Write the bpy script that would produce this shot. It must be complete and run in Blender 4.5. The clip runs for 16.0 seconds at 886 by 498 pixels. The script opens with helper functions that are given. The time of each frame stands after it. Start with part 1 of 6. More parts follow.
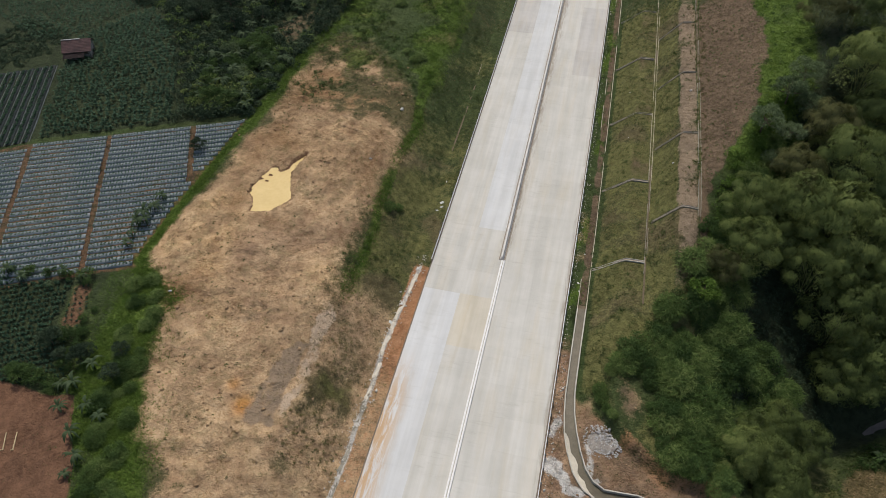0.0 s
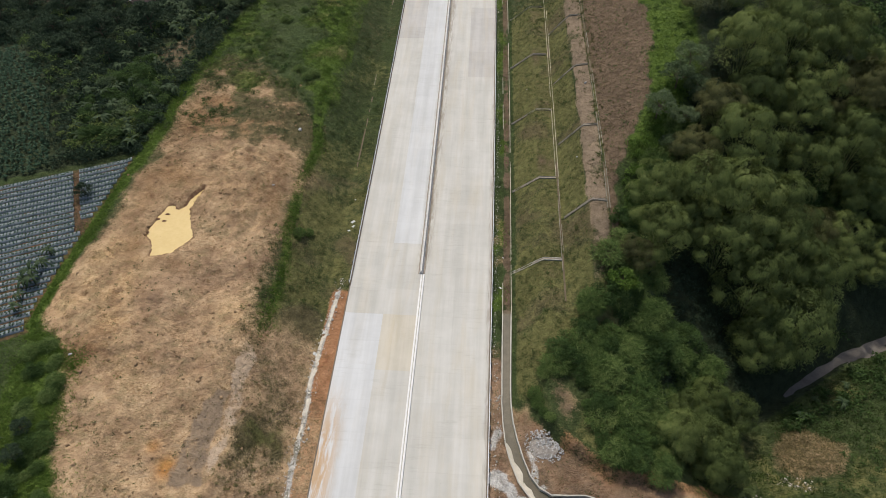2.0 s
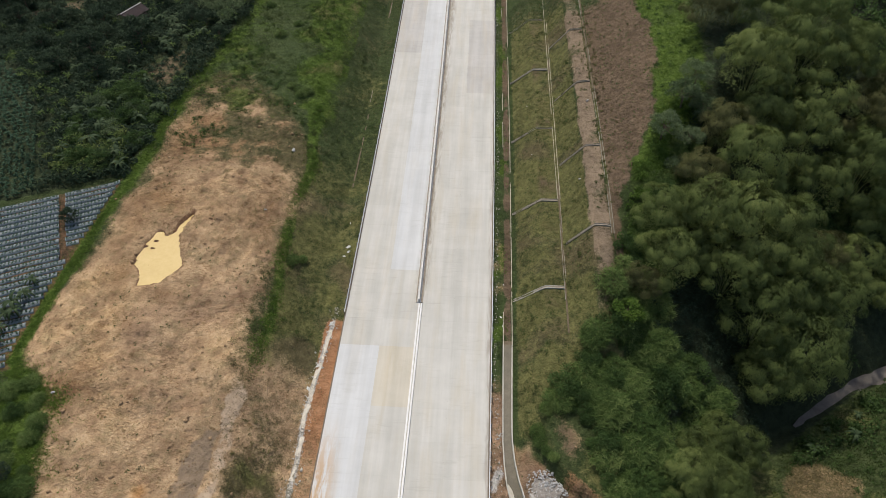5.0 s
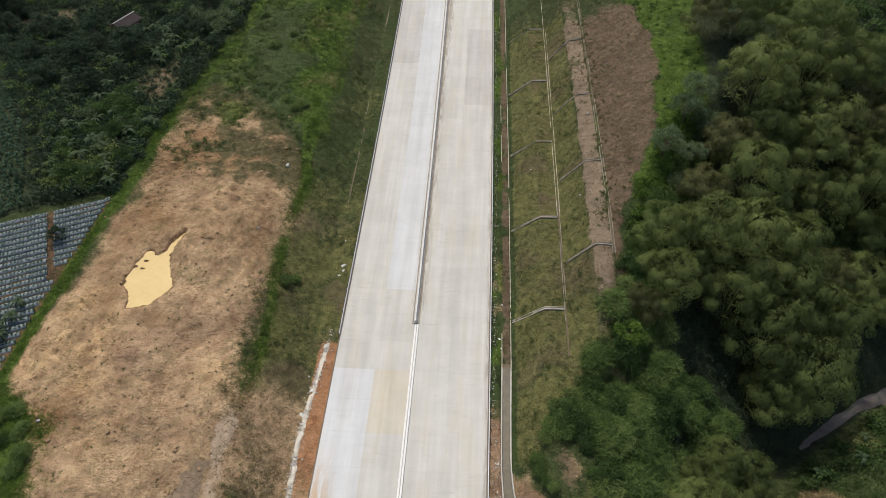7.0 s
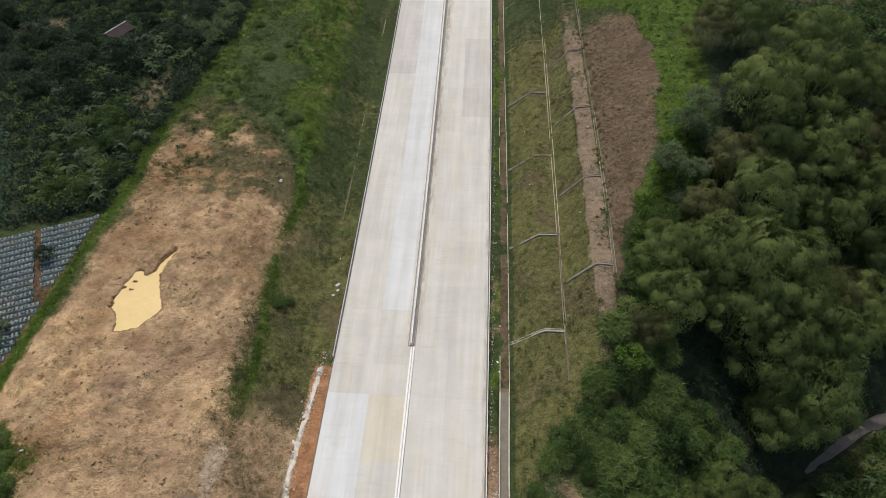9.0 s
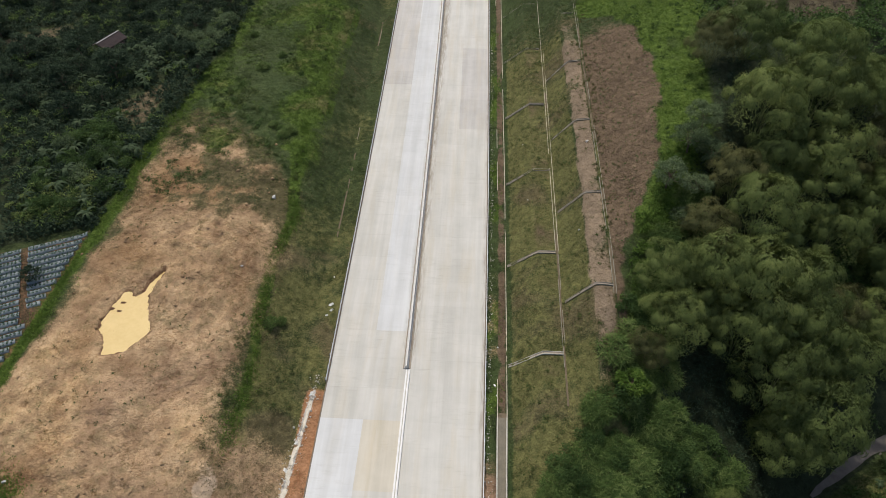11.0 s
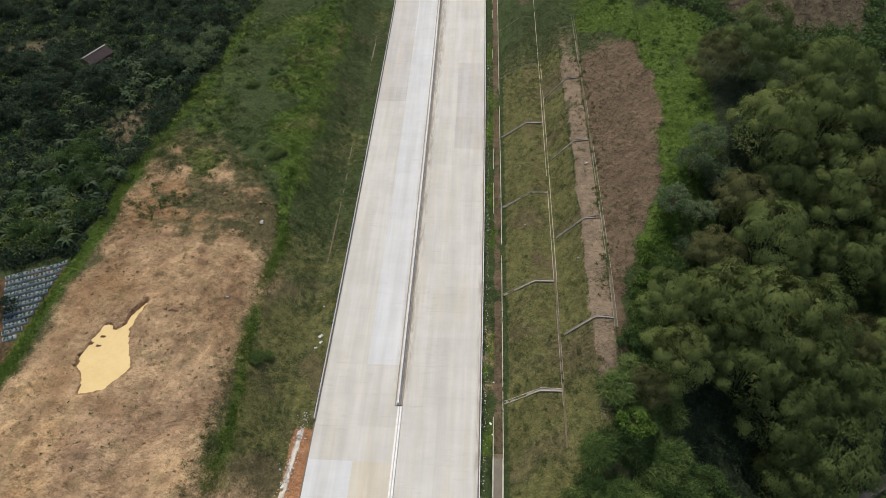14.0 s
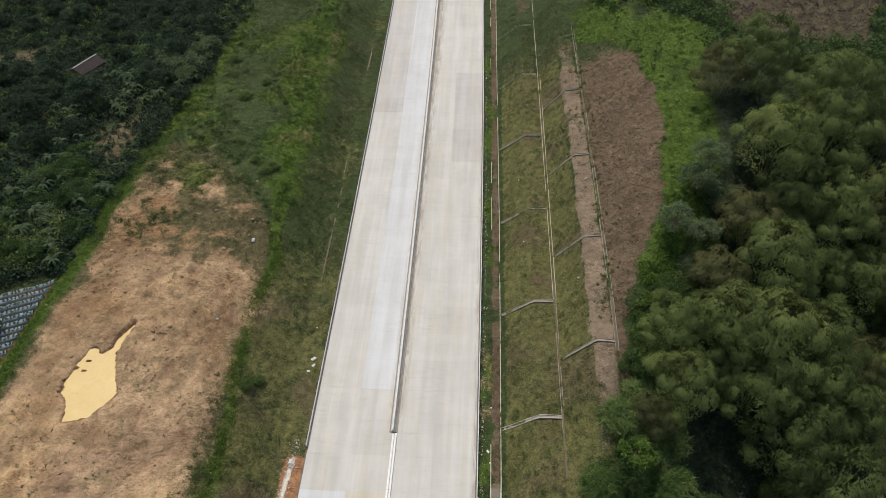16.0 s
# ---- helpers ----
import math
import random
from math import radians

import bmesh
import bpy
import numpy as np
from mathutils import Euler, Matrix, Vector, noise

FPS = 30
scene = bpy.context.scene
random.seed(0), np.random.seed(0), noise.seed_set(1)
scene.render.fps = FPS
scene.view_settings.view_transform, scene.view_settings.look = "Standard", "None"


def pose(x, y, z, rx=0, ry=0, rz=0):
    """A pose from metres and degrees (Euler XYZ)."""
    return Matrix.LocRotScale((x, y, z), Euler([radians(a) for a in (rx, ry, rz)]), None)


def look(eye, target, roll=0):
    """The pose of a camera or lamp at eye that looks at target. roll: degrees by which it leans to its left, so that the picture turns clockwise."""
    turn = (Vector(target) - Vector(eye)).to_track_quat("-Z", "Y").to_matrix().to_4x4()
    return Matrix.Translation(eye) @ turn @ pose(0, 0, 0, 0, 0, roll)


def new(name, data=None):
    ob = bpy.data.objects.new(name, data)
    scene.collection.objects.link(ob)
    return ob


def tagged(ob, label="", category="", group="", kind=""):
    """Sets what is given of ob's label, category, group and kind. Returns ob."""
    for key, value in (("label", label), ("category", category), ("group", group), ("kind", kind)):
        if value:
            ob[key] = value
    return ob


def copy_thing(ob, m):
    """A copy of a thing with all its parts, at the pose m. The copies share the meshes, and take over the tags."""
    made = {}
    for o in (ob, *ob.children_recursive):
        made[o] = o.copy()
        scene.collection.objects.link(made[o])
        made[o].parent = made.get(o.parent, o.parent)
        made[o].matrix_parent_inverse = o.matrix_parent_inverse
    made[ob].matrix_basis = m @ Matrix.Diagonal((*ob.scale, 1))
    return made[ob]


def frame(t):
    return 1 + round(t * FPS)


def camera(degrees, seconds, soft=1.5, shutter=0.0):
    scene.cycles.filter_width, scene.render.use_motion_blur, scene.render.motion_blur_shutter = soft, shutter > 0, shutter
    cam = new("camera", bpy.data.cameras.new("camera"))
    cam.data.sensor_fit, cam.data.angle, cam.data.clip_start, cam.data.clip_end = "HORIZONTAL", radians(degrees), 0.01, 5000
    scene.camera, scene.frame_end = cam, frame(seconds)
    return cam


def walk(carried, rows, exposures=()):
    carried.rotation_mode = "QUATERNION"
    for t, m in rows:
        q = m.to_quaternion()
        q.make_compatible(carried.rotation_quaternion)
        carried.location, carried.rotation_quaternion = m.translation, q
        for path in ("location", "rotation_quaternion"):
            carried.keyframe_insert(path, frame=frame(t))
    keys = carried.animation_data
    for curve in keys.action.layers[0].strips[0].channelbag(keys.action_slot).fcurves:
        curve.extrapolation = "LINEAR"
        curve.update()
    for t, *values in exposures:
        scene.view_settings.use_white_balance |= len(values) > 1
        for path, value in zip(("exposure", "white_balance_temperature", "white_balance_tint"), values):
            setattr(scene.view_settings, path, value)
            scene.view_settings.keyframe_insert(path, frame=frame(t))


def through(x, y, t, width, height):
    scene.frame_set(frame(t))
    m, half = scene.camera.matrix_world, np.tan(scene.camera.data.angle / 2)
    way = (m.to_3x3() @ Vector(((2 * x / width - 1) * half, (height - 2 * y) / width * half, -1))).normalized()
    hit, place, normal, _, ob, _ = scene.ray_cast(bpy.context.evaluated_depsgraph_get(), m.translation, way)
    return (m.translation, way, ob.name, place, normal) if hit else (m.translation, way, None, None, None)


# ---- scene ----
cam = camera(64.8, 16.0, 0.76)
METRES, EYE, TILT, LEAN, TURN = 32.0, 83.0, -45.5, 0.0, 13.4
ROWS = [
    (0.0, 0.0, 0.0, 0.0, 0.0, 0.0, 0.0),
    (0.1, 0.0005, 0.0039, 0.0041, -0.2037, -0.0132, 0.2076),
    (0.2, 0.0035, 0.0078, 0.0083, -1.4259, -0.0924, 1.4532),
    (0.3, 0.0066, 0.0117, 0.0124, -3.4629, -0.2244, 3.5292),
    (0.4, 0.0096, 0.0156, 0.0166, -5.1604, -0.3344, 5.2592),
    (0.5, 0.0127, 0.0216, 0.0239, -6.19, -0.4, 6.43),
    (0.6, 0.0106, 0.0234, 0.0248, -6.4912, -0.4206, 6.6155),
    (0.7, 0.0086, 0.0273, 0.029, -6.6882, -0.4334, 6.8162),
    (0.8, 0.0065, 0.0312, 0.0331, -6.7561, -0.4378, 6.8854),
    (1.0, 0.0049, 0.039, 0.0414, -6.79, -0.44, 6.92),
    (1.5, 0.0077, 0.0592, 0.0625, -6.8, -0.44, 6.95),
    (2.0, 0.0097, 0.0778, 0.0815, -6.83, -0.43, 6.96),
    (2.5, 0.0129, 0.096, 0.1018, -6.86, -0.44, 6.99),
    (3.0, 0.0167, 0.1166, 0.1232, -6.89, -0.43, 7.02),
    (3.5, 0.022, 0.1353, 0.1433, -6.9, -0.41, 7.05),
    (4.0, 0.0284, 0.1558, 0.1656, -6.91, -0.39, 7.08),
    (6.5, 0.0668, 0.2532, 0.2761, -6.95, -0.37, 7.21),
    (7.0, 0.0763, 0.2743, 0.2995, -6.96, -0.36, 7.23),
    (7.5, 0.0855, 0.2934, 0.32, -6.96, -0.33, 7.25),
    (8.0, 0.0962, 0.3147, 0.3442, -6.94, -0.34, 7.28),
    (8.5, 0.1052, 0.3342, 0.3646, -6.94, -0.32, 7.3),
    (9.0, 0.1155, 0.3552, 0.3879, -6.94, -0.33, 7.32),
    (11.5, 0.1654, 0.4525, 0.4933, -6.95, -0.26, 7.45),
    (12.0, 0.1759, 0.4734, 0.515, -6.96, -0.24, 7.47),
    (12.5, 0.185, 0.4927, 0.5344, -6.97, -0.22, 7.47),
    (13.0, 0.1943, 0.5145, 0.5564, -6.99, -0.21, 7.49),
    (13.5, 0.2027, 0.5345, 0.5763, -7.01, -0.19, 7.5),
    (14.0, 0.2112, 0.5568, 0.5989, -7.04, -0.2, 7.51),
    (14.5, 0.2198, 0.5772, 0.6201, -7.05, -0.2, 7.52),
    (15.0, 0.2309, 0.5997, 0.6422, -7.05, -0.19, 7.53),
    (15.5, 0.2415, 0.6204, 0.6651, -7.04, -0.23, 7.55),
    (16.0, 0.2513, 0.6435, 0.6881, -7.04, -0.22, 7.57),
]
walk(cam, [(t, pose(8.8, 0, EYE, TILT, LEAN, TURN) @ pose(METRES * x, METRES * y, METRES * z, 90 + pitch, roll, yaw)) for t, x, y, z, yaw, pitch, roll in ROWS], ((0.0, -0.15), (1.2, -0.10), (2.4, -0.02), (4.0, -0.04), (7.0, 0.0), (16.0, 0.0)))

# ---- world, sun, exposure ----
SUN_ELEVATION, SUN_AZIMUTH = 62.0, -26.0   # degrees; azimuth clockwise from +y, the way the road runs
world = bpy.data.worlds.new("sky")
scene.world = world
world.use_nodes = True
wn = world.node_tree
sky = wn.nodes.new("ShaderNodeTexSky")
sky.sky_type = "NISHITA"
sky.sun_disc = False
sky.sun_elevation, sky.sun_rotation = radians(SUN_ELEVATION), radians(SUN_AZIMUTH)
sky.air_density, sky.dust_density = 1.0, 3.5
wn.links.new(sky.outputs[0], wn.nodes["Background"].inputs[0])
wn.nodes["Background"].inputs[1].default_value = 0.135
sun = new("sun", bpy.data.lights.new("sun", "SUN"))
sun.data.energy, sun.data.angle, sun.data.color = 2.80, radians(0.6), (1.0, 0.948, 0.835)
az, el = radians(SUN_AZIMUTH), radians(SUN_ELEVATION)
sun.matrix_world = look((0, 0, 0), (-math.sin(az) * math.cos(el), -math.cos(az) * math.cos(el), -math.sin(el)))


# ---- materials ----
class Mat:
    """A node material built up step by step."""

    def __init__(self, name, rough=0.8, metal=0.0, spec=0.3):
        self.m = bpy.data.materials.new(name)
        self.m.use_nodes = True
        self.t = self.m.node_tree
        self.b = self.t.nodes["Principled BSDF"]
        self.b.inputs["Roughness"].default_value = rough
        self.b.inputs["Metallic"].default_value = metal
        self.b.inputs["Specular IOR Level"].default_value = spec

    def node(self, kind, **settings):
        n = self.t.nodes.new(kind)
        for k, v in settings.items():
            n.inputs[k.replace("_", " ")].default_value = v
        return n

    def link(self, a, b):
        self.t.links.new(a, b)

    def place(self, scale=(1, 1, 1), local=False):
        if local:
            src = self.t.nodes.new("ShaderNodeTexCoord").outputs["Object"]
        else:
            src = self.t.nodes.new("ShaderNodeNewGeometry").outputs["Position"]
        mp = self.t.nodes.new("ShaderNodeMapping")
        mp.inputs["Scale"].default_value = scale
        self.link(src, mp.inputs["Vector"])
        return mp.outputs[0]

    def noise(self, scale, detail=4, rough=0.6, vec=None, distort=0.0):
        n = self.node("ShaderNodeTexNoise", Scale=scale, Detail=detail, Roughness=rough, Distortion=distort)
        self.link(vec if vec is not None else self.place(), n.inputs["Vector"])
        return n.outputs["Fac"]

    def ramp(self, fac, *stops):
        r = self.t.nodes.new("ShaderNodeValToRGB")
        e = r.color_ramp.elements
        while len(e) < len(stops):
            e.new(0.5)
        for el_, (p, c) in zip(e, stops):
            el_.position, el_.color = p, (*c, 1)
        self.link(fac, r.inputs[0])
        return r.outputs[0]

    def math(self, op, a, b, clamp=False):
        n = self.t.nodes.new("ShaderNodeMath")
        n.operation, n.use_clamp = op, clamp
        for i, v in enumerate((a, b)):
            if isinstance(v, (int, float)):
                n.inputs[i].default_value = v
            else:
                self.link(v, n.inputs[i])
        return n.outputs[0]

    def mix(self, fac, a, b, mode="MIX"):
        n = self.t.nodes.new("ShaderNodeMix")
        n.data_type, n.blend_type = "RGBA", mode
        for i, v in ((0, fac), (6, a), (7, b)):
            if isinstance(v, (int, float)):
                n.inputs[i].default_value = v
            elif isinstance(v, tuple):
                n.inputs[i].default_value = (*v, 1)
            else:
                self.link(v, n.inputs[i])
        return n.outputs[2]

    def bump(self, fac, strength=0.4, distance=0.05):
        n = self.node("ShaderNodeBump", Strength=strength, Distance=distance)
        self.link(fac, n.inputs["Height"])
        self.link(n.outputs[0], self.b.inputs["Normal"])

    def colour(self, c):
        if isinstance(c, tuple):
            self.b.inputs["Base Color"].default_value = (*c, 1)
        else:
            self.link(c, self.b.inputs["Base Color"])
        return self.m


def simple(name, dark, light, scale=3.0, rough=0.8, metal=0.0, bump=0.3, distance=0.02, fine=None):
    """Two tones over noise, with a finer noise over them and relief."""
    s = Mat(name, rough, metal)
    big = s.noise(scale, 5)
    small = s.noise(fine or scale * 9, 3)
    f = s.math("ADD", s.math("MULTIPLY", big, 0.6), s.math("MULTIPLY", small, 0.4))
    s.bump(small, bump, distance)
    return s.colour(s.ramp(f, (0.32, dark), (0.68, light)))


def leafy(name, dark, mid, light, patch=0.35, rough=0.7, through=0.38, own=0.5):
    """Leaves: every leaf its own tone, and broad patches of tone; a little light comes through."""
    s = Mat(name, rough, 0, 0.12)
    geo = s.t.nodes.new("ShaderNodeNewGeometry").outputs["Random Per Island"]
    info = s.t.nodes.new("ShaderNodeObjectInfo").outputs["Random"]
    f = s.math("ADD", s.math("MULTIPLY", geo, own), s.math("MULTIPLY", s.noise(patch, 4), 1 - own))
    f = s.math("ADD", f, s.math("MULTIPLY", s.math("SUBTRACT", info, 0.5), 0.30))
    c = s.ramp(f, (0.2, dark), (0.5, mid), (0.85, light))
    s.colour(c)
    tr = s.t.nodes.new("ShaderNodeBsdfTranslucent")
    s.link(c, tr.inputs[0])
    mx = s.t.nodes.new("ShaderNodeMixShader")
    mx.inputs[0].default_value = through
    s.link(s.b.outputs[0], mx.inputs[1])
    s.link(tr.outputs[0], mx.inputs[2])
    s.link(mx.outputs[0], s.t.nodes["Material Output"].inputs[0])
    return s.m


def ground_material():
    s = Mat("ground_cover", 0.95, 0, 0.15)
    fine, mid, big = s.noise(5.0, 5, 0.7), s.noise(0.9, 5, 0.65), s.noise(0.12, 4)
    grain = s.noise(14.0, 3, 0.7)
    tone = s.math("ADD", s.math("MULTIPLY", mid, 0.6), s.math("MULTIPLY", fine, 0.4))
    ragged = s.math("MULTIPLY", s.math("SUBTRACT", s.math("ADD", s.math("MULTIPLY", fine, 0.5), s.math("MULTIPLY", mid, 0.5)), 0.5), 1.7)

    def pair(dark, light, lo=0.36, hi=0.66):
        return s.ramp(tone, (lo, dark), (hi, light))

    c = s.mix(big, pair((0.023, 0.042, 0.012), (0.058, 0.094, 0.028)), pair((0.033, 0.040, 0.016), (0.074, 0.084, 0.034)))
    covers = (
        ("cover_a", 0, ((0.070, 0.060, 0.029), (0.158, 0.134, 0.068))),     # dry grass on the cut slopes
        ("cover_a", 1, ((0.034, 0.060, 0.010), (0.100, 0.148, 0.026))),     # lush grass
        ("cover_a", 2, ((0.296, 0.205, 0.124), (0.508, 0.376, 0.244))),     # tan subsoil
        ("cover_c", 2, ((0.062, 0.066, 0.022), (0.172, 0.164, 0.062))),     # yellowing grass
        ("cover_b", 0, ((0.245, 0.115, 0.055), (0.430, 0.235, 0.125))),     # red soil
        ("cover_b", 1, ((0.085, 0.060, 0.039), (0.178, 0.128, 0.083))),     # brown tilled field
        ("cover_b", 2, ((0.290, 0.265, 0.230), (0.620, 0.600, 0.565))),     # grey sand and slurry
        ("cover_c", 0, ((0.018, 0.025, 0.012), (0.046, 0.060, 0.027))),     # undergrowth and litter, shade beneath the trees put into the dark tone
        ("cover_d", 0, ((0.172, 0.128, 0.086), (0.272, 0.208, 0.144))),     # pale clay of the berm
        ("cover_d", 1, ((0.395, 0.296, 0.202), (0.490, 0.378, 0.270))),     # smooth pale wheel track
        ("cover_d", 2, ((0.212, 0.156, 0.104), (0.285, 0.212, 0.146))),     # smooth grey scrape
        ("cover_c", 1, ((0.104, 0.055, 0.032), (0.186, 0.102, 0.062))),     # wet mud
    )
    parts = {}
    for attr, ch, (dark, light) in covers:
        if attr not in parts:
            a = s.t.nodes.new("ShaderNodeAttribute")
            a.attribute_name = attr
            sep = s.t.nodes.new("ShaderNodeSeparateColor")
            s.link(a.outputs["Color"], sep.inputs[0])
            parts[attr] = sep
        soil = (attr, ch) == ("cover_a", 2)
        w = s.math("ADD", parts[attr].outputs[ch], s.math("MULTIPLY", ragged, 1.15 if soil else 0.75))
        f = s.t.nodes.new("ShaderNodeMapRange")
        f.interpolation_type = "SMOOTHSTEP"
        f.inputs["From Min"].default_value, f.inputs["From Max"].default_value = (0.18, 0.80) if soil else (0.30, 0.70)
        s.link(w, f.inputs["Value"])
        top = pair(dark, light) if (attr, ch) != ("cover_a", 2) else pair(dark, light, 0.27, 0.75)
        if attr == "cover_a" and ch == 2:
            broad = s.ramp(s.noise(0.30, 5, 0.72), (0.36, (0.70, 0.63, 0.58)), (0.64, (1.24, 1.22, 1.14)))
            top = s.mix(1.0, top, broad, "MULTIPLY")
            spot = s.ramp(s.noise(1.1, 3, 0.6), (0.30, (0.62, 0.60, 0.52)), (0.40, (1, 1, 1)))
            top = s.mix(1.0, top, spot, "MULTIPLY")
            film = s.ramp(s.noise(0.42, 6, 0.75), (0.50, (0, 0, 0)), (0.66, (0.62, 0.62, 0.62)))
            top = s.mix(film, top, s.ramp(tone, (0.36, (0.120, 0.098, 0.044)), (0.66, (0.285, 0.235, 0.125))))
            # dark lines: relief shade of cracks and drag marks put into soil colour
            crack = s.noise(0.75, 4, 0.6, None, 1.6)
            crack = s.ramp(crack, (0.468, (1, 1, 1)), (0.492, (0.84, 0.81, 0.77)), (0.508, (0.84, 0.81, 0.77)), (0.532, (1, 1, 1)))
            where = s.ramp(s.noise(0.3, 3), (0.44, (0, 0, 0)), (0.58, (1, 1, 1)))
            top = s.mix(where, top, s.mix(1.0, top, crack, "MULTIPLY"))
            drag = s.noise(1.0, 3, 0.55, s.place((0.75, 1.9, 1)), 1.8)
            drag = s.ramp(drag, (0.455, (1, 1, 1)), (0.485, (0.62, 0.55, 0.48)), (0.50, (0.62, 0.55, 0.48)), (0.525, (1.05, 1.05, 1.05)))
            where = s.ramp(s.noise(0.17, 4), (0.47, (0, 0, 0)), (0.58, (0.85, 0.85, 0.85)))
            top = s.mix(where, top, s.mix(1.0, top, drag, "MULTIPLY"))
            tint = s.t.nodes.new("ShaderNodeAttribute")
            tint.attribute_name = "tint"
            sep = s.t.nodes.new("ShaderNodeSeparateColor")
            s.link(tint.outputs["Color"], sep.inputs[0])
            for chan, shade in ((0, (0.64, 0.575, 0.515)), (1, (0.72, 0.68, 0.73)), (2, (1.22, 1.18, 1.06))):
                top = s.mix(sep.outputs[chan], top, s.mix(1.0, top, shade, "MULTIPLY"))
            top = s.mix(tint.outputs["Alpha"], top, s.mix(1.0, top, (1.22, 0.88, 0.50), "MULTIPLY"))
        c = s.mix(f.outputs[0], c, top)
    furrow = s.noise(1.0, 5, 0.65, s.place((1.0, 1.35, 1)), 0.8)
    zone = s.math("ADD", s.math("MULTIPLY", s.ramp(s.noise(0.16, 3), (0.42, (0, 0, 0)), (0.60, (1, 1, 1))), 0.75), 0.2)
    scar = s.math("ABSOLUTE", s.math("SUBTRACT", s.noise(0.8, 4, 0.6, None, 1.4), 0.5), 0.0)
    furrow = s.math("MULTIPLY", zone, s.math("ADD", furrow, s.math("MINIMUM", s.math("MULTIPLY", scar, 4.0), 0.25)))
    s.bump(s.math("ADD", s.math("ADD", s.math("MULTIPLY", fine, 0.24), s.math("MULTIPLY", grain, 0.05)), s.math("ADD", s.math("MULTIPLY", furrow, 0.9), s.math("MULTIPLY", s.noise(1.7, 3, 0.55, None, 0.9), 0.62))), 1.0, 0.46)
    return s.colour(c)


def concrete(name, dark, light, dirt=0.35, warm=(0.46, 0.39, 0.27)):
    """Broomed slab concrete: faint cross brooming, dirt drawn out along the road, a tone of its own for each slab."""
    s = Mat(name, 0.85, 0, 0.3)
    cloud = s.noise(0.25, 5, 0.6)
    streak = s.noise(1.0, 4, 0.55, s.place((0.7, 0.03, 1)))
    band = s.noise(1.0, 3, 0.5, s.place((0.12, 0.9, 1)))
    grain = s.noise(22.0, 2)
    info = s.t.nodes.new("ShaderNodeObjectInfo").outputs["Random"]
    f = s.math("ADD", s.math("MULTIPLY", cloud, 0.38), s.math("MULTIPLY", streak, 0.38))
    f = s.math("ADD", f, s.math("MULTIPLY", band, 0.05))
    f = s.math("ADD", f, s.math("ADD", s.math("MULTIPLY", info, 0.06), 0.095))
    c = s.ramp(f, (0.30, dark), (0.62, light))
    soil = s.ramp(s.noise(1.0, 5, 0.65, s.place((0.5, 0.05, 1)), 0.4), (0.48, (0, 0, 0)), (0.70, (1, 1, 1)))
    c = s.mix(s.math("MULTIPLY", soil, dirt), c, warm)
    scuff = s.ramp(s.noise(1.0, 5, 0.7, s.place((0.35, 2.6, 1)), 0.3), (0.52, (1, 1, 1)), (0.72, (0.89, 0.885, 0.87)))
    c = s.mix(s.ramp(s.noise(0.16, 3), (0.45, (0, 0, 0)), (0.60, (1, 1, 1))), c, s.mix(1.0, c, scuff, "MULTIPLY"))
    rut = s.ramp(s.noise(1.0, 4, 0.6, s.place((0.8, 0.014, 1))), (0.38, (0.93, 0.925, 0.915)), (0.62, (1.02, 1.02, 1.02)))
    c = s.mix(1.0, c, rut, "MULTIPLY")
    xyz = s.t.nodes.new("ShaderNodeSeparateXYZ")
    s.link(s.t.nodes.new("ShaderNodeNewGeometry").outputs["Position"], xyz.inputs[0])

    def span(v, a, b):
        m = s.t.nodes.new("ShaderNodeMapRange")
        m.interpolation_type = "SMOOTHSTEP"
        m.inputs["From Min"].default_value, m.inputs["From Max"].default_value = a, b
        s.link(v, m.inputs["Value"])
        return m.outputs[0]

    rag = s.noise(1.0, 5, 0.7, s.place((1.6, 0.22, 1)), 0.6)
    washed = s.math("MULTIPLY", span(xyz.outputs[0], -7.4, -10.4), span(xyz.outputs[1], 60, 48))
    washed = s.math("MULTIPLY", washed, span(rag, 0.36, 0.58))
    c = s.mix(s.math("MULTIPLY", washed, 0.88), c, (0.43, 0.27, 0.13))
    grime = s.math("MULTIPLY", s.math("MULTIPLY", span(xyz.outputs[0], 1.7, 0.4), span(xyz.outputs[0], -1.4, -0.2)), span(xyz.outputs[1], 76, 84))
    grime = s.math("MAXIMUM", grime, s.math("MULTIPLY", span(xyz.outputs[0], 10.1, 11.0), 0.8))
    c = s.mix(s.math("MULTIPLY", s.math("MULTIPLY", grime, span(rag, 0.36, 0.66)), 0.75), c, (0.20, 0.165, 0.12))
    s.bump(s.math("ADD", s.math("MULTIPLY", grain, 0.5), s.math("MULTIPLY", band, 0.5)), 0.12, 0.01)
    return s.colour(c)


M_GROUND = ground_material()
M_SLAB = concrete("slab_concrete", (0.385, 0.375, 0.342), (0.510, 0.497, 0.46), 0.34)
M_SLAB_WHITE = concrete("slab_concrete_pale", (0.42, 0.425, 0.422), (0.535, 0.54, 0.537), 0.14)
M_SLAB_GREY = concrete("slab_concrete_grey", (0.345, 0.332, 0.310), (0.462, 0.445, 0.420), 0.35)
M_SLAB_TAN = concrete("slab_concrete_tan", (0.40, 0.366, 0.298), (0.52, 0.482, 0.405), 0.45)
M_BED = simple("bedding", (0.10, 0.08, 0.06), (0.2, 0.16, 0.12))
M_WHITE = simple("white_plinth", (0.60, 0.59, 0.57), (0.74, 0.735, 0.72), 1.5)
M_POST = simple("dull_steel", (0.10, 0.10, 0.10), (0.20, 0.20, 0.20), 4.0, 0.6, 0.4)
M_KERB = simple("barrier_concrete", (0.46, 0.445, 0.41), (0.66, 0.645, 0.61), 1.5)
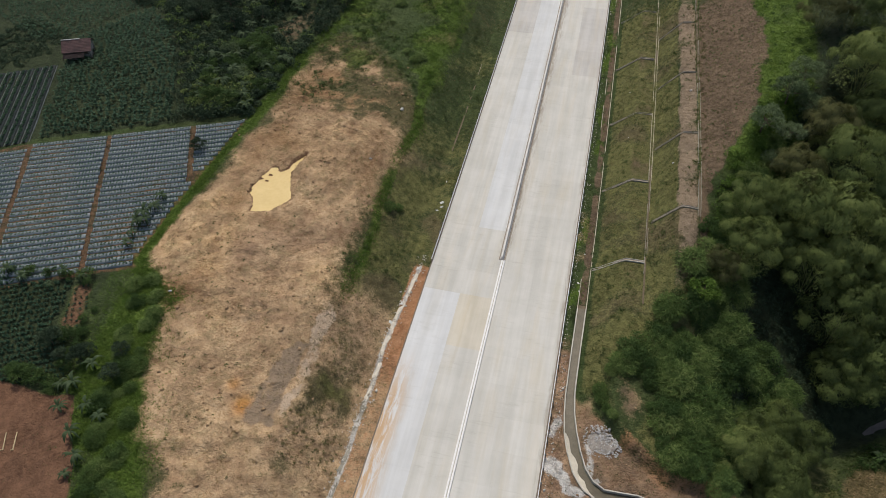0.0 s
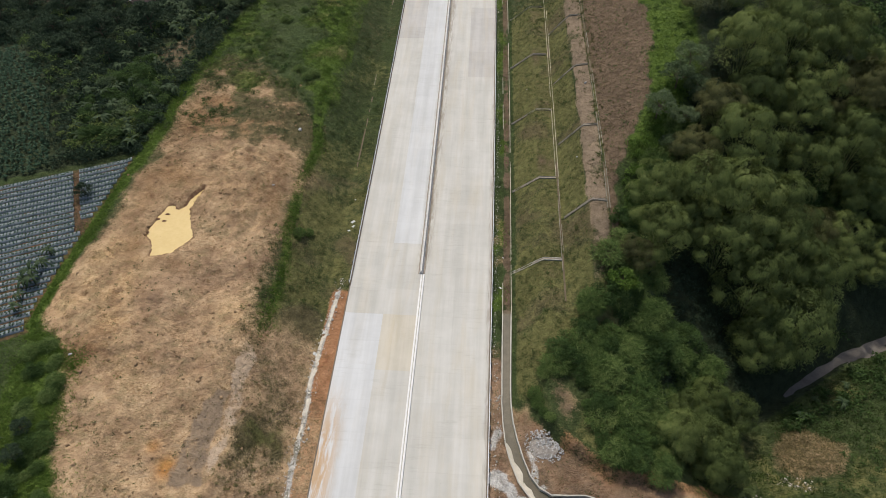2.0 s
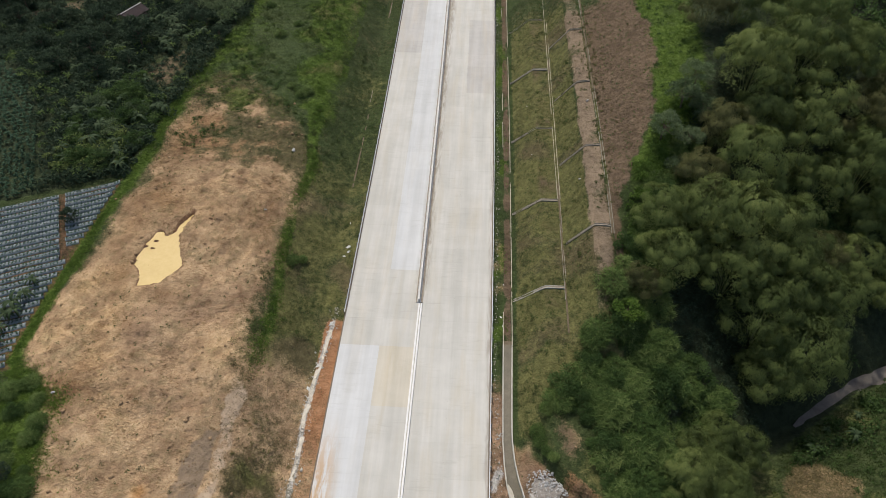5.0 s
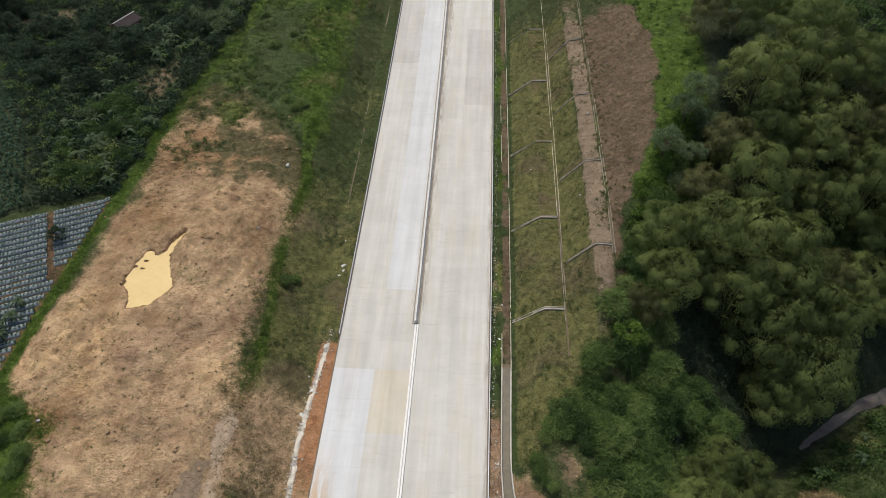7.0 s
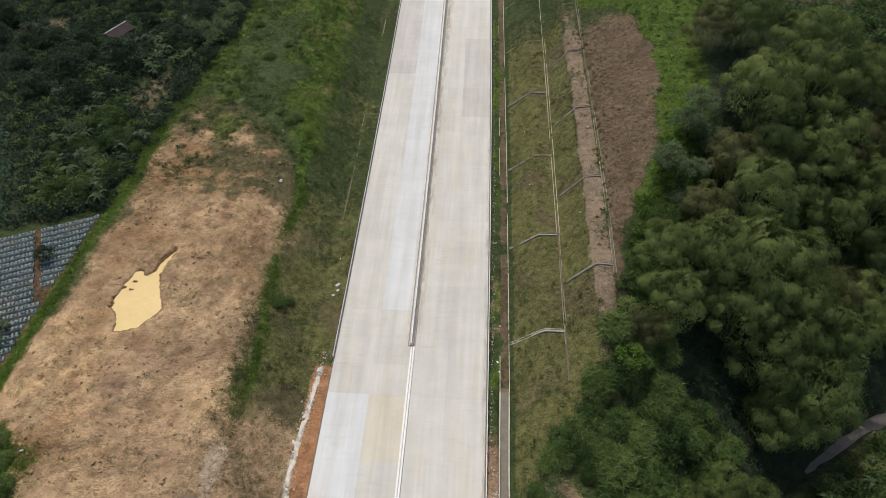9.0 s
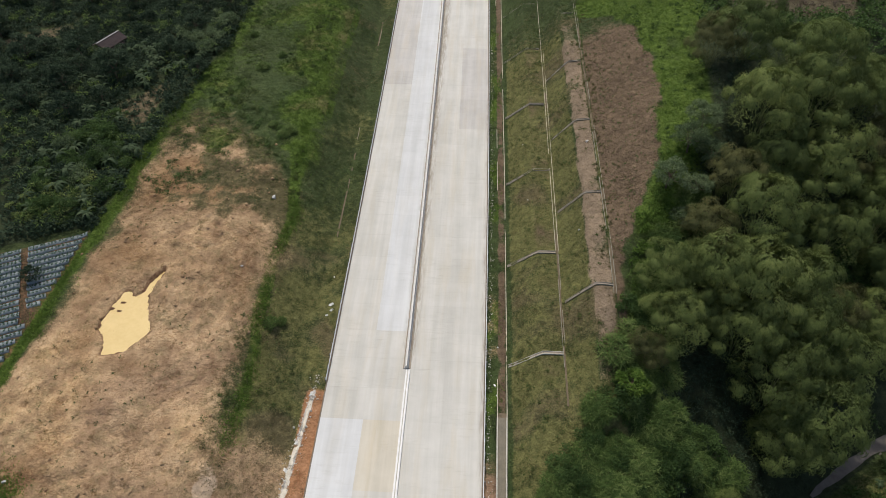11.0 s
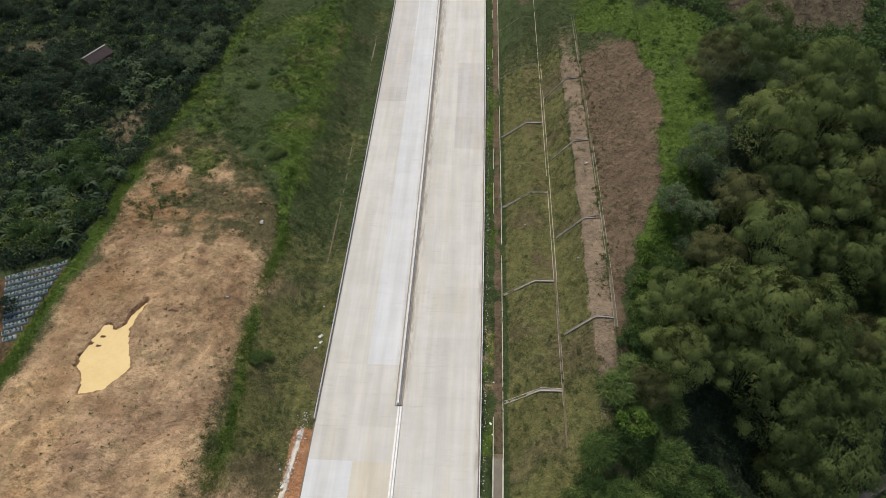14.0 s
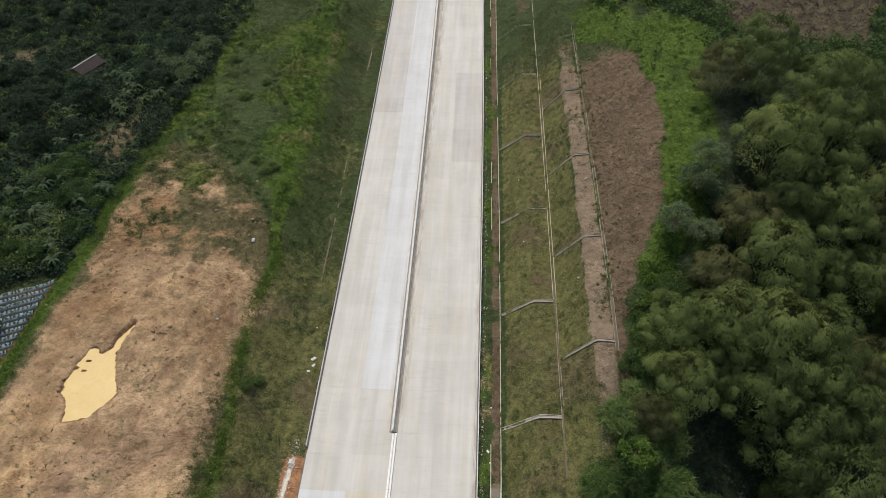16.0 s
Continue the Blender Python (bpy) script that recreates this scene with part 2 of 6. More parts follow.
M_STAINED = simple("stained_concrete", (0.16, 0.13, 0.10), (0.36, 0.31, 0.25), 1.2)
M_DRAIN = simple("drain_concrete", (0.28, 0.265, 0.22), (0.52, 0.495, 0.43), 1.0)
M_CREAM = simple("cream_drain_wall", (0.24, 0.215, 0.155), (0.50, 0.46, 0.36), 0.9)
M_DRAIN_OLD = simple("weathered_drain", (0.125, 0.115, 0.088), (0.32, 0.30, 0.245), 0.8)
M_MUD = simple("drain_mud", (0.080, 0.062, 0.038), (0.165, 0.128, 0.082), 2.0, 0.85)
M_STEEL = simple("galvanised_steel", (0.55, 0.56, 0.57), (0.72, 0.73, 0.74), 4.0, 0.55, 0.25, 0.1)
M_STONE = simple("broken_concrete", (0.26, 0.25, 0.235), (0.52, 0.51, 0.49), 1.5, 0.9, 0, 0.6, 0.05)
M_GRIT = simple("grey_grit", (0.17, 0.15, 0.125), (0.34, 0.31, 0.275), 2.2, 0.95, 0, 0.9, 0.06)
M_CLOD = simple("soil_clods", (0.17, 0.105, 0.055), (0.38, 0.26, 0.15), 0.6, 0.95, 0, 0.6, 0.05)
M_LUMP = simple("mortar_rubble", (0.33, 0.30, 0.25), (0.58, 0.55, 0.49), 1.0, 0.9, 0, 0.6, 0.05)
M_SACK = simple("torn_sack", (0.5, 0.5, 0.47), (0.72, 0.72, 0.7), 2.0, 0.7)
M_WATER = simple("silty_water", (0.52, 0.38, 0.155), (0.60, 0.45, 0.20), 0.2, 0.22, 0, 0.03, 0.01)
M_STREAM = simple("stream_water", (0.092, 0.080, 0.068), (0.165, 0.146, 0.126), 0.6, 0.9, 0, 0.2, 0.03)
M_BAMBOO = leafy("bamboo_leaf", (0.062, 0.086, 0.029), (0.134, 0.174, 0.055), (0.232, 0.272, 0.090), 0.45, own=0.22)
M_BAMBOO_OLD = leafy("tired_bamboo_leaf", (0.066, 0.072, 0.030), (0.126, 0.132, 0.052), (0.205, 0.205, 0.085), 0.45, own=0.22)
M_CULM = simple("bamboo_culm", (0.10, 0.12, 0.04), (0.2, 0.2, 0.08), 2.0, 0.5)
M_BUSH = leafy("bush_leaf", (0.024, 0.048, 0.014), (0.055, 0.098, 0.028), (0.112, 0.168, 0.050), 0.5, own=0.35)
M_CANE = leafy("cane_leaf", (0.034, 0.064, 0.016), (0.082, 0.132, 0.034), (0.185, 0.232, 0.078), 0.5, own=0.4)
M_TREE = leafy("tree_leaf", (0.019, 0.034, 0.020), (0.040, 0.066, 0.036), (0.085, 0.116, 0.068), 0.3)
M_BANANA = leafy("banana_leaf", (0.028, 0.050, 0.020), (0.056, 0.086, 0.040), (0.104, 0.138, 0.072), 0.8, 0.6)
M_CASSAVA = leafy("cassava_leaf", (0.016, 0.042, 0.024), (0.036, 0.076, 0.043), (0.070, 0.120, 0.070), 0.4)
M_TUFT = leafy("grass_blade", (0.032, 0.052, 0.014), (0.062, 0.092, 0.027), (0.115, 0.136, 0.050), 0.15, own=0.35)
M_LUSH = leafy("lush_blade", (0.040, 0.080, 0.013), (0.092, 0.156, 0.027), (0.160, 0.226, 0.046), 0.3, own=0.35)
M_FADED = leafy("faded_blade", (0.070, 0.072, 0.026), (0.120, 0.118, 0.046), (0.185, 0.172, 0.076), 0.2, own=0.35)
M_DRY = leafy("dry_blade", (0.092, 0.077, 0.033), (0.158, 0.133, 0.060), (0.26, 0.215, 0.108), 0.2)
M_BARK = simple("bark", (0.06, 0.045, 0.03), (0.16, 0.12, 0.085), 3.0)
M_PLASTIC = simple("mulch_film", (0.098, 0.122, 0.128), (0.225, 0.260, 0.272), 1.2, 0.5, 0, 0.5, 0.05)
M_FILM_DARK = simple("dark_mulch_film", (0.010, 0.015, 0.016), (0.028, 0.036, 0.038), 1.6, 0.85, 0, 0.5, 0.05)
M_FILM_EDGE = simple("film_edge", (0.05, 0.062, 0.068), (0.12, 0.138, 0.145), 1.6, 0.7)
M_TILE = simple("roof_tile", (0.030, 0.019, 0.019), (0.105, 0.056, 0.054), 0.9)
M_MORTAR = simple("spread_mortar", (0.40, 0.36, 0.29), (0.66, 0.61, 0.52), 1.3, 0.9, 0, 0.7, 0.06)
M_DITCH = simple("ditch_water", (0.060, 0.050, 0.030), (0.125, 0.105, 0.068), 0.7, 0.4, 0, 0.1, 0.02)
M_SILT = simple("dried_silt", (0.42, 0.38, 0.30), (0.60, 0.55, 0.45), 1.2, 0.9)
M_WALL = simple("hut_wall", (0.2, 0.18, 0.15), (0.36, 0.33, 0.28), 1.2)
M_TIN = simple("roof_sheet", (0.022, 0.016, 0.016), (0.055, 0.038, 0.038), 0.8, 0.85)
M_RIDGE = simple("pale_ridge_cap", (0.26, 0.25, 0.24), (0.46, 0.45, 0.43), 1.2)
M_POLE = simple("dry_bamboo_pole", (0.35, 0.27, 0.15), (0.55, 0.45, 0.28), 3.0)


# ---- mesh helpers ----
def thing(name, label, category, at=(0, 0, 0), group="", kind="", rz=0.0):
    ob = new(name)
    ob.matrix_basis = pose(*at, 0, 0, rz)
    return tagged(ob, label, category, group, kind)


def part(name, bm, material, parent, label="", kind="", at=None, smooth=False):
    """Links a bmesh, or a mesh, as one mesh object under a thing or a part."""
    if isinstance(bm, bmesh.types.BMesh):
        me = bpy.data.meshes.new(name)
        bm.to_mesh(me)
        bm.free()
    else:
        me = bm
    if material and not me.materials:
        me.materials.append(material)
    if smooth:
        me.polygons.foreach_set("use_smooth", [True] * len(me.polygons))
    ob = new(name, me)
    ob.parent = parent
    if at is not None:
        ob.matrix_basis = at
    return tagged(ob, label, kind=kind)


def mesh_of(name, verts, faces, material=None):
    """A mesh from arrays: verts (n, 3), faces (m, 3 or 4)."""
    verts, faces = np.asarray(verts, dtype=np.float32), np.asarray(faces, dtype=np.int32)
    me = bpy.data.meshes.new(name)
    me.vertices.add(len(verts))
    me.vertices.foreach_set("co", verts.ravel())
    k = faces.shape[1]
    me.loops.add(faces.size)
    me.loops.foreach_set("vertex_index", faces.ravel())
    me.polygons.add(len(faces))
    me.polygons.foreach_set("loop_start", np.arange(0, faces.size, k, dtype=np.int32))
    me.update(calc_edges=True)
    if material:
        me.materials.append(material)
    return me


def box(bm, x0, x1, y0, y1, z0, z1, bevel=0.0):
    r = bmesh.ops.create_cube(bm, size=1.0)
    vs = r["verts"]
    bmesh.ops.scale(bm, vec=(x1 - x0, y1 - y0, z1 - z0), verts=vs)
    bmesh.ops.translate(bm, vec=((x0 + x1) / 2, (y0 + y1) / 2, (z0 + z1) / 2), verts=vs)
    if bevel:
        bmesh.ops.bevel(bm, geom=list({e for v in vs for e in v.link_edges}), offset=bevel, segments=1, affect="EDGES")
    return bm


def sweep(bm, profile, stations, closed=True):
    """A profile of (across, up) swept along stations of (place, across direction, up direction)."""
    rings = []
    for p, side, up in stations:
        rings.append([bm.verts.new(Vector(p) + Vector(side) * a + Vector(up) * h) for a, h in profile])
    n = len(profile)
    for r0, r1 in zip(rings, rings[1:]):
        for i in range(n if closed else n - 1):
            bm.faces.new((r0[i], r0[(i + 1) % n], r1[(i + 1) % n], r1[i]))
    if closed:
        bm.faces.new(rings[0][::-1])
        bm.faces.new(rings[-1])
    bmesh.ops.recalc_face_normals(bm, faces=bm.faces)
    return bm


def tube(bm, path, r0, r1, sides=6):
    """A tapered round limb along a path."""
    rings = []
    for i, p in enumerate(path):
        p = Vector(p)
        d = (Vector(path[min(i + 1, len(path) - 1)]) - Vector(path[max(i - 1, 0)])).normalized()
        a = d.orthogonal().normalized()
        b = d.cross(a)
        r = r0 + (r1 - r0) * i / (len(path) - 1)
        rings.append([bm.verts.new(p + a * (r * math.cos(k * math.tau / sides)) + b * (r * math.sin(k * math.tau / sides))) for k in range(sides)])
    for q0, q1 in zip(rings, rings[1:]):
        for k in range(sides):
            bm.faces.new((q0[k], q0[(k + 1) % sides], q1[(k + 1) % sides], q1[k]))
    bm.faces.new(rings[-1])
    return bm


# ---- the lie of the land ----
def hash2(i, j, seed):
    h = (i.astype(np.int64) * 374761393 + j.astype(np.int64) * 668265263 + seed * 982451653) & 0xFFFFFFFF
    h = ((h ^ (h >> 13)) * 1274126177) & 0xFFFFFFFF
    return ((h ^ (h >> 16)) & 0xFFFF) / 65535.0


def vnoise(x, y, size, seed=0):
    """Smooth value noise, -1 to 1, with cells of that size in metres."""
    x, y = np.asarray(x, float) / size, np.asarray(y, float) / size
    x, y = 0.829 * x + 0.559 * y + 3.7 * seed, 0.829 * y - 0.559 * x
    i, j = np.floor(x).astype(np.int64), np.floor(y).astype(np.int64)
    u, v = x - i, y - j
    u, v = u * u * (3 - 2 * u), v * v * (3 - 2 * v)
    a, b, c, d = hash2(i, j, seed), hash2(i + 1, j, seed), hash2(i, j + 1, seed), hash2(i + 1, j + 1, seed)
    return ((a * (1 - u) + b * u) * (1 - v) + (c * (1 - u) + d * u) * v) * 2 - 1


def fbm(x, y, size, seed=0, octaves=4):
    return sum(vnoise(x, y, size / 2 ** k, seed + 7 * k) / 2 ** k for k in range(octaves))


def step(a, b, x):
    k = np.clip((np.asarray(x, float) - a) / (b - a), 0, 1)
    return k * k * (3 - 2 * k)


def grade(y):
    """Height of the road along its way."""
    return 0.028 * (np.asarray(y, float) - 74)


def bend(y):
    """Sideways drift of the road's axis."""
    return -0.00006 * np.maximum(np.asarray(y, float) - 76, 0) ** 2


def seg_dist(x, y, pts):
    """Distance to a polyline and the value carried along it (third number of each point)."""
    best, val = np.full(np.shape(x), 1e9), np.zeros(np.shape(x))
    for (x0, y0, z0), (x1, y1, z1) in zip(pts, pts[1:]):
        k = np.clip(((x - x0) * (x1 - x0) + (y - y0) * (y1 - y0)) / ((x1 - x0) ** 2 + (y1 - y0) ** 2), 0, 1)
        d = np.hypot(x - x0 - k * (x1 - x0), y - y0 - k * (y1 - y0))
        near = d < best
        best, val = np.where(near, d, best), np.where(near, z0 + k * (z1 - z0), val)
    return best, val


def inside(x, y, poly):
    """Signed distance to a polygon, positive inside."""
    x, y = np.asarray(x, float), np.asarray(y, float)
    odd = np.zeros(x.shape, bool)
    for (x0, y0), (x1, y1) in zip(poly, poly[1:] + poly[:1]):
        cross = ((y0 > y) != (y1 > y)) & (x < (x1 - x0) * (y - y0) / (y1 - y0 + 1e-12) + x0)
        odd ^= cross
    d, _ = seg_dist(x, y, [(*p, 0) for p in poly + poly[:1]])
    return np.where(odd, d, -d)


GULLY = [(45.5, 53.5, -10.5), (47, 56.5, -14), (58, 70, -18.5), (74, 81, -20), (85, 87, -21), (140, 120, -25), (400, 260, -35)]
POND = [(-37.6, 91.3), (-38.3, 89.4), (-38.8, 88.0), (-38.9, 86.4), (-38.2, 84.2), (-37.6, 82.2), (-36.2, 79.8), (-37.0, 78.8), (-38.6, 76.5), (-40.2, 75.7), (-41.9, 75.4), (-41.9, 77.0), (-42.9, 78.6), (-43.9, 79.6), (-44.1, 81.2), (-43.7, 82.9), (-43.8, 84.0), (-43.2, 85.8), (-42.7, 86.8), (-41.9, 87.3), (-41.1, 86.2), (-40.5, 86.1), (-40.0, 87.4), (-39.7, 88.7), (-39.0, 90.4), (-38.2, 91.6)]
POND_LEVEL = 5.35
STRAW = [(57.9, 63.3), (61.9, 64.5), (65.3, 59.7), (62.2, 55.1), (56.9, 54.2), (55.2, 55.8), (56, 60)]
DIRT = [(-45.5, 132), (-48.0, 127), (-48.2, 118), (-49.2, 108), (-49.6, 97), (-50.0, 87), (-51.2, 77), (-52.6, 70), (-53.4, 63.5), (-47.6, 57), (-45.6, 50.5), (-43.0, 43), (-39.0, 36), (-33.5, 29), (-30, 10), (-13, 10), (-13.5, 33), (-15, 47), (-15.5, 53), (-20.5, 60), (-22.6, 64), (-22.8, 68), (-22.0, 77), (-22.6, 84), (-22.6, 91), (-22.4, 99), (-22.6, 108), (-25.5, 115), (-30, 122), (-38, 131)]


DRAIN = [(13.65, 72), (13.6, 66), (13.58, 60), (13.6, 56.5), (13.85, 53.5), (14.3, 50.8), (15.0, 48.3), (16.0, 45.8), (17.3, 44.1), (19.2, 43.15), (21.4, 43.3), (23.6, 43.5), (25.7, 43.05), (29.3, 42.4), (32.0, 42.5), (35.5, 42.7), (39.0, 44.1), (43.2, 46.0)]
DRAIN_WIDE = ([43, 44.5, 46, 50, 54, 58, 70], [1.7, 1.7, 1.65, 1.6, 1.2, 1.05, 1.12])


def red_bank(x, y):
    """Distance uphill from the foot of the cut bank beside the yard."""
    return np.minimum((x - 21.7) * 0.615 + (y - 50.4) * 0.788, y - 46.5) + 0.5 * vnoise(x, y, 2.5, 67)


def land(x, y, rough=True):
    """Height of the ground."""
    x, y = np.asarray(x, float), np.asarray(y, float)
    xr = x - bend(y)
    # left of the road: ditch, cut slope, dug plateau, terrace of the fields
    left = np.interp(xr, [-400, -150, -90, -57, -54.5, -52, -48, -30, -25, -22, -16, -14.9, -14.2, -13.2, -11.4, -10.9],
                     [-22, 0.5, 4.3, 4.2, 4.2, 5.0, 5.3, 5.4, 5.1, 4.3, 0.1, -0.5, -0.55, -0.3, -0.12, -0.1])
    left = left - step(-52, -80, x) * step(110, 200, y) * 10 - step(-45, -56, x) * step(60, 36, y) * 1.8
    near = step(76, 70, y) * step(-14.6, -13.4, xr) * step(-10.9, -11.6, xr)
    left = left - 0.10 * near
    # right of the road: verge, drain, two benches of the cut, hillside
    k1, k2 = step(50, 70, y), step(64, 84, y)
    bench = np.interp(xr, [11.1, 13.0, 14.3, 14.9, 19.1, 22.7, 26.7, 29.8], [-0.1, -0.25, -0.25, 0.0, 3.5, 3.6, 8.4, 8.8])
    low = np.interp(xr, [11.1, 13.0, 16, 22, 29.8], [-0.1, -0.3, -0.8, -1.2, -1.5])
    hill = np.interp(x, [29.8, 39, 50, 70, 160, 500], [0, 5.6, 7.6, 8.0, 6.0, 30.0])
    right = low * (1 - k1) + np.where(xr < 19.1, bench, 3.5 + (bench - 3.5) * k2) * k1
    right = right + hill * k2
    right = right + 1.7 * step(0, 1.1, red_bank(x, y)) * step(17, 20, x) * step(64, 55, y)
    d, deep = seg_dist(x, y, GULLY)
    side = np.where((y - 60 > (x - 48) * 0.75) | (x < 49), 0.80, 0.42)
    gully = deep + side * np.maximum(d - 0.65 + 0.7 * vnoise(x, y, 2.6, 141), 0)
    cap = 0.5 * (right + gully - np.sqrt((right - gully) ** 2 + 4.0))
    right = np.where(xr > 16, np.where(xr < 24, right + (cap - right) * step(16, 24, xr), cap), right)
    h = np.where(xr < 0, left, right)
    road = step(11.9, 11.1, np.abs(xr))
    h = h * (1 - road) - 0.35 * road + grade(np.clip(y, -200, 600))
    # far hills close the view
    r = np.hypot(x, y - 90)
    h = h + step(260, 900, r) * 60 + fbm(x, y, 160, 3, 3) * 14 * step(150, 500, r)
    if rough:
        verge = step(11.4, 16, np.abs(xr))
        dirt = step(-1, 2, inside(x, y, DIRT))
        h = h + verge * (fbm(x, y, 9, 1, 3) * 0.16 + vnoise(x, y, 1.1, 5) * 0.05)
        ridges = np.abs(vnoise(x, y * 1.15, 1.9, 9))
        h = h + dirt * (fbm(x, y, 5.5, 11, 4) * 0.26 - ridges * 0.24 + vnoise(x, y, 0.9, 13) * 0.09)
        ring = np.hypot((x + 40) * 0.8, (y - 84) * 0.7) + 1.5 * fbm(x, y, 6, 121, 3)
        h = h + dirt * 0.21 * np.sin(ring * 3.6) * step(0.1, 0.7, 0.8 * fbm(x, y, 5, 123, 3) + 0.7 * np.exp(-(((x + 32) / 8) ** 2 + ((y - 94) / 11) ** 2)))
        drag = (x * 0.55 + y * 0.83) + 1.2 * fbm(x, y, 7, 127, 3)
        h = h + dirt * 0.08 * np.sin(drag * 3.4) * step(0.0, 0.5, fbm(x, y, 9, 129, 3)) * step(90, 76, y)
        mound = np.exp(-(((x + 31) / 6.5) ** 2 + ((y - 94) / 9) ** 2))
        h = h + mound * (1.2 + 0.22 * vnoise(x * 0.45, y, 0.9, 21))
        cut, wide = seg_dist(x, y, [(a, b, float(np.interp(b, *DRAIN_WIDE)) / 2) for a, b in DRAIN])
        h = h - 0.75 * step(wide + 0.22, wide - 0.1, cut)
        wood = step(46, 60, x) * step(20, 40, d)
        h = h + wood * fbm(x, y, 14, 17, 3) * 0.5
    pond = inside(x + 0.16 * vnoise(x, y, 0.9, 31), y + 0.16 * vnoise(x, y, 0.9, 37), POND) - sum(5.0 * np.exp(-(((x - ix) / ir) ** 2 + ((y - iy) / (ir * 0.7)) ** 2)) for ix, iy, ir in ((-42.2, 84.8, 0.30), (-42.1, 83.2, 0.36), (-43.3, 83.6, 0.22), (-41.6, 79.5, 0.14)))
    shore = POND_LEVEL + 0.02 - 0.45 * np.clip(pond, -0.6, 0.8)
    h = np.where(pond > 0, np.minimum(h, shore), h + np.maximum(shore - h, 0) * step(-5.0, -1.2, pond))
    return h


def height(x, y):
    return float(land(np.array([x]), np.array([y]))[0])


# field frame: u along the beds, v up the field
FIELD_O, FIELD_U, FIELD_V = np.array((-76.3, 89.2)), np.array((0.912, 0.409)), np.array((-0.409, 0.912))


def field_uv(x, y):
    return (x - FIELD_O[0]) * FIELD_U[0] + (y - FIELD_O[1]) * FIELD_U[1], (x - FIELD_O[0]) * FIELD_V[0] + (y - FIELD_O[1]) * FIELD_V[1]


def field_xy(u, v):
    return FIELD_O[0] + u * FIELD_U[0] + v * FIELD_V[0], FIELD_O[1] + u * FIELD_U[1] + v * FIELD_V[1]


def bank_x(y):
    """The line where the dug plateau ends and the fields and groves begin."""
    return np.interp(y, [20, 38, 47, 56, 62, 75, 98, 110, 122, 132, 141, 155, 185, 230], [-36, -44, -48, -49.5, -55.5, -55.2, -53.4, -52, -51.3, -49.7, -47.7, -45.4, -44, -42])


REGROWN = [(-43.2, 113.1, 1.8, 2.2, 0.5), (-36.6, 106.2, 2.4, 2.0, 0.42), (-25.5, 111.5, 3.0, 4.0, 0.3), (-34.2, 114, 3.0, 2.4, 0.4), (-23.2, 88.5, 2.0, 3.6, 0.35), (-27.8, 83.0, 2.4, 1.6, 0.55), (-24.4, 80.5, 1.8, 2.0, 0.4), (-34.0, 63.0, 1.2, 1.6, 0.5), (-29.0, 68.5, 3.0, 1.8, 0.42), (-26.5, 59.5, 1.6, 1.6, 0.5), (-20.2, 47.4, 1.7, 3.4, 0.9), (-18.6, 50.5, 2.4, 5.0, 0.5), (-16.4, 47.0, 0.9, 1.8, 0.8), (-20.5, 35.8, 1.6, 1.6, 0.7), (-19.0, 41.5, 4.0, 4.0, 0.35), (-30.5, 51.0, 1.0, 3.0, 0.4)]
SCRAPED = [(-28.5, 115.8, 1.9, 1.2, 0.62), (-39.4, 115.0, 3.2, 1.5, 0.45), (-41.0, 109.2, 3.2, 1.6, 0.42), (-30.0, 109.6, 3.4, 1.3, 0.45), (-44.4, 121.0, 3.4, 9.0, 0.60), (-46.2, 104.0, 2.2, 8.0, 0.35), (-31.5, 94.0, 6.5, 7.5, 0.45), (-46.0, 70.0, 6.0, 9.0, 0.3)]


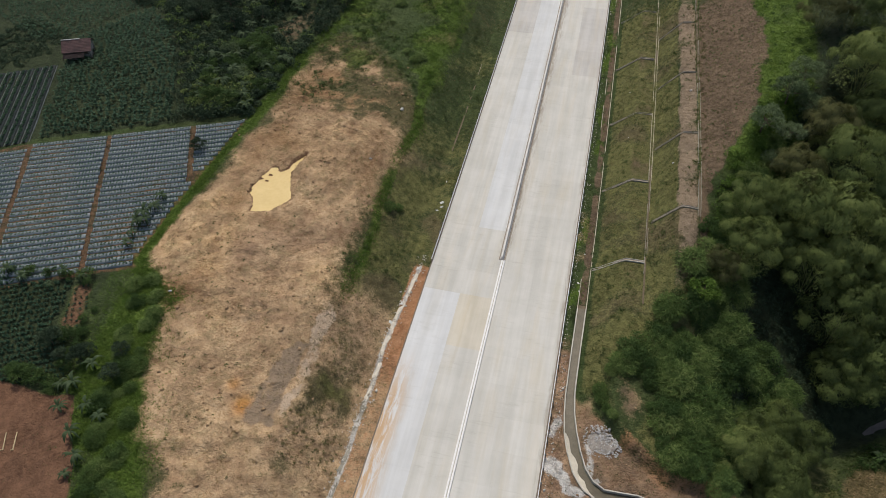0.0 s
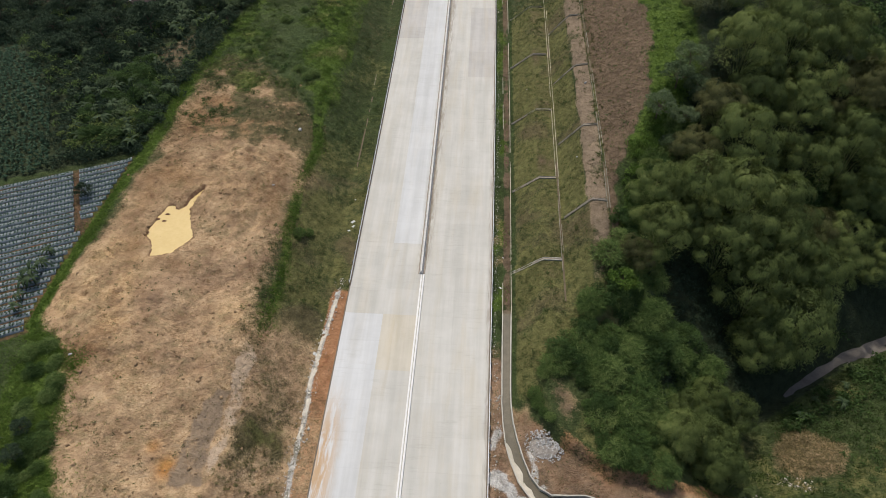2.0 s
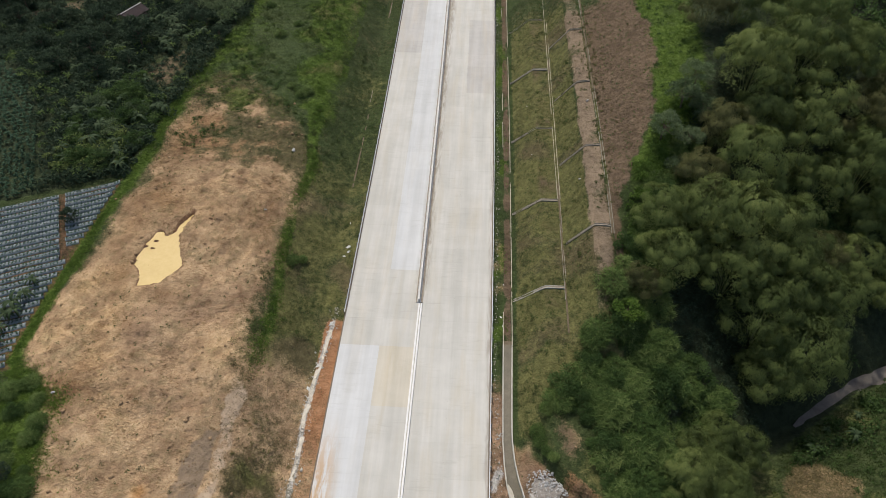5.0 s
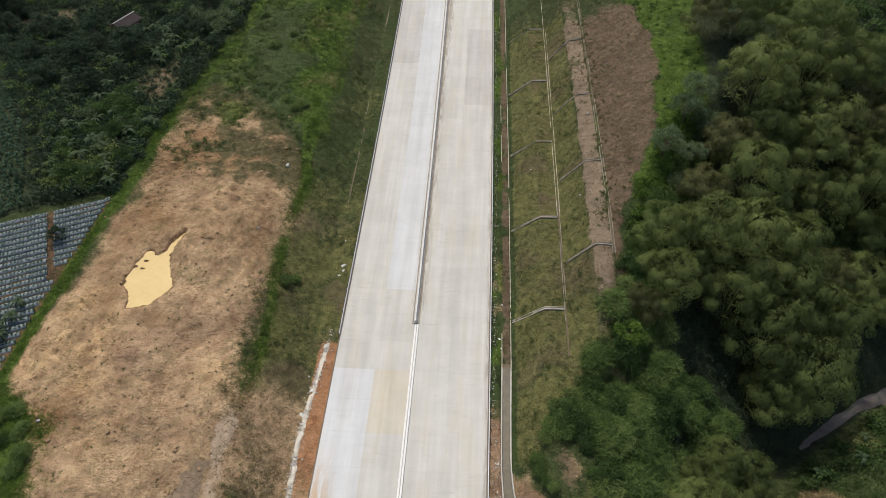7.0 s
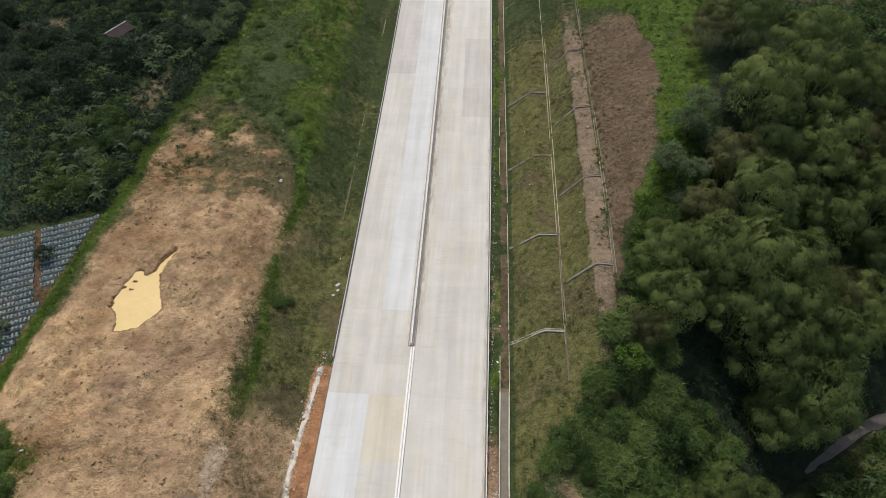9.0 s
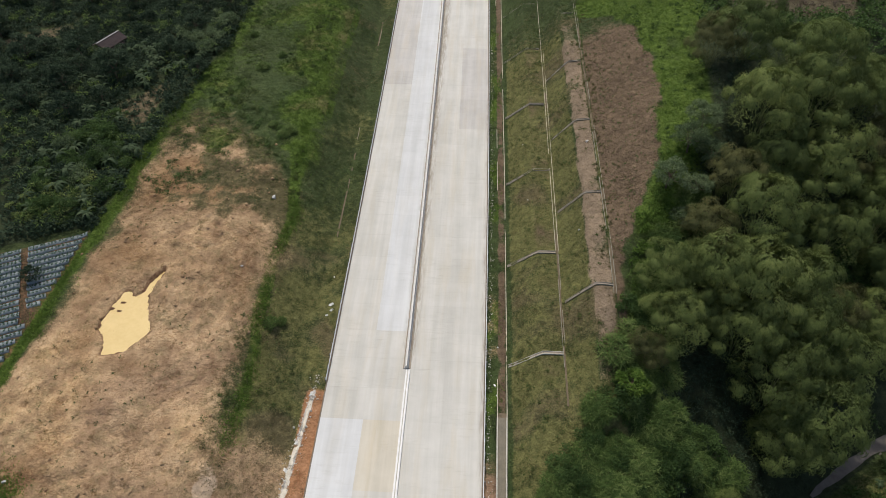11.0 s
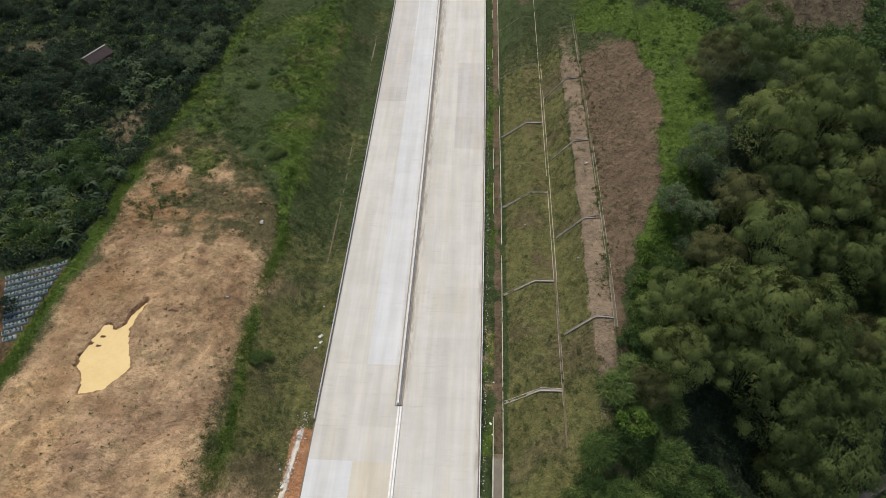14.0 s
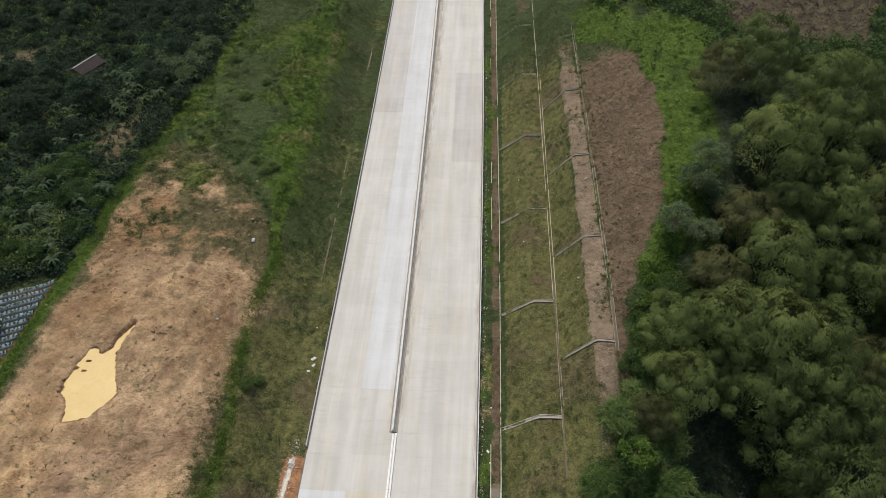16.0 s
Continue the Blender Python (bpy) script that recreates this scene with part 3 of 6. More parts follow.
def covers(x, y):
    """How much of each ground cover lies at a place: eight weights."""
    xr = x - bend(y)
    wob = fbm(x, y, 7, 41, 4)
    wob2 = fbm(x, y, 2.2, 47, 3)
    u, v = field_uv(x, y)
    d, _ = seg_dist(x, y, GULLY)
    # left
    spots = lambda q: sum(k * np.exp(-(((x - a) / ra) ** 2 + ((y - b) / rb) ** 2)) for a, b, ra, rb, k in q)
    soft = 1.5 + 4.0 * step(98, 112, y) + 1.4 * step(-32, -25, x)
    dirt = np.clip((inside(x, y, DIRT) + wob * (1.6 - 0.5 * step(-34, -27, x)) + wob2 * 0.8) / soft * 0.5 + 0.5, 0, 1)
    # grass has come back: thick towards the top, in drifts along the slope's edge and between bare patches
    regrown = spots(REGROWN) + 0.62 * step(97, 107, y + 2.5 * wob) + 0.34 * step(108, 134, y) + 0.22 * step(99, 108, y) * fbm(x, y, 5, 55, 4) - spots(SCRAPED)
    regrown = regrown + 0.22 * step(-29, -23.5, x) * step(58, 66, y) + 0.30 * fbm(x + 7, y, 8, 53, 4) + 0.16 * wob2 + 0.30 * step(96, 106, y) * fbm(x, y, 2.6, 59, 4)
    regrown = regrown - 0.34 * step(-44.5, -47, x) * step(128, 118, y)
    thin = step(0.05, 1.0, regrown)
    dirt = dirt * (1 - 0.80 * thin)
    dirt = dirt * np.where(y > 50, step(0.8, 3.4, x - bank_x(y) + 0.7 * wob), 1)
    pond_near = step(-0.75, -0.1, inside(x, y, POND) + wob * 0.4)
    slope_l = step(-22.6, -20.4, xr + wob * 0.9) * (xr < -11)
    lush_l = np.exp(-((x - np.interp(y, [60, 67, 72, 80, 89, 95, 106, 112, 128, 152, 174], [-21.2, -21.7, -21.3, -21.8, -22.3, -21.9, -21.6, -22.4, -24.0, -25.0, -26.5]) + 0.6 * wob) / (0.95 + 2.2 * step(112, 132, y))) ** 2)
    lush_l = (1.15 - 0.56 * step(114, 134, y)) * lush_l * step(63, 68, y) + (0.27 + 0.40 * wob) * step(108, 124, y) * step(-50, -46, x) * (x < -20) + (0.9 - 0.58 * step(112, 132, y)) * np.exp(-((x - bank_x(y) - 1.2 + 1.0 * wob) / (2.0 + 2.0 * step(62, 54, y))) ** 2) * (x < -30)
    dry = 0.80 * step(-4, 1, inside(x, y, DIRT)) * (1 - 0.35 * thin * step(108, 122, y) + 0.3 * wob) + (0.30 + 0.42 * wob) * slope_l * (1 - 0.45 * step(92, 118, y)) + slope_l * step(66, 61, y + wob) * 0.5
    dirt = np.maximum(dirt, (0.82 + 0.18 * wob + 0.12 * wob2) * step(-25.5, -23.5, xr) * (xr < -11) * step(70, 61, y + wob * 2.5 + wob2) * step(-13.6, -14.2, xr) * (1 - 0.95 * np.clip(spots(REGROWN), 0, 1)))
    red = step(76.5, 73.5, y) * step(-14.3, -13.7, xr) * (xr < -10.8) * (0.44 + 0.56 * step(50, 62, y + wob))
    dirt = np.maximum(dirt, 0.72 * step(-14.3, -13.7, xr) * (xr < -10.8) * step(72, 66, y))
    grey = step(76, 74, y) * np.exp(-((xr - np.interp(y, [24, 45, 52, 58, 62, 67, 74], [-14.0, -14.2, -13.8, -14.1, -13.95, -13.5, -12.9]) - 0.2 * wob) / 0.38) ** 2)
    # lower-left plots
    plot = inside(x, y, [(-64, 39.0), (-50.6, 38.4), (-45, 30), (-41, 22), (-41, 5), (-80, 5)])
    plot = step(-0.6, 0.6, plot + 0.3 * wob)
    lush_l = (lush_l + step(-56, -50, x) * step(60, 54, y) * step(-43, -47, x + wob)) * (1 - plot)
    rows = step(-0.6, 0.8, inside(x, y, [(-61.8, 55.4), (-59.2, 57.0), (-56.9, 49.6), (-58.5, 47.5), (-60.6, 49.2)]) + 0.4 * wob)
    # right
    right = (xr > 11)
    verge_lush = right * step(14.2, 13.4, xr) * step(62, 67, y) * (0.22 + 0.95 * fbm(x * 1.6, y * 0.7, 4, 57, 3))
    verge_bare = right * np.maximum.reduce([step(14.4, 13.4, xr) * step(67, 62, y + wob2), step(58, 55, y + wob) * step(0.6, -0.4, red_bank(x, y)), step(14.2, 13.4, xr) * (0.10 - 0.30 * wob + 0.25 * wob2)])
    dry_r = right * step(60, 64, y) * step(14.6, 15.4, xr) * step(30.6, 29.4, xr) * (0.44 - 0.35 * wob) * step(184, 152, y)
    berm1 = right * step(17.6, 19.4, xr) * step(22.7, 21.7, xr) * step(60, 80, y)
    berm2 = right * step(25.9, 26.4, xr) * step(29.5, 29.0, xr) * step(70, 84, y) * step(170, 156, y)
    edge = np.interp(y, [80, 96, 104, 114, 131, 150, 158, 165], [29.8, 31.5, 34.5, 38.0, 40.8, 39.8, 36.5, 29.0])
    brown = right * step(29.3, 29.9, x) * step(1.6, -1.2, x - edge + wob * 0.8 + wob2 * 0.7) * (y > 78) * step(172, 143, y + wob * 5)
    glow = right * step(-1.2, 1.6, x - edge + wob * 0.8 + wob2 * 0.7) * step(11.0, 7.0, x - edge + wob - 8 * step(142, 158, y)) * step(92, 104, y) * step(186, 166, y) * (0.86 + 0.40 * wob)
    far_brown = step(-1.5, 1.5, inside(x, y, [(55, 172), (57, 156), (70, 151), (81, 153), (91, 170), (74, 186)]) + wob)
    yard = right * step(58, 54, y + wob) * step(2.2, 1.2, red_bank(x, y)) * (y > 20)
    yard_red = yard * step(-2.5, 0.2, red_bank(x, y)) * step(19, 21.5, x + wob) * 0.5
    yard_brown = yard * step(14.2, 15.6, x) * (0.36 + 0.35 * wob)
    soil_patch = 1.3 * np.exp(-(((x - 21.4 + 0.3 * (y - 56.4)) / 1.7) ** 2 + ((y - 56.4) / 2.8) ** 2)) + 0.9 * np.exp(-(((x - 16.2) / 1.0) ** 2 + ((y - 54.4) / 2.3) ** 2)) + np.exp(-(((x - 17.2) / 2.0) ** 2 + ((y - 51.0) / 2.0) ** 2))
    slurry = sum(q * np.exp(-(((x - a + wob2 * 0.5) / ra) ** 2 + ((y - b + wob * 0.4) / rb) ** 2)) for a, b, ra, rb, q in ((12.7, 45.6, 1.0, 1.1, 1.5), (14.2, 44.4, 0.9, 0.8, 1.4), (15.6, 43.0, 1.1, 0.7, 1.3), (17.1, 46.6, 0.55, 1.4, 1.4), (18.4, 44.9, 0.9, 0.5, 1.2), (12.2, 51.0, 0.55, 2.0, 0.9), (17.0, 49.3, 0.8, 1.0, 0.75)))
    slurry = 1.25 * slurry * right
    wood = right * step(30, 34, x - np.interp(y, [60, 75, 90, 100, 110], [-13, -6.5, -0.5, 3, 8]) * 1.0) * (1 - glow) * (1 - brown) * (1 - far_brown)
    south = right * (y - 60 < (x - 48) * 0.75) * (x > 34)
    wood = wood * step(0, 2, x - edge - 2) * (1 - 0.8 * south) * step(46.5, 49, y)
    straw_patch = south * step(-1.5, 1.5, inside(x, y, STRAW) + wob)
    tip = np.exp(-(((x - 56) / 3.0) ** 2 + ((y - 52) / 1.8) ** 2)) * (0.8 + 0.4 * wob2)
    glow = np.maximum(glow, 0.18 * south * step(2, 5, d) * (1 + 0.6 * wob)) * (1 - straw_patch)
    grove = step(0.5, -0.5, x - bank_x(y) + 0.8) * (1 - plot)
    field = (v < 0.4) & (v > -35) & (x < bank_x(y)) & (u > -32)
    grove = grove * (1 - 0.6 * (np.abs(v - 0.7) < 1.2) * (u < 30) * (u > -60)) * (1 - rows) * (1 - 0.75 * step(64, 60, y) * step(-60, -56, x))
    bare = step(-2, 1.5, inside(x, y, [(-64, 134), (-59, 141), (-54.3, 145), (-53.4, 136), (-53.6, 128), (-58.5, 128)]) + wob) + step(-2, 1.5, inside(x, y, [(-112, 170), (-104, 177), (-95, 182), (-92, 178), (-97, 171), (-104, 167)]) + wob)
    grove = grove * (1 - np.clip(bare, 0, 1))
    furrow = 0.54 * np.clip(bare, 0, 1)
    toe = right * np.exp(-((x - np.interp(y, [72, 90, 120, 164, 226], [13.66, 13.62, 13.5, 13.05, 12.5])) / 0.62) ** 4) * step(66, 72, y) * (0.80 + 0.5 * wob2)
    mud = np.maximum.reduce([pond_near * 0.6, 0.52 * field, 0.92 * plot, 0.62 * rows])
    olive = right * step(14.4, 15.4, xr) * step(30.6, 29.4, xr) * (0.62 + 0.35 * wob) * step(184, 152, y) + slope_l * (xr < -11) * (0.62 - 0.35 * wob) * step(60, 66, y + wob) * (1 - 0.5 * step(92, 118, y))
    burnt = np.exp(-(((x + 17.3) / 3.0) ** 2 + ((y - 67) / 5.0) ** 2)) * (xr < -13.5)
    olive = olive * (1 - yard) * (1 - berm2) * (1 - 0.85 * burnt) * (1 - np.clip(soil_patch, 0, 1)) + (0.34 + 0.4 * wob2) * np.exp(-(((x + 18.2) / 2.8) ** 2 + ((y - 49) / 7.0) ** 2)) * (xr < -14.5)
    olive = olive + south * (1 - straw_patch) * (0.24 + 0.35 * wob) + step(110, 124, y) * (x < -21) * step(0.5, 2.5, x - bank_x(y)) * (0.02 + 0.45 * wob)
    dry = dry * (1 - burnt) + burnt
    # cast together
    a = np.stack([np.clip(dry + dry_r * (1 - brown) + straw_patch, 0, 1), np.clip(lush_l + verge_lush + glow, 0, 1), np.clip(np.maximum.reduce([dirt, verge_bare * 0.8, soil_patch * right * (0.60 + 0.36 * wob2), tip, 0.40 * straw_patch]), 0, 1)], -1)
    b = np.stack([np.clip(np.maximum(red, yard_red), 0, 1), np.clip(np.maximum.reduce([brown, toe, berm1 * (0.28 + 0.3 * wob), 0.62 * far_brown, furrow, yard_brown, 0.52 * np.clip(soil_patch, 0, 1) * right]), 0, 1), np.clip(np.maximum.reduce([grey, slurry * 0.85]), 0, 1)], -1)
    # far_brown takes some dark cover: cloud shade painted onto the far field
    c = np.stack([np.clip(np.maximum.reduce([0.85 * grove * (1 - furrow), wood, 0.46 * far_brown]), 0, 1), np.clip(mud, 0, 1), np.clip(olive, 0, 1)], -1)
    return a, b, c


def berm_clay(x, y):
    """Bare pale clay on the flat of the upper berm."""
    xr = x - bend(y)
    return step(25.8, 26.5, xr + 0.3 * vnoise(x, y, 2.5, 161)) * step(29.5, 28.9, xr) * step(70, 82, y) * step(172, 150, y) * (0.80 + 0.35 * fbm(x, y, 4, 163, 3))


def axis(lo, hi, step_, reach, extra=22):
    """Even steps between lo and hi, then ever wider ones out to the reach."""
    mid = np.arange(lo, hi + 1e-6, step_)
    out = np.geomspace(step_ * 2, reach, extra)
    return np.concatenate([(lo - out)[::-1], mid, hi + out])


TRACK_X, TRACK_Y = (-22.9, -22.5, -22.6), (42, 50, 60)
SCRAPE = [(-27.0, 39.8), (-23.6, 40.2), (-23.3, 46), (-23.1, 53.4), (-25.2, 53.2), (-26.6, 47)]


def build_ground():
    gx = np.concatenate([axis(-58, 46, 0.4, 10)[22:-22], np.arange(46.8, 90, 0.8)])
    gx = np.concatenate([np.arange(-112, -58, 0.8), gx])
    out = np.geomspace(2, 2500, 20)
    gx = np.concatenate([(gx[0] - out)[::-1], gx, gx[-1] + out])
    gy = np.concatenate([np.arange(22, 135, 0.4), np.arange(135.4, 200, 0.8)])
    gy = np.concatenate([(gy[0] - out)[::-1], gy, gy[-1] + out])
    X, Y = np.meshgrid(gx, gy)
    Z = land(X, Y)
    n, m = len(gx), len(gy)
    idx = np.arange(n * m).reshape(m, n)
    faces = np.stack([idx[:-1, :-1], idx[:-1, 1:], idx[1:, 1:], idx[1:, :-1]], -1).reshape(-1, 4)
    me = mesh_of("ground", np.stack([X, Y, Z], -1).reshape(-1, 3), faces, M_GROUND)
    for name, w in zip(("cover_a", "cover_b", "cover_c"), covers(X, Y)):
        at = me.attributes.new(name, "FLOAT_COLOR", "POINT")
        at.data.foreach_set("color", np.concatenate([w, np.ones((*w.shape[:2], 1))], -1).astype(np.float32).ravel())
    at = me.attributes.new("cover_d", "FLOAT_COLOR", "POINT")
    clay = np.clip(berm_clay(X, Y), 0, 1)
    waver = 0.5 * fbm(X, Y, 3, 107, 3)
    track = np.exp(-((X - np.interp(Y, TRACK_Y, TRACK_X) + waver) / 0.95) ** 4) * step(TRACK_Y[0] - 3, TRACK_Y[0] + 2, Y) * step(TRACK_Y[-1] + 3, TRACK_Y[-1] - 2, Y) * (0.88 + 0.4 * fbm(X, Y, 4, 109, 3))
    scrape = step(-0.7, 0.7, inside(X, Y, SCRAPE) + waver) * (0.86 + 0.4 * fbm(X, Y, 2, 113, 3))
    at.data.foreach_set("color", np.clip(np.stack([clay, track, scrape, 0 * clay + 1], -1), 0, 1).astype(np.float32).ravel())
    rough_ = 0.85 + 0.5 * fbm(X, Y, 5, 101, 3)
    blot = lambda q: rough_ * sum(k * np.exp(-(((X - a) / ra) ** 2 + ((Y - b) / rb) ** 2)) for a, b, ra, rb, k in q)
    ochre = 1.2 * np.exp(-(((X + 28.0) / 1.1) ** 2 + ((Y - 41.8) / 1.5) ** 2)) + 0.7 * np.exp(-(((X + 30.2) / 0.8) ** 2 + ((Y - 44.2) / 1.0) ** 2))
    red_ = blot([(-44, 108, 6, 15, 1.0), (-47.5, 88, 3.0, 12, 0.8), (-36, 110, 9, 6, 0.95), (-28, 112, 6, 6, 0.8), (-42, 93, 5, 4, 0.8), (-31, 92, 6, 7, 0.35), (-25, 92, 3, 12, 0.5), (-45.5, 57, 4, 4, 0.9), (-44.5, 76, 1.8, 5, 0.8), (-38, 74, 4, 1.6, 0.6)])
    grey_ = blot([(-38.5, 67.5, 3.2, 4.5, 0.8), (-32.5, 71, 4.5, 4, 0.6), (-32, 58, 5, 5.5, 0.35), (-26, 76, 4, 5, 0.4), (-19.5, 57, 4, 4, 0.5)])
    pale_ = blot([(-49.5, 76, 3, 4, 0.8), (-46, 70, 5, 4, 0.95), (-50, 65, 3.5, 4, 0.85), (-43, 63, 3, 3, 0.7), (-37.5, 54, 3, 4, 0.4), (-28.5, 115.8, 2, 1.5, 0.6), (-26, 65, 3, 3, 0.5)])
    grey_ = np.maximum(grey_, step(11, 11.6, X) * step(31, 29, X) * step(14.5, 13.8, X) * step(74, 70, Y) + step(14, 15, X) * step(36, 34, X) * step(56, 53, Y) + step(25.5, 26.5, X) * step(30, 29, X))
    turn = np.hypot(X + 33.0, (Y - 92.0) * 0.9) + 0.5 * fbm(X, Y, 4, 117, 3)
    arcs = step(0.2, 0.9, np.sin(turn * 4.6)) * step(3.0, 4.5, turn) * step(9.5, 7.5, turn) * step(-34, -31, X)
    red_ = np.maximum(red_, 0.62 * arcs * (0.8 + 0.6 * fbm(X, Y, 2, 119, 3)))
    at = me.attributes.new("tint", "FLOAT_COLOR", "POINT")
    at.data.foreach_set("color", np.clip(np.stack([red_, grey_, pale_, ochre], -1), 0, 1).astype(np.float32).ravel())
    me.polygons.foreach_set("use_smooth", [True] * len(me.polygons))
    return tagged(new("ground", me), "hilly ground of dug tan soil, grass slopes and tilled plots", "ground", kind="structure")


ground = build_ground()

# still water
pond_me = bpy.data.meshes.new("pond")
bm = bmesh.new()
rim = [Vector(p) for p in POND]
out = []
for a, p, b in zip(rim[-1:] + rim[:-1], rim, rim[1:] + rim[:1]):
    d = (b - a).normalized()
    out.append(p + Vector((-d.y, d.x)) * -0.55 * (1 if sum(q.x * w.y - w.x * q.y for q, w in zip(rim, rim[1:] + rim[:1])) > 0 else -1))
bm.faces.new([bm.verts.new((p.x, p.y, POND_LEVEL)) for p in out[::-1]])
bm.to_mesh(pond_me)
bm.free()
pond_me.materials.append(M_WATER)
tagged(new("pond", pond_me), "pool of opaque yellow silty rainwater in dug soil", "pond", kind="structure")

bm = bmesh.new()
run = [(61.6, 72.0), (63.0, 73.1), (64.5, 74.2), (66, 75.1), (69, 77.2), (72, 79.2), (75.5, 81.4), (80, 83.6), (85, 86.6), (100, 96), (125, 111)]
rings = []
for i, (x, y) in enumerate(run):
    d = Vector((run[min(i + 1, len(run) - 1)][0] - run[max(i - 1, 0)][0], run[min(i + 1, len(run) - 1)][1] - run[max(i - 1, 0)][1])).normalized()
    _, dz = seg_dist(np.array([float(x)]), np.array([float(y)]), GULLY)
    z = float(dz[0]) + float(grade(y)) + 0.20
    wide = (-1.2 + 0.35 * math.sin(i * 2.3), 1.25 + 0.35 * math.cos(i * 1.9)) if i > 2 else (-0.25 - 0.3 * i, 0.25 + 0.3 * i)
    rings.append([bm.verts.new((x - d.y * s, y + d.x * s, z)) for s in wide])
for r0, r1 in zip(rings, rings[1:]):
    bm.faces.new((r0[0], r0[1], r1[1], r1[0]))
stream_me = bpy.data.meshes.new("stream")
bm.to_mesh(stream_me)
bm.free()
stream_me.materials.append(M_STREAM)
tagged(new("stream", stream_me), "narrow grey stream at the bottom of a wooded gully", "stream", kind="structure")


# ---- the road ----
road = thing("road", "pale concrete dual carriageway of cast slabs", "road", kind="structure")
bm = bmesh.new()
ys = list(range(-72, 240, 8))
sweep(bm, [(-11.35, -0.36), (11.35, -0.36), (11.3, -0.05), (-11.3, -0.05)], [((bend(y), y, float(grade(y))), (1, 0, 0), (0, 0, 1)) for y in ys])
part("roadbed", bm, M_BED, road)
COLUMNS = [(-11.1, -5.25), (-5.25, -0.12), (0.42, 5.35), (5.35, 11.05)]
SLAB = 5.0
slab_meshes = {}


def slab_mesh(width, material):
    key = (round(width, 2), material.name)
    if key not in slab_meshes:
        bm = bmesh.new()
        w, l = width / 2 - 0.0008, SLAB / 2 - 0.0008
        for dz, s in ((0.0, 0.988), (-0.006, 1.0)):
            for sx, sy in ((-1, -1), (1, -1), (1, 1), (-1, 1)):
                ex, ey = (w - (0.004 if s < 1 else 0)) * sx, (l - (0.004 if s < 1 else 0)) * sy
                bm.verts.new((ex, ey, dz + ey * 0.028))
        for sx, sy in ((-1, -1), (1, -1), (1, 1), (-1, 1)):
            bm.verts.new((w * sx, l * sy, -0.28 + l * sy * 0.028))
        bm.verts.ensure_lookup_table()
        v = bm.verts
        bm.faces.new(v[0:4])
        for o in (0, 4):
            for i in range(4):
                bm.faces.new((v[o + 4 + i], v[o + 4 + (i + 1) % 4], v[o + (i + 1) % 4], v[o + i]))
        bmesh.ops.recalc_face_normals(bm, faces=bm.faces)
        me = bpy.data.meshes.new("slab")
        bm.to_mesh(me)
        bm.free()
        me.materials.append(material)
        slab_meshes[key] = me
    return slab_meshes[key]


def lay_slabs():
    for k in range(-17, 42):
        y = 18.1 + SLAB * k
        for c, (x0, x1) in enumerate(COLUMNS):
            near = y < 70.6
            mat = M_SLAB
            if (c == 0 and near) or (c == 1 and not near and y > 84):
                mat = M_SLAB_WHITE
            if c == 1 and 60 < y < 70.6:
                mat = M_SLAB_TAN
            # left column past y 150: grey concrete stands in for cloud shade there
            if (c == 3 and 138 < y < 164) or (c == 0 and y > 150):
                mat = M_SLAB_GREY
            turn = math.degrees(math.atan2(float(bend(y + 2.5) - bend(y - 2.5)), 5.0))
            part("slab", slab_mesh(x1 - x0, mat), None, road, at=pose((x0 + x1) / 2 + float(bend(y)), y, float(grade(y)), 0, 0, -turn))


def along(y0, y1, x, dz=0.0, stepy=4.0):
    n = max(2, int(round((y1 - y0) / stepy)) + 1)
    return [((x + float(bend(y)), y, float(grade(y)) + dz), (1, 0, 0), (0, 0, 1)) for y in np.linspace(y0, y1, n)]


def build_median():
    tall = thing("median_barrier", "concrete median barrier stained brown with soil at its foot", "barrier", (0, 0, 0), kind="structure")
    y = 79.0
    while y < 228:
        bm = bmesh.new()
        sweep(bm, [(-0.30, -0.05), (0.30, -0.05), (0.30, 0.10), (0.17, 0.32), (0.10, 0.82), (-0.10, 0.82), (-0.17, 0.32), (-0.30, 0.10)], along(y, y + 5.96, -0.12, 0, 6))
        part("barrier_unit", bm, M_KERB, tall)
        y += 6.0
    # right foot: soil, with the barrier's cast shadow put into the same brown
    bm = bmesh.new()
    sweep(bm, [(0.33, -0.04), (0.62, -0.04), (0.60, 0.05), (0.34, 0.14)], along(79, 228, -0.12, 0, 4))
    part("soil_line", bm, M_STAINED, tall, "brown line of soil and shadow tone")
    bm = bmesh.new()
    sweep(bm, [(-0.50, -0.04), (-0.33, -0.04), (-0.34, 0.10), (-0.48, 0.03)], along(79, 228, -0.12, 0, 4))
    part("soil_line", bm, M_STAINED, tall, "brown line of soil and shadow tone")
    low = thing("median_plinth", "low white concrete median plinth with a slot along its top", "plinth", (0, 0, 0), kind="structure")
    y = -69.0
    while y < 78.5:
        for a, b in ((-0.30, -0.06), (0.06, 0.30)):
            bm = bmesh.new()
            sweep(bm, [(a, -0.05), (b, -0.05), (b, 0.20), (b - 0.02, 0.22), (a + 0.02, 0.22), (a, 0.20)], along(y, min(y + 4.97, 78.8), 0.15, 0, 5))
            part("kerb_unit", bm, M_WHITE, low)
        y += 5.0
    bm = bmesh.new()
    sweep(bm, [(-0.07, -0.05), (0.07, -0.05), (0.07, 0.17), (-0.07, 0.17)], along(-69, 78.8, 0.15, 0, 5))
    part("slot_fill", bm, M_DRAIN, low)
    return tall, low


build_median()


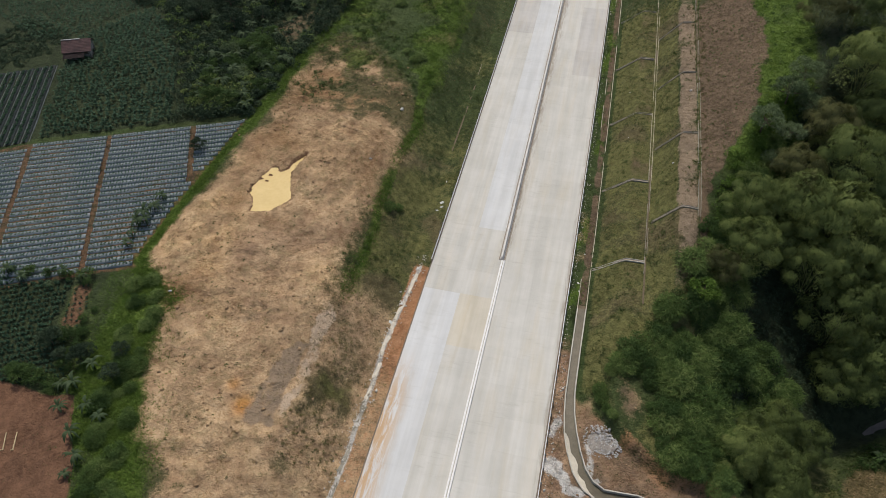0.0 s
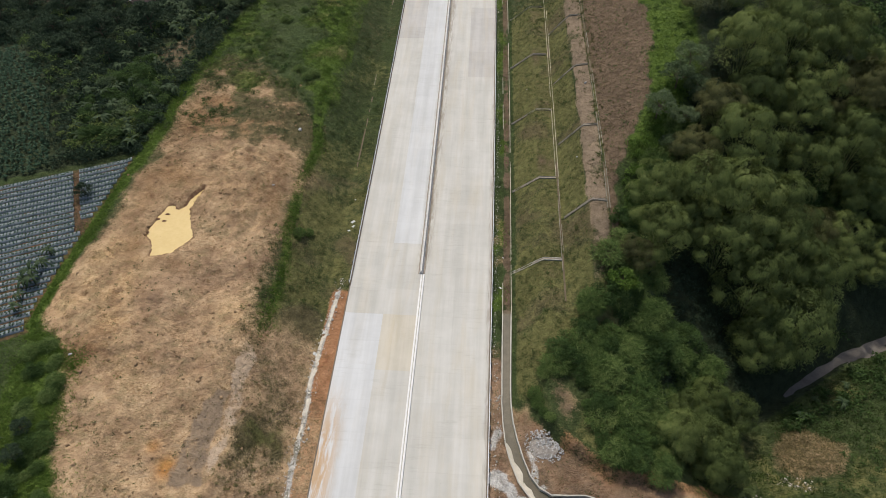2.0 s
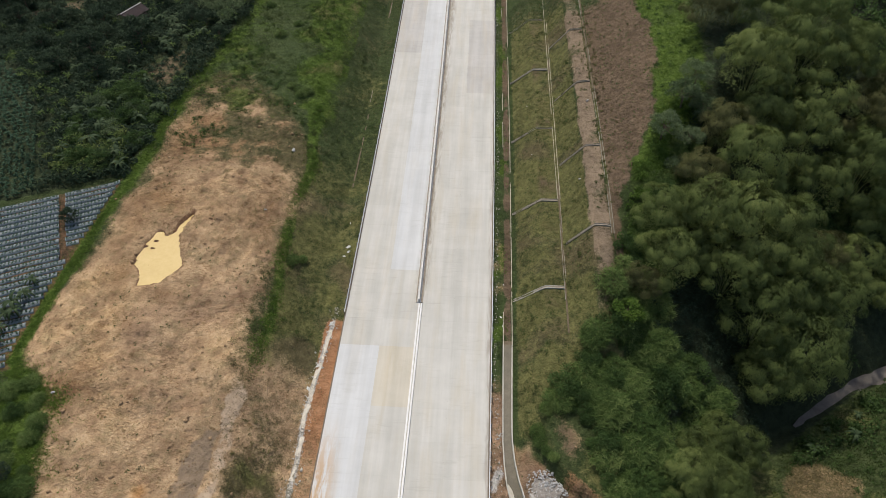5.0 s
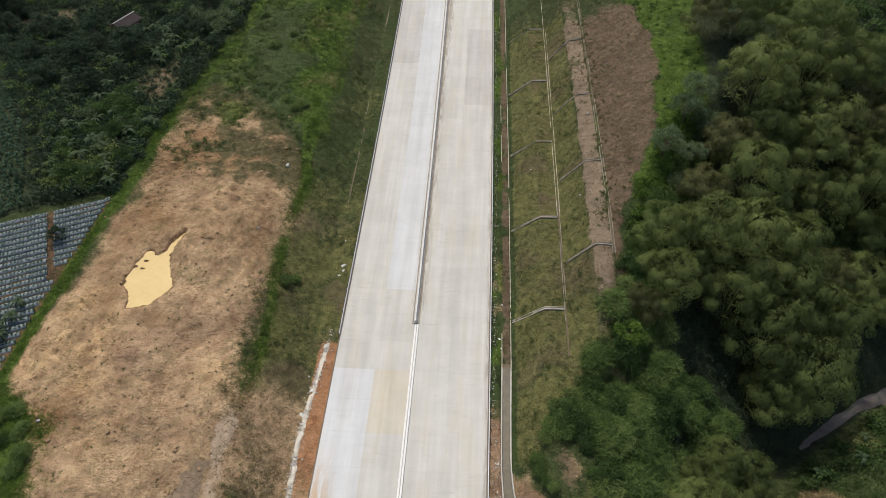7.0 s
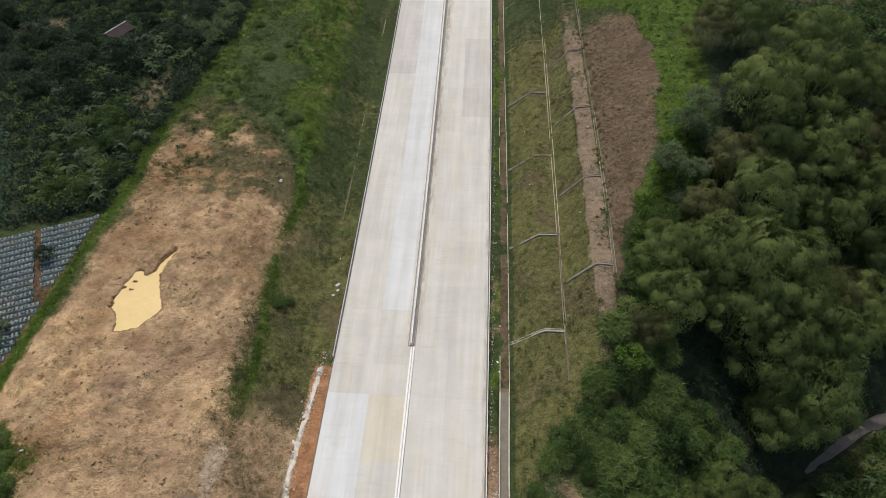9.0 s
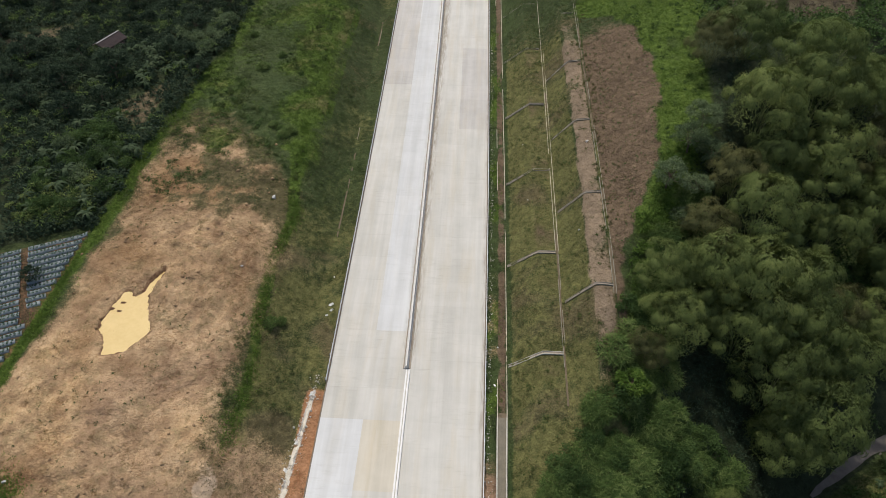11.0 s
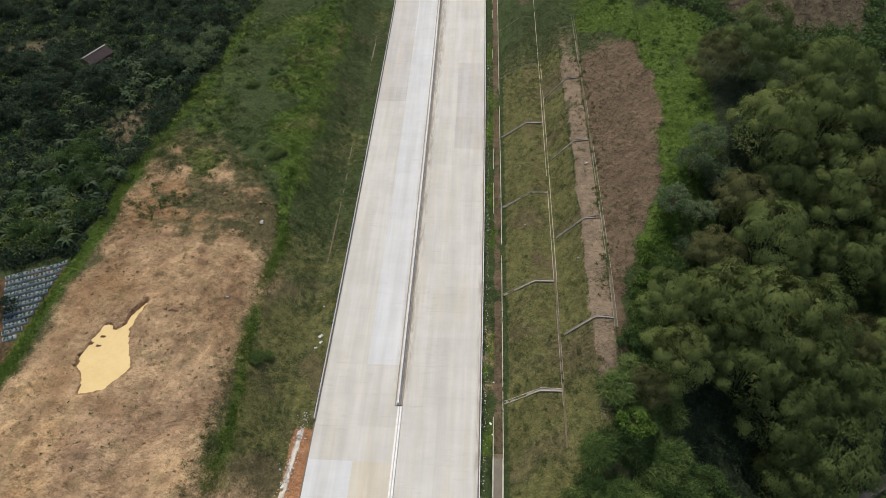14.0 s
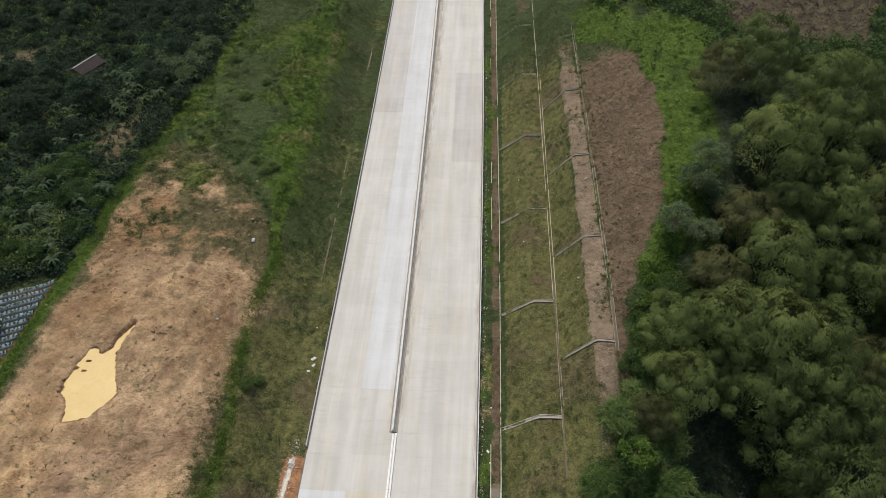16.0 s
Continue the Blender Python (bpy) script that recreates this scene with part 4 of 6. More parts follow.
def build_guardrail(x, y0, y1, face):
    """W-beam rail on posts; face is the side that traffic sees."""
    rail = thing("guardrail", "galvanised steel W-beam guardrail on posts along the carriageway edge", "guardrail", group="guardrails")
    prof = [(0.0, 0.42), (0.08, 0.47), (0.0, 0.53), (0.0, 0.58), (0.08, 0.64), (0.0, 0.72), (-0.012, 0.72), (0.066, 0.64), (-0.012, 0.58), (-0.012, 0.53), (0.066, 0.47), (-0.012, 0.42)]
    y = y0
    while y < y1 - 0.5:
        bm = bmesh.new()
        sweep(bm, [(a * face, h) for a, h in prof], along(y, min(y + 4.02, y1), x, 0.0, 4))
        part("beam", bm, M_STEEL, rail)
        y += 4.0
    bm = bmesh.new()
    box(bm, -0.05, 0.05, -0.07, 0.07, -0.5, 0.70, 0.012)
    me = bpy.data.meshes.new("post")
    bm.to_mesh(me)
    bm.free()
    me.materials.append(M_POST)
    bm = bmesh.new()
    box(bm, -0.045, 0.045, -0.06, 0.06, 0.44, 0.69, 0.01)
    block = bpy.data.meshes.new("spacer_block")
    bm.to_mesh(block)
    bm.free()
    block.materials.append(M_POST)
    for y in np.arange(y0 + 0.3, y1, 2.0):
        post = part("post", me, None, rail, at=pose(x - 0.16 * face + float(bend(y)), float(y), float(grade(y))))
        part("spacer_block", block, None, post, at=pose(0.1 * face, 0, 0))
    return rail


build_guardrail(-11.28, 76.2, 226, 1)
build_guardrail(11.30, -64, 226, -1)


# ---- drains ----
def drape(pts, lift=0.0, every=1.2):
    """A path laid on the ground through plan points."""
    out = []
    for (x0, y0), (x1, y1) in zip(pts, pts[1:]):
        n = max(1, int(math.hypot(x1 - x0, y1 - y0) / every))
        for i in range(n):
            k = i / n
            out.append((x0 + (x1 - x0) * k, y0 + (y1 - y0) * k))
    out.append(pts[-1])
    z = land(np.array([p[0] for p in out]), np.array([p[1] for p in out]), False)
    res = []
    for i, (x, y) in enumerate(out):
        a, b = out[max(i - 1, 0)], out[min(i + 1, len(out) - 1)]
        d = Vector((b[0] - a[0], b[1] - a[1], 0)).normalized()
        res.append(((x, y, float(z[i]) + lift), (d.y, -d.x, 0), (0, 0, 1)))
    return res


def build_drain(name, label, pts, inner, lip, rise, material, floor=M_MUD, every=1.2, broken=(0.0, 0.0), deep=0.11, spread=None):
    """An open channel: two walls in lengths and a floor between them; broken: how much of either wall is lost or overgrown."""
    ob = thing(name, label, "drain", kind="structure")
    st = drape(pts, 0.0, every)
    half = [inner / 2 if spread is None else float(np.interp(q[0][1], *spread)) / 2 for q in st]
    sunk = lambda q: deep if spread is None else deep * float(np.interp(q[0][1], [58, 71], [1.0, 0.28]))
    rnd = random.Random(len(pts) * 31 + int(pts[0][1]))
    for s, lost in zip((-1, 1), broken):
        edge = [(Vector(q[0]) + Vector(q[1]) * s * h, q[1], q[2]) for q, h in zip(st, half)]
        i = 0
        while i < len(st) - 1:
            j = min(i + rnd.choice((2, 3, 4)), len(st) - 1)
            if rnd.random() >= lost:
                bm = bmesh.new()
                sweep(bm, [(0, -0.5), (s * lip, -0.5), (s * lip, rise), (0, rise)], edge[i:j + 1])
                part("channel_wall", bm, material, ob)
            i = j
    bm = bmesh.new()
    rings_ = [[bm.verts.new(Vector(q[0]) + Vector(q[1]) * a * h + Vector((0, 0, z))) for a, z in ((-1, rise - sunk(q)), (1, rise - sunk(q)), (1, -0.6), (-1, -0.6))] for q, h in zip(st, half)]
    for r0, r1 in zip(rings_, rings_[1:]):
        for k in range(4):
            bm.faces.new((r0[k], r0[(k + 1) % 4], r1[(k + 1) % 4], r1[k]))
    bmesh.ops.recalc_face_normals(bm, faces=bm.faces)
    part("channel_floor", bm, floor, ob)
    return ob


build_drain("toe_drain", "open concrete roadside drain with a muddy bed at the foot of the cut", [(13.66, 72), (13.62, 90), (13.5, 120), (13.05, 164), (12.5, 226)], 1.2, 0.12, 0.12, M_CREAM, every=2.0, broken=(0.82, 0.02), deep=0.24)
build_drain("curved_drain", "new concrete drain curving away from the road to the gully", DRAIN, 0.95, 0.17, 0.10, M_DRAIN, M_DITCH, every=0.7, deep=0.5, spread=DRAIN_WIDE)
bm = bmesh.new()
bed = [(q, float(np.interp(q[0][1], *DRAIN_WIDE)) / 2) for q in drape(DRAIN, 0.0, 0.7) if q[0][1] < 51.5 and q[0][0] < 18.6]
for k, (q, h) in enumerate(bed):
    w = h * (0.25 + 0.85 * math.sin(math.pi * (k + 0.6) / (len(bed) + 0.2))) * (0.9 + 0.25 * math.sin(k * 1.7))
    bed[k] = [bm.verts.new(Vector(q[0]) + Vector(q[1]) * a + Vector((0, 0, z))) for a, z in ((h + 0.02, -0.05), (h - w * 0.5, -0.17), (h - w, -0.34))]
for r0, r1 in zip(bed, bed[1:]):
    for a in (0, 1):
        bm.faces.new((r0[a], r0[a + 1], r1[a + 1], r1[a]))
silt = bpy.data.meshes.new("silt_bank")
bm.to_mesh(silt)
bm.free()
silt.materials.append(M_SILT)
tagged(new("silt_bank", silt), "pale dried silt lying along the wall of the drain", "silt", kind="structure")


def build_strip(name, label, line, half, material, seed, lift=0.05):
    """A ragged layer spread along a line of plan points."""
    ys_ = np.arange(line[0][0], line[-1][0], 0.3)
    across = np.linspace(-1, 1, 9)
    X = np.interp(ys_, [q[0] for q in line], [q[1] for q in line])[:, None] + across[None] * half * (0.75 + 0.45 * vnoise(ys_, ys_ * 0, 1.3, seed))[:, None] + 0.25 * vnoise(ys_, ys_ * 0 + 9, 2.2, seed)[:, None]
    Y = ys_[:, None] + 0 * X
    Y = Y + 0.12 * vnoise(X, Y, 0.5, seed + 3)
    Z = land(X, Y) + lift + 0.07 * vnoise(X, Y, 0.6, seed + 5) - 0.28 * np.abs(across[None]) ** 6
    idx = np.arange(X.size).reshape(X.shape)
    f = np.stack([idx[:-1, :-1], idx[:-1, 1:], idx[1:, 1:], idx[1:, :-1]], -1).reshape(-1, 4)
    return tagged(new(name, mesh_of(name, np.stack([X, Y, Z], -1).reshape(-1, 3), f, material)), label, "mortar", kind="structure")


build_strip("mortar_spill", "cream mortar spilled along the unfinished drain", [(49.5, -13.95), (52, -13.8), (58, -14.1), (62, -13.95), (67, -13.5), (73.5, -12.9)], 0.50, M_MORTAR, 151)
build_strip("drain_bedding", "grey concrete bedding of an unfinished drain", [(24, -14.0), (36, -14.1), (45.5, -14.2), (51, -13.9)], 0.62, M_DRAIN_OLD, 157, 0.02)
build_drain("left_drain", "overgrown concrete drain at the foot of the cut slope", [(-14.5, 80), (-14.5, 120), (-14.8, 160), (-15.3, 226)], 0.24, 0.06, 0.08, M_STAINED, every=2.0, broken=(0.93, 0.98))
build_drain("berm_drain", "weathered, half overgrown concrete drain along the lower berm", [(22.2, 72), (22.2, 100)], 0.24, 0.06, 0.08, M_DRAIN_OLD, M_MUD, every=2.0, broken=(0.6, 0.7))
build_drain("berm_drain", "concrete drain along the lower berm of the cut", [(22.2, 100), (22.2, 150), (21.9, 226)], 0.36, 0.08, 0.10, M_CREAM, M_MUD, every=2.0, broken=(0.08, 0.12), deep=0.2)
build_drain("berm_drain", "concrete drain along the upper berm of the cut", [(29.4, 88), (29.4, 120), (29.2, 172)], 0.34, 0.07, 0.12, M_DRAIN_OLD, every=2.0, broken=(0.45, 0.55))
for y in (80.3, 99.6, 119.6, 139.6, 160.0, 180.0):
    b = float(bend(y))
    build_drain("cascade_drain", "stepped concrete drain down the lower cut slope", [(22.0 + b, y), (19.2 + b, y), (14.5 + b, y)], 0.36, 0.07, 0.12, M_DRAIN if y < 90 else M_DRAIN_OLD, M_STAINED, every=0.6)
for y in (89.4, 108.6, 128.0, 147.4, 166.5):
    b = float(bend(y))
    build_drain("cascade_drain", "stepped concrete drain down the upper cut slope", [(29.2 + b, y), (26.8 + b, y), (22.8 + b, y)], 0.32, 0.055, 0.12, M_DRAIN_OLD, M_STAINED, every=0.6)


# ---- plants ----
RNG = np.random.default_rng(5)


def unit(v):
    return v / np.maximum(np.linalg.norm(v, axis=-1, keepdims=True), 1e-6)


def blades(base, direction, length, width, normal=None, fold=0.0):
    """One pointed leaf for each base point."""
    base, direction = np.asarray(base, float), unit(np.asarray(direction, float))
    n = len(base)
    length, width = np.broadcast_to(length, n)[:, None], np.broadcast_to(width, n)[:, None]
    up = np.asarray(normal if normal is not None else RNG.normal(size=(n, 3)) * 0.5 + (0, 0, 1))
    side = unit(np.cross(direction, up))
    tip = base + direction * length
    tip[:, 2] -= fold * length[:, 0]
    v = np.stack([base - side * width / 2, base + side * width / 2, tip], 1).reshape(-1, 3)
    f = np.arange(3 * n).reshape(n, 3)
    return v, f


def join(chunks):
    vs, fs, o = [], [], 0
    for v, f in chunks:
        vs.append(v)
        fs.append(f + o)
        o += len(v)
    return np.concatenate(vs), np.concatenate(fs)


def bamboo_meshes(seed, tall, spread, culms=10, billows=17):
    """Arching culms in a clump; over them billows of foliage, each made of drooping sprays of narrow leaves."""
    r = np.random.default_rng(seed)
    bm = bmesh.new()
    pos, way, nor = [], [], []
    for k in range(billows):
        rr_ = spread * math.sqrt((k + r.uniform(0.1, 0.9)) / billows)
        a = k * 2.399 + r.uniform(-0.4, 0.4)
        rad = r.uniform(1.2, 2.1) * (1.08 - 0.25 * rr_ / spread)
        c = np.array((rr_ * math.cos(a), rr_ * math.sin(a), tall * (0.90 - 0.48 * (rr_ / spread) ** 2 + r.uniform(-0.08, 0.06))))
        if k % 2 == 0 and k < culms * 2:
            tube(bm, [(0.3 * math.cos(a), 0.3 * math.sin(a), -0.4), (c[0] * 0.25, c[1] * 0.25, c[2] * 0.5), (c[0] * 0.75, c[1] * 0.75, c[2] * 0.9), tuple(c + (0, 0, 0.2))], 0.07, 0.03, 3)
        for q in range(int(19 * rad)):
            sa = a + r.normal() * 1.1
            out = np.array((math.cos(sa), math.sin(sa), 0.0))
            side = np.array((-out[1], out[0], 0.0))
            f0, f1 = r.uniform(0.0, 0.7), r.uniform(1.3, 2.2)
            m = 25
            ph = f0 + (f1 - f0) * r.uniform(0, 1, m)
            rs = rad * r.uniform(0.7, 1.2)
            p = c + np.outer(rs * np.sin(ph) * 1.15, out) + np.outer(r.normal(size=m) * 0.24 + r.normal() * 0.3, side)
            p[:, 2] += rs * 0.78 * np.cos(ph) + r.normal(size=m) * 0.05
            t = np.outer(np.cos(ph), out) + np.outer(r.normal(size=m) * 0.6, side)
            t[:, 2] -= np.sin(ph) + 0.12
            pos.append(p)
            way.append(t)
            nor.append(np.outer(np.sin(ph), out) + r.normal(size=(m, 3)) * 0.13 + np.stack([0 * ph, 0 * ph, np.cos(ph) + 0.35], -1))
    pos, way, nor = np.concatenate(pos), np.concatenate(way), np.concatenate(nor)
    n = len(pos)
    v, f = blades(pos, way, r.uniform(0.24, 0.44, n), r.uniform(0.085, 0.135, n), nor, 0.06)
    k = 1800
    a, q = r.uniform(0, math.tau, k), np.sqrt(r.uniform(0, 1, k)) * spread * 0.95
    core = np.stack([np.cos(a) * q, np.sin(a) * q, tall * (0.80 - 0.46 * (q / spread) ** 2) * r.uniform(0.66, 0.96, k)], -1)
    v, f = join([(v, f), blades(core, r.normal(size=(k, 3)) * (1, 1, 0.4) + (0, 0, -0.2), r.uniform(0.3, 0.55, k), r.uniform(0.10, 0.16, k), r.normal(size=(k, 3)) * 0.3 + (0, 0, 1), 0.1)])
    me = bpy.data.meshes.new("clump_base")
    bm.to_mesh(me)
    bm.free()
    me.materials.append(M_CULM)
    return me, mesh_of("foliage", v, f, M_BAMBOO)


def crown_mesh(seed, centres, radii, per, leaf, width, material, flat=0.8, droop=0.15):
    """Leaves in clumps round limb ends; most lie on the outside of each clump."""
    r = np.random.default_rng(seed)
    chunks = []
    for c, rad in zip(centres, radii):
        n = int(per * rad * rad) + 8
        o = unit(r.normal(size=(n, 3)))
        o[:, 2] = np.where(o[:, 2] < -0.35, -o[:, 2], o[:, 2])
        p = np.asarray(c) + o * rad * np.clip(r.normal(0.86, 0.16, n), 0.25, 1.15)[:, None] * (1, 1, flat)
        w = o * 0.8 + r.normal(size=(n, 3)) * 0.7 + (0, 0, -droop)
        nn = o * 0.9 + r.normal(size=(n, 3)) * 0.4 + (0, 0, 0.5)
        chunks.append(blades(p, w, r.uniform(0.6, 1.25, n) * leaf, r.uniform(0.6, 1.2, n) * width, nn, 0.1))
    v, f = join(chunks)
    return mesh_of("crown", v, f, material)


def tree_meshes(seed, tall, spread, material, leaf=0.42, width=0.26, per=150):
    r = np.random.default_rng(seed)
    bm = bmesh.new()
    top = tall * 0.55
    tube(bm, [(0, 0, -0.3), (0.06, 0.04, top * 0.5), (0.02, -0.05, top)], 0.05 + tall * 0.022, 0.06, 7)
    ends, radii = [], []
    for k in range(int(9 + spread * 3)):
        a, e = k * 2.4 + r.uniform(-0.3, 0.3), r.uniform(0.0, 1.0)
        rr = spread * math.sqrt(r.uniform(0.08, 1.0))
        z = tall * (0.52 + 0.42 * (1 - (rr / spread) ** 2) * r.uniform(0.6, 1.05))
        p = (rr * math.cos(a), rr * math.sin(a), z)
        tube(bm, [(0, 0, top * r.uniform(0.5, 0.95)), (p[0] * 0.5, p[1] * 0.5, z * 0.82), p], 0.07, 0.025, 4)
        ends.append(p)
        radii.append(spread * r.uniform(0.26, 0.44))
    me = bpy.data.meshes.new("trunk")
    bm.to_mesh(me)
    bm.free()
    me.materials.append(M_BARK)
    return me, crown_mesh(seed + 1, ends, radii, per, leaf, width, material)


def bush_meshes(seed, tall, spread, material, leaf=0.26, width=0.14, per=290):
    r = np.random.default_rng(seed)
    bm = bmesh.new()
    ends, radii = [], []
    for k in range(9):
        a = k * 2.4 + r.uniform(-0.4, 0.4)
        rr = spread * math.sqrt(r.uniform(0.0, 0.9))
        p = (rr * math.cos(a), rr * math.sin(a), tall * r.uniform(0.4, 0.85) * (1.1 - 0.5 * rr / spread))
        tube(bm, [(0, 0, -0.2), (p[0] * 0.4, p[1] * 0.4, p[2] * 0.55), p], 0.035, 0.012, 4)
        ends.append(p)
        radii.append(spread * r.uniform(0.32, 0.5))
    me = bpy.data.meshes.new("clump_base")
    bm.to_mesh(me)
    bm.free()
    me.materials.append(M_BARK)
    return me, crown_mesh(seed + 1, ends, radii, per, leaf, width, material)


def banana_meshes(seed, tall):
    """A fleshy stem, and long arching leaves each as a mesh of its own."""
    r = np.random.default_rng(seed)
    bm = bmesh.new()
    tube(bm, [(0, 0, -0.2), (0.03, 0, tall * 0.3), (0.0, 0.03, tall * 0.55)], 0.14, 0.08, 7)
    stem = bpy.data.meshes.new("stem")
    bm.to_mesh(stem)
    bm.free()
    stem.materials.append(M_BANANA)
    out = []
    for k in range(9):
        a = k * 2.399 + r.uniform(-0.25, 0.25)
        l, rise, w = tall * r.uniform(0.40, 0.75), r.uniform(0.5, 1.5), r.uniform(0.14, 0.24)
        d, s = np.array((math.cos(a), math.sin(a), 0)), np.array((-math.sin(a), math.cos(a), 0))
        vs, fs = [], []
        for i in range(7):
            t = i / 6
            c = d * (l * t * (1 - 0.18 * t)) + np.array((0, 0, tall * 0.55 + l * (rise * t - (0.55 + rise * 0.75) * t * t)))
            ww = w * math.sin(math.pi * min(0.98, 0.12 + 0.86 * t)) + 0.02
            vs += [c - s * ww + (0, 0, -0.05 - 0.3 * ww), c, c + s * ww + (0, 0, -0.05 - 0.3 * ww)]
            if i:
                o = 3 * i
                fs += [(o - 3, o - 2, o + 1, o), (o - 2, o - 1, o + 2, o + 1)]
        out.append(mesh_of("leaf", np.array(vs), np.array(fs), M_BANANA))
    return stem, out


def plant(name, label, category, meshes, names, group=""):
    """A template thing, made of shared meshes."""
    ob = thing(name, label, category, group=group)
    for me, nm in zip(meshes, names):
        part(nm, me, None, ob, kind="stuff" if nm in ("clump_base", "foliage", "crown") else "")
    return ob


def scatter(templates, spots, r, lo=0.8, hi=1.2, sink=0.15, first=None):
    """Copies of templates at spots of (x, y); each turned and scaled; the first ones are the templates themselves."""
    used = set() if first is None else first
    for i, (x, y) in enumerate(spots):
        tpl = templates[r.integers(len(templates))]
        s = r.uniform(lo, hi)
        m = pose(float(x), float(y), height(x, y) - sink * s, r.uniform(-4, 4), r.uniform(-4, 4), r.uniform(0, 360)) @ Matrix.Scale(s, 4)
        if tpl.name not in used:
            used.add(tpl.name)
            tpl.matrix_basis = m
        else:
            copy_thing(tpl, m).scale = (s, s, s)
    for tpl in templates:
        if tpl.name not in used:
            used.add(tpl.name)
            x, y = spots[-1]
            tpl.matrix_basis = pose(float(x) + 0.7, float(y) + 0.7, height(x + 0.7, y + 0.7) - sink)


def spots_in(poly, gap, r, jitter=0.4, keep=None):
    """Uneven spots about gap apart inside a polygon."""
    xs, ys = [p[0] for p in poly], [p[1] for p in poly]
    X, Y = np.meshgrid(np.arange(min(xs), max(xs), gap), np.arange(min(ys), max(ys), gap * 0.87))
    X = X + (np.arange(X.shape[0]) % 2)[:, None] * gap / 2
    X, Y = X + r.uniform(-jitter, jitter, X.shape) * gap, Y + r.uniform(-jitter, jitter, Y.shape) * gap
    ok = inside(X, Y, poly) > 0
    if keep is not None:
        ok &= keep(X, Y)
    return list(zip(X[ok], Y[ok]))


def thicket(name, label, spots, seed, material, size=(0.7, 1.4), lift=(0.3, 1.3), clumps=3, per=52, leaf=0.5, width=0.32):
    """Undergrowth past counting: leaf clumps over spots, joined."""
    rr = np.random.default_rng(seed)
    c = np.repeat(np.asarray(spots, float), clumps, axis=0)
    c = c + rr.normal(size=c.shape) * 0.9
    rad = rr.uniform(*size, len(c))
    z = land(c[:, 0], c[:, 1]) + rr.uniform(*lift, len(c))
    mid = np.repeat(np.stack([c[:, 0], c[:, 1], z], -1), per, axis=0)
    rad = np.repeat(rad, per)
    n = len(mid)
    o = unit(rr.normal(size=(n, 3)))
    o[:, 2] = np.abs(o[:, 2]) * 1.1 - 0.2
    p = mid + o * (rad * np.clip(rr.normal(0.9, 0.15, n), 0.3, 1.2))[:, None] * (1, 1, 0.85)
    vv, ff = blades(p, o * 0.8 + rr.normal(size=(n, 3)) * 0.7 + (0, 0, -0.15), rr.uniform(0.6, 1.3, n) * leaf, rr.uniform(0.6, 1.2, n) * width, o + rr.normal(size=(n, 3)) * 0.4 + (0, 0, 0.5), 0.1)
    return tagged(new(name, mesh_of(name, vv, ff, material)), label, "undergrowth", kind="stuff")


def rr_weeds(r):
    """Spots for weeds on bare soil, in loose drifts."""
    pts = r.uniform((-53, 26), (-15, 124), (1500, 2))
    ok = (inside(pts[:, 0], pts[:, 1], DIRT) > 0.5) & (inside(pts[:, 0], pts[:, 1], POND) < -1) & (fbm(pts[:, 0], pts[:, 1], 9, 97, 3) + r.uniform(-0.5, 0.5, len(pts)) > 0.1)
    return pts[ok]


# bamboo wood on the right hand slope
r = np.random.default_rng(11)
BAMBOO = [plant("bamboo_clump", "tall dense bamboo clump with drooping dark green plumes", "bamboo", bamboo_meshes(100 + k, tall, spread), ("clump_base", "foliage"), "bamboo wood on the slope")
          for k, (tall, spread) in enumerate(((12.5, 4.8), (11.0, 4.4), (13.5, 5.2), (9.5, 4.0)))]
me_pair = bamboo_meshes(104, 12.0, 4.9)
me_pair[1].materials.clear()
me_pair[1].materials.append(M_BAMBOO_OLD)
BAMBOO.append(plant("bamboo_clump", "bamboo clump with tired brownish green plumes", "bamboo", me_pair, ("clump_base", "foliage"), "bamboo wood on the slope"))
CANYON = [(41.5, 82.5, 0), (44.5, 80.5, 0), (46, 77, 0), (46, 72, 0)]
STAND = [(55, 135, 1.15), (49.2, 133.4, 0.85), (61, 126.5, 1.05), (67, 129.5, 1.2), (54.5, 118.5, 1.0), (63.5, 121, 1.15), (57, 113.5, 1.1), (66, 114.5, 1.05), (49.5, 108, 0.95), (60.7, 109, 0.9), (52.5, 102.5, 1.05), (44, 99, 0.9), (37, 91.5, 0.72), (45, 93, 1.0), (51.5, 92, 1.15), (37, 84, 0.82), (41, 88.5, 0.85), (59, 94.5, 1.1), (67.5, 95, 1.1), (61, 86.5, 1.1), (67, 87, 0.95), (33, 79.5, 0.62), (57.5, 88, 1.1), (60.5, 77.5, 1.15), (48.5, 86.5, 0.88), (54, 82, 1.05), (55.5, 75.5, 1.05), (66, 104, 0.9)]
WOOD = [(70, 90), (84, 92), (92, 106), (98, 130), (84, 134), (73, 138), (72, 126), (78, 120), (71, 108), (72, 100)]
used = set()
for k, (x, y, q) in enumerate(STAND):
    tpl = BAMBOO[(0, 4, 2, 1, 0, 2, 3, 0, 4, 2)[k % 10]]
    m = pose(x, y, height(x, y) - 0.3, r.uniform(-4, 4), r.uniform(-4, 4), r.uniform(0, 360)) @ Matrix.Scale(q, 4)
    if tpl.name in used:
        copy_thing(tpl, m)
    else:
        used.add(tpl.name)
        tpl.matrix_basis = m
clear_of = lambda x, y: (seg_dist(x, y, CANYON)[0] > 3.6) & (np.hypot(x - 38.5, y - 64) > 2.8)
scatter(BAMBOO, spots_in(WOOD, 7.4, r, 0.3), r, 0.9, 1.25, first={b.name for b in BAMBOO})
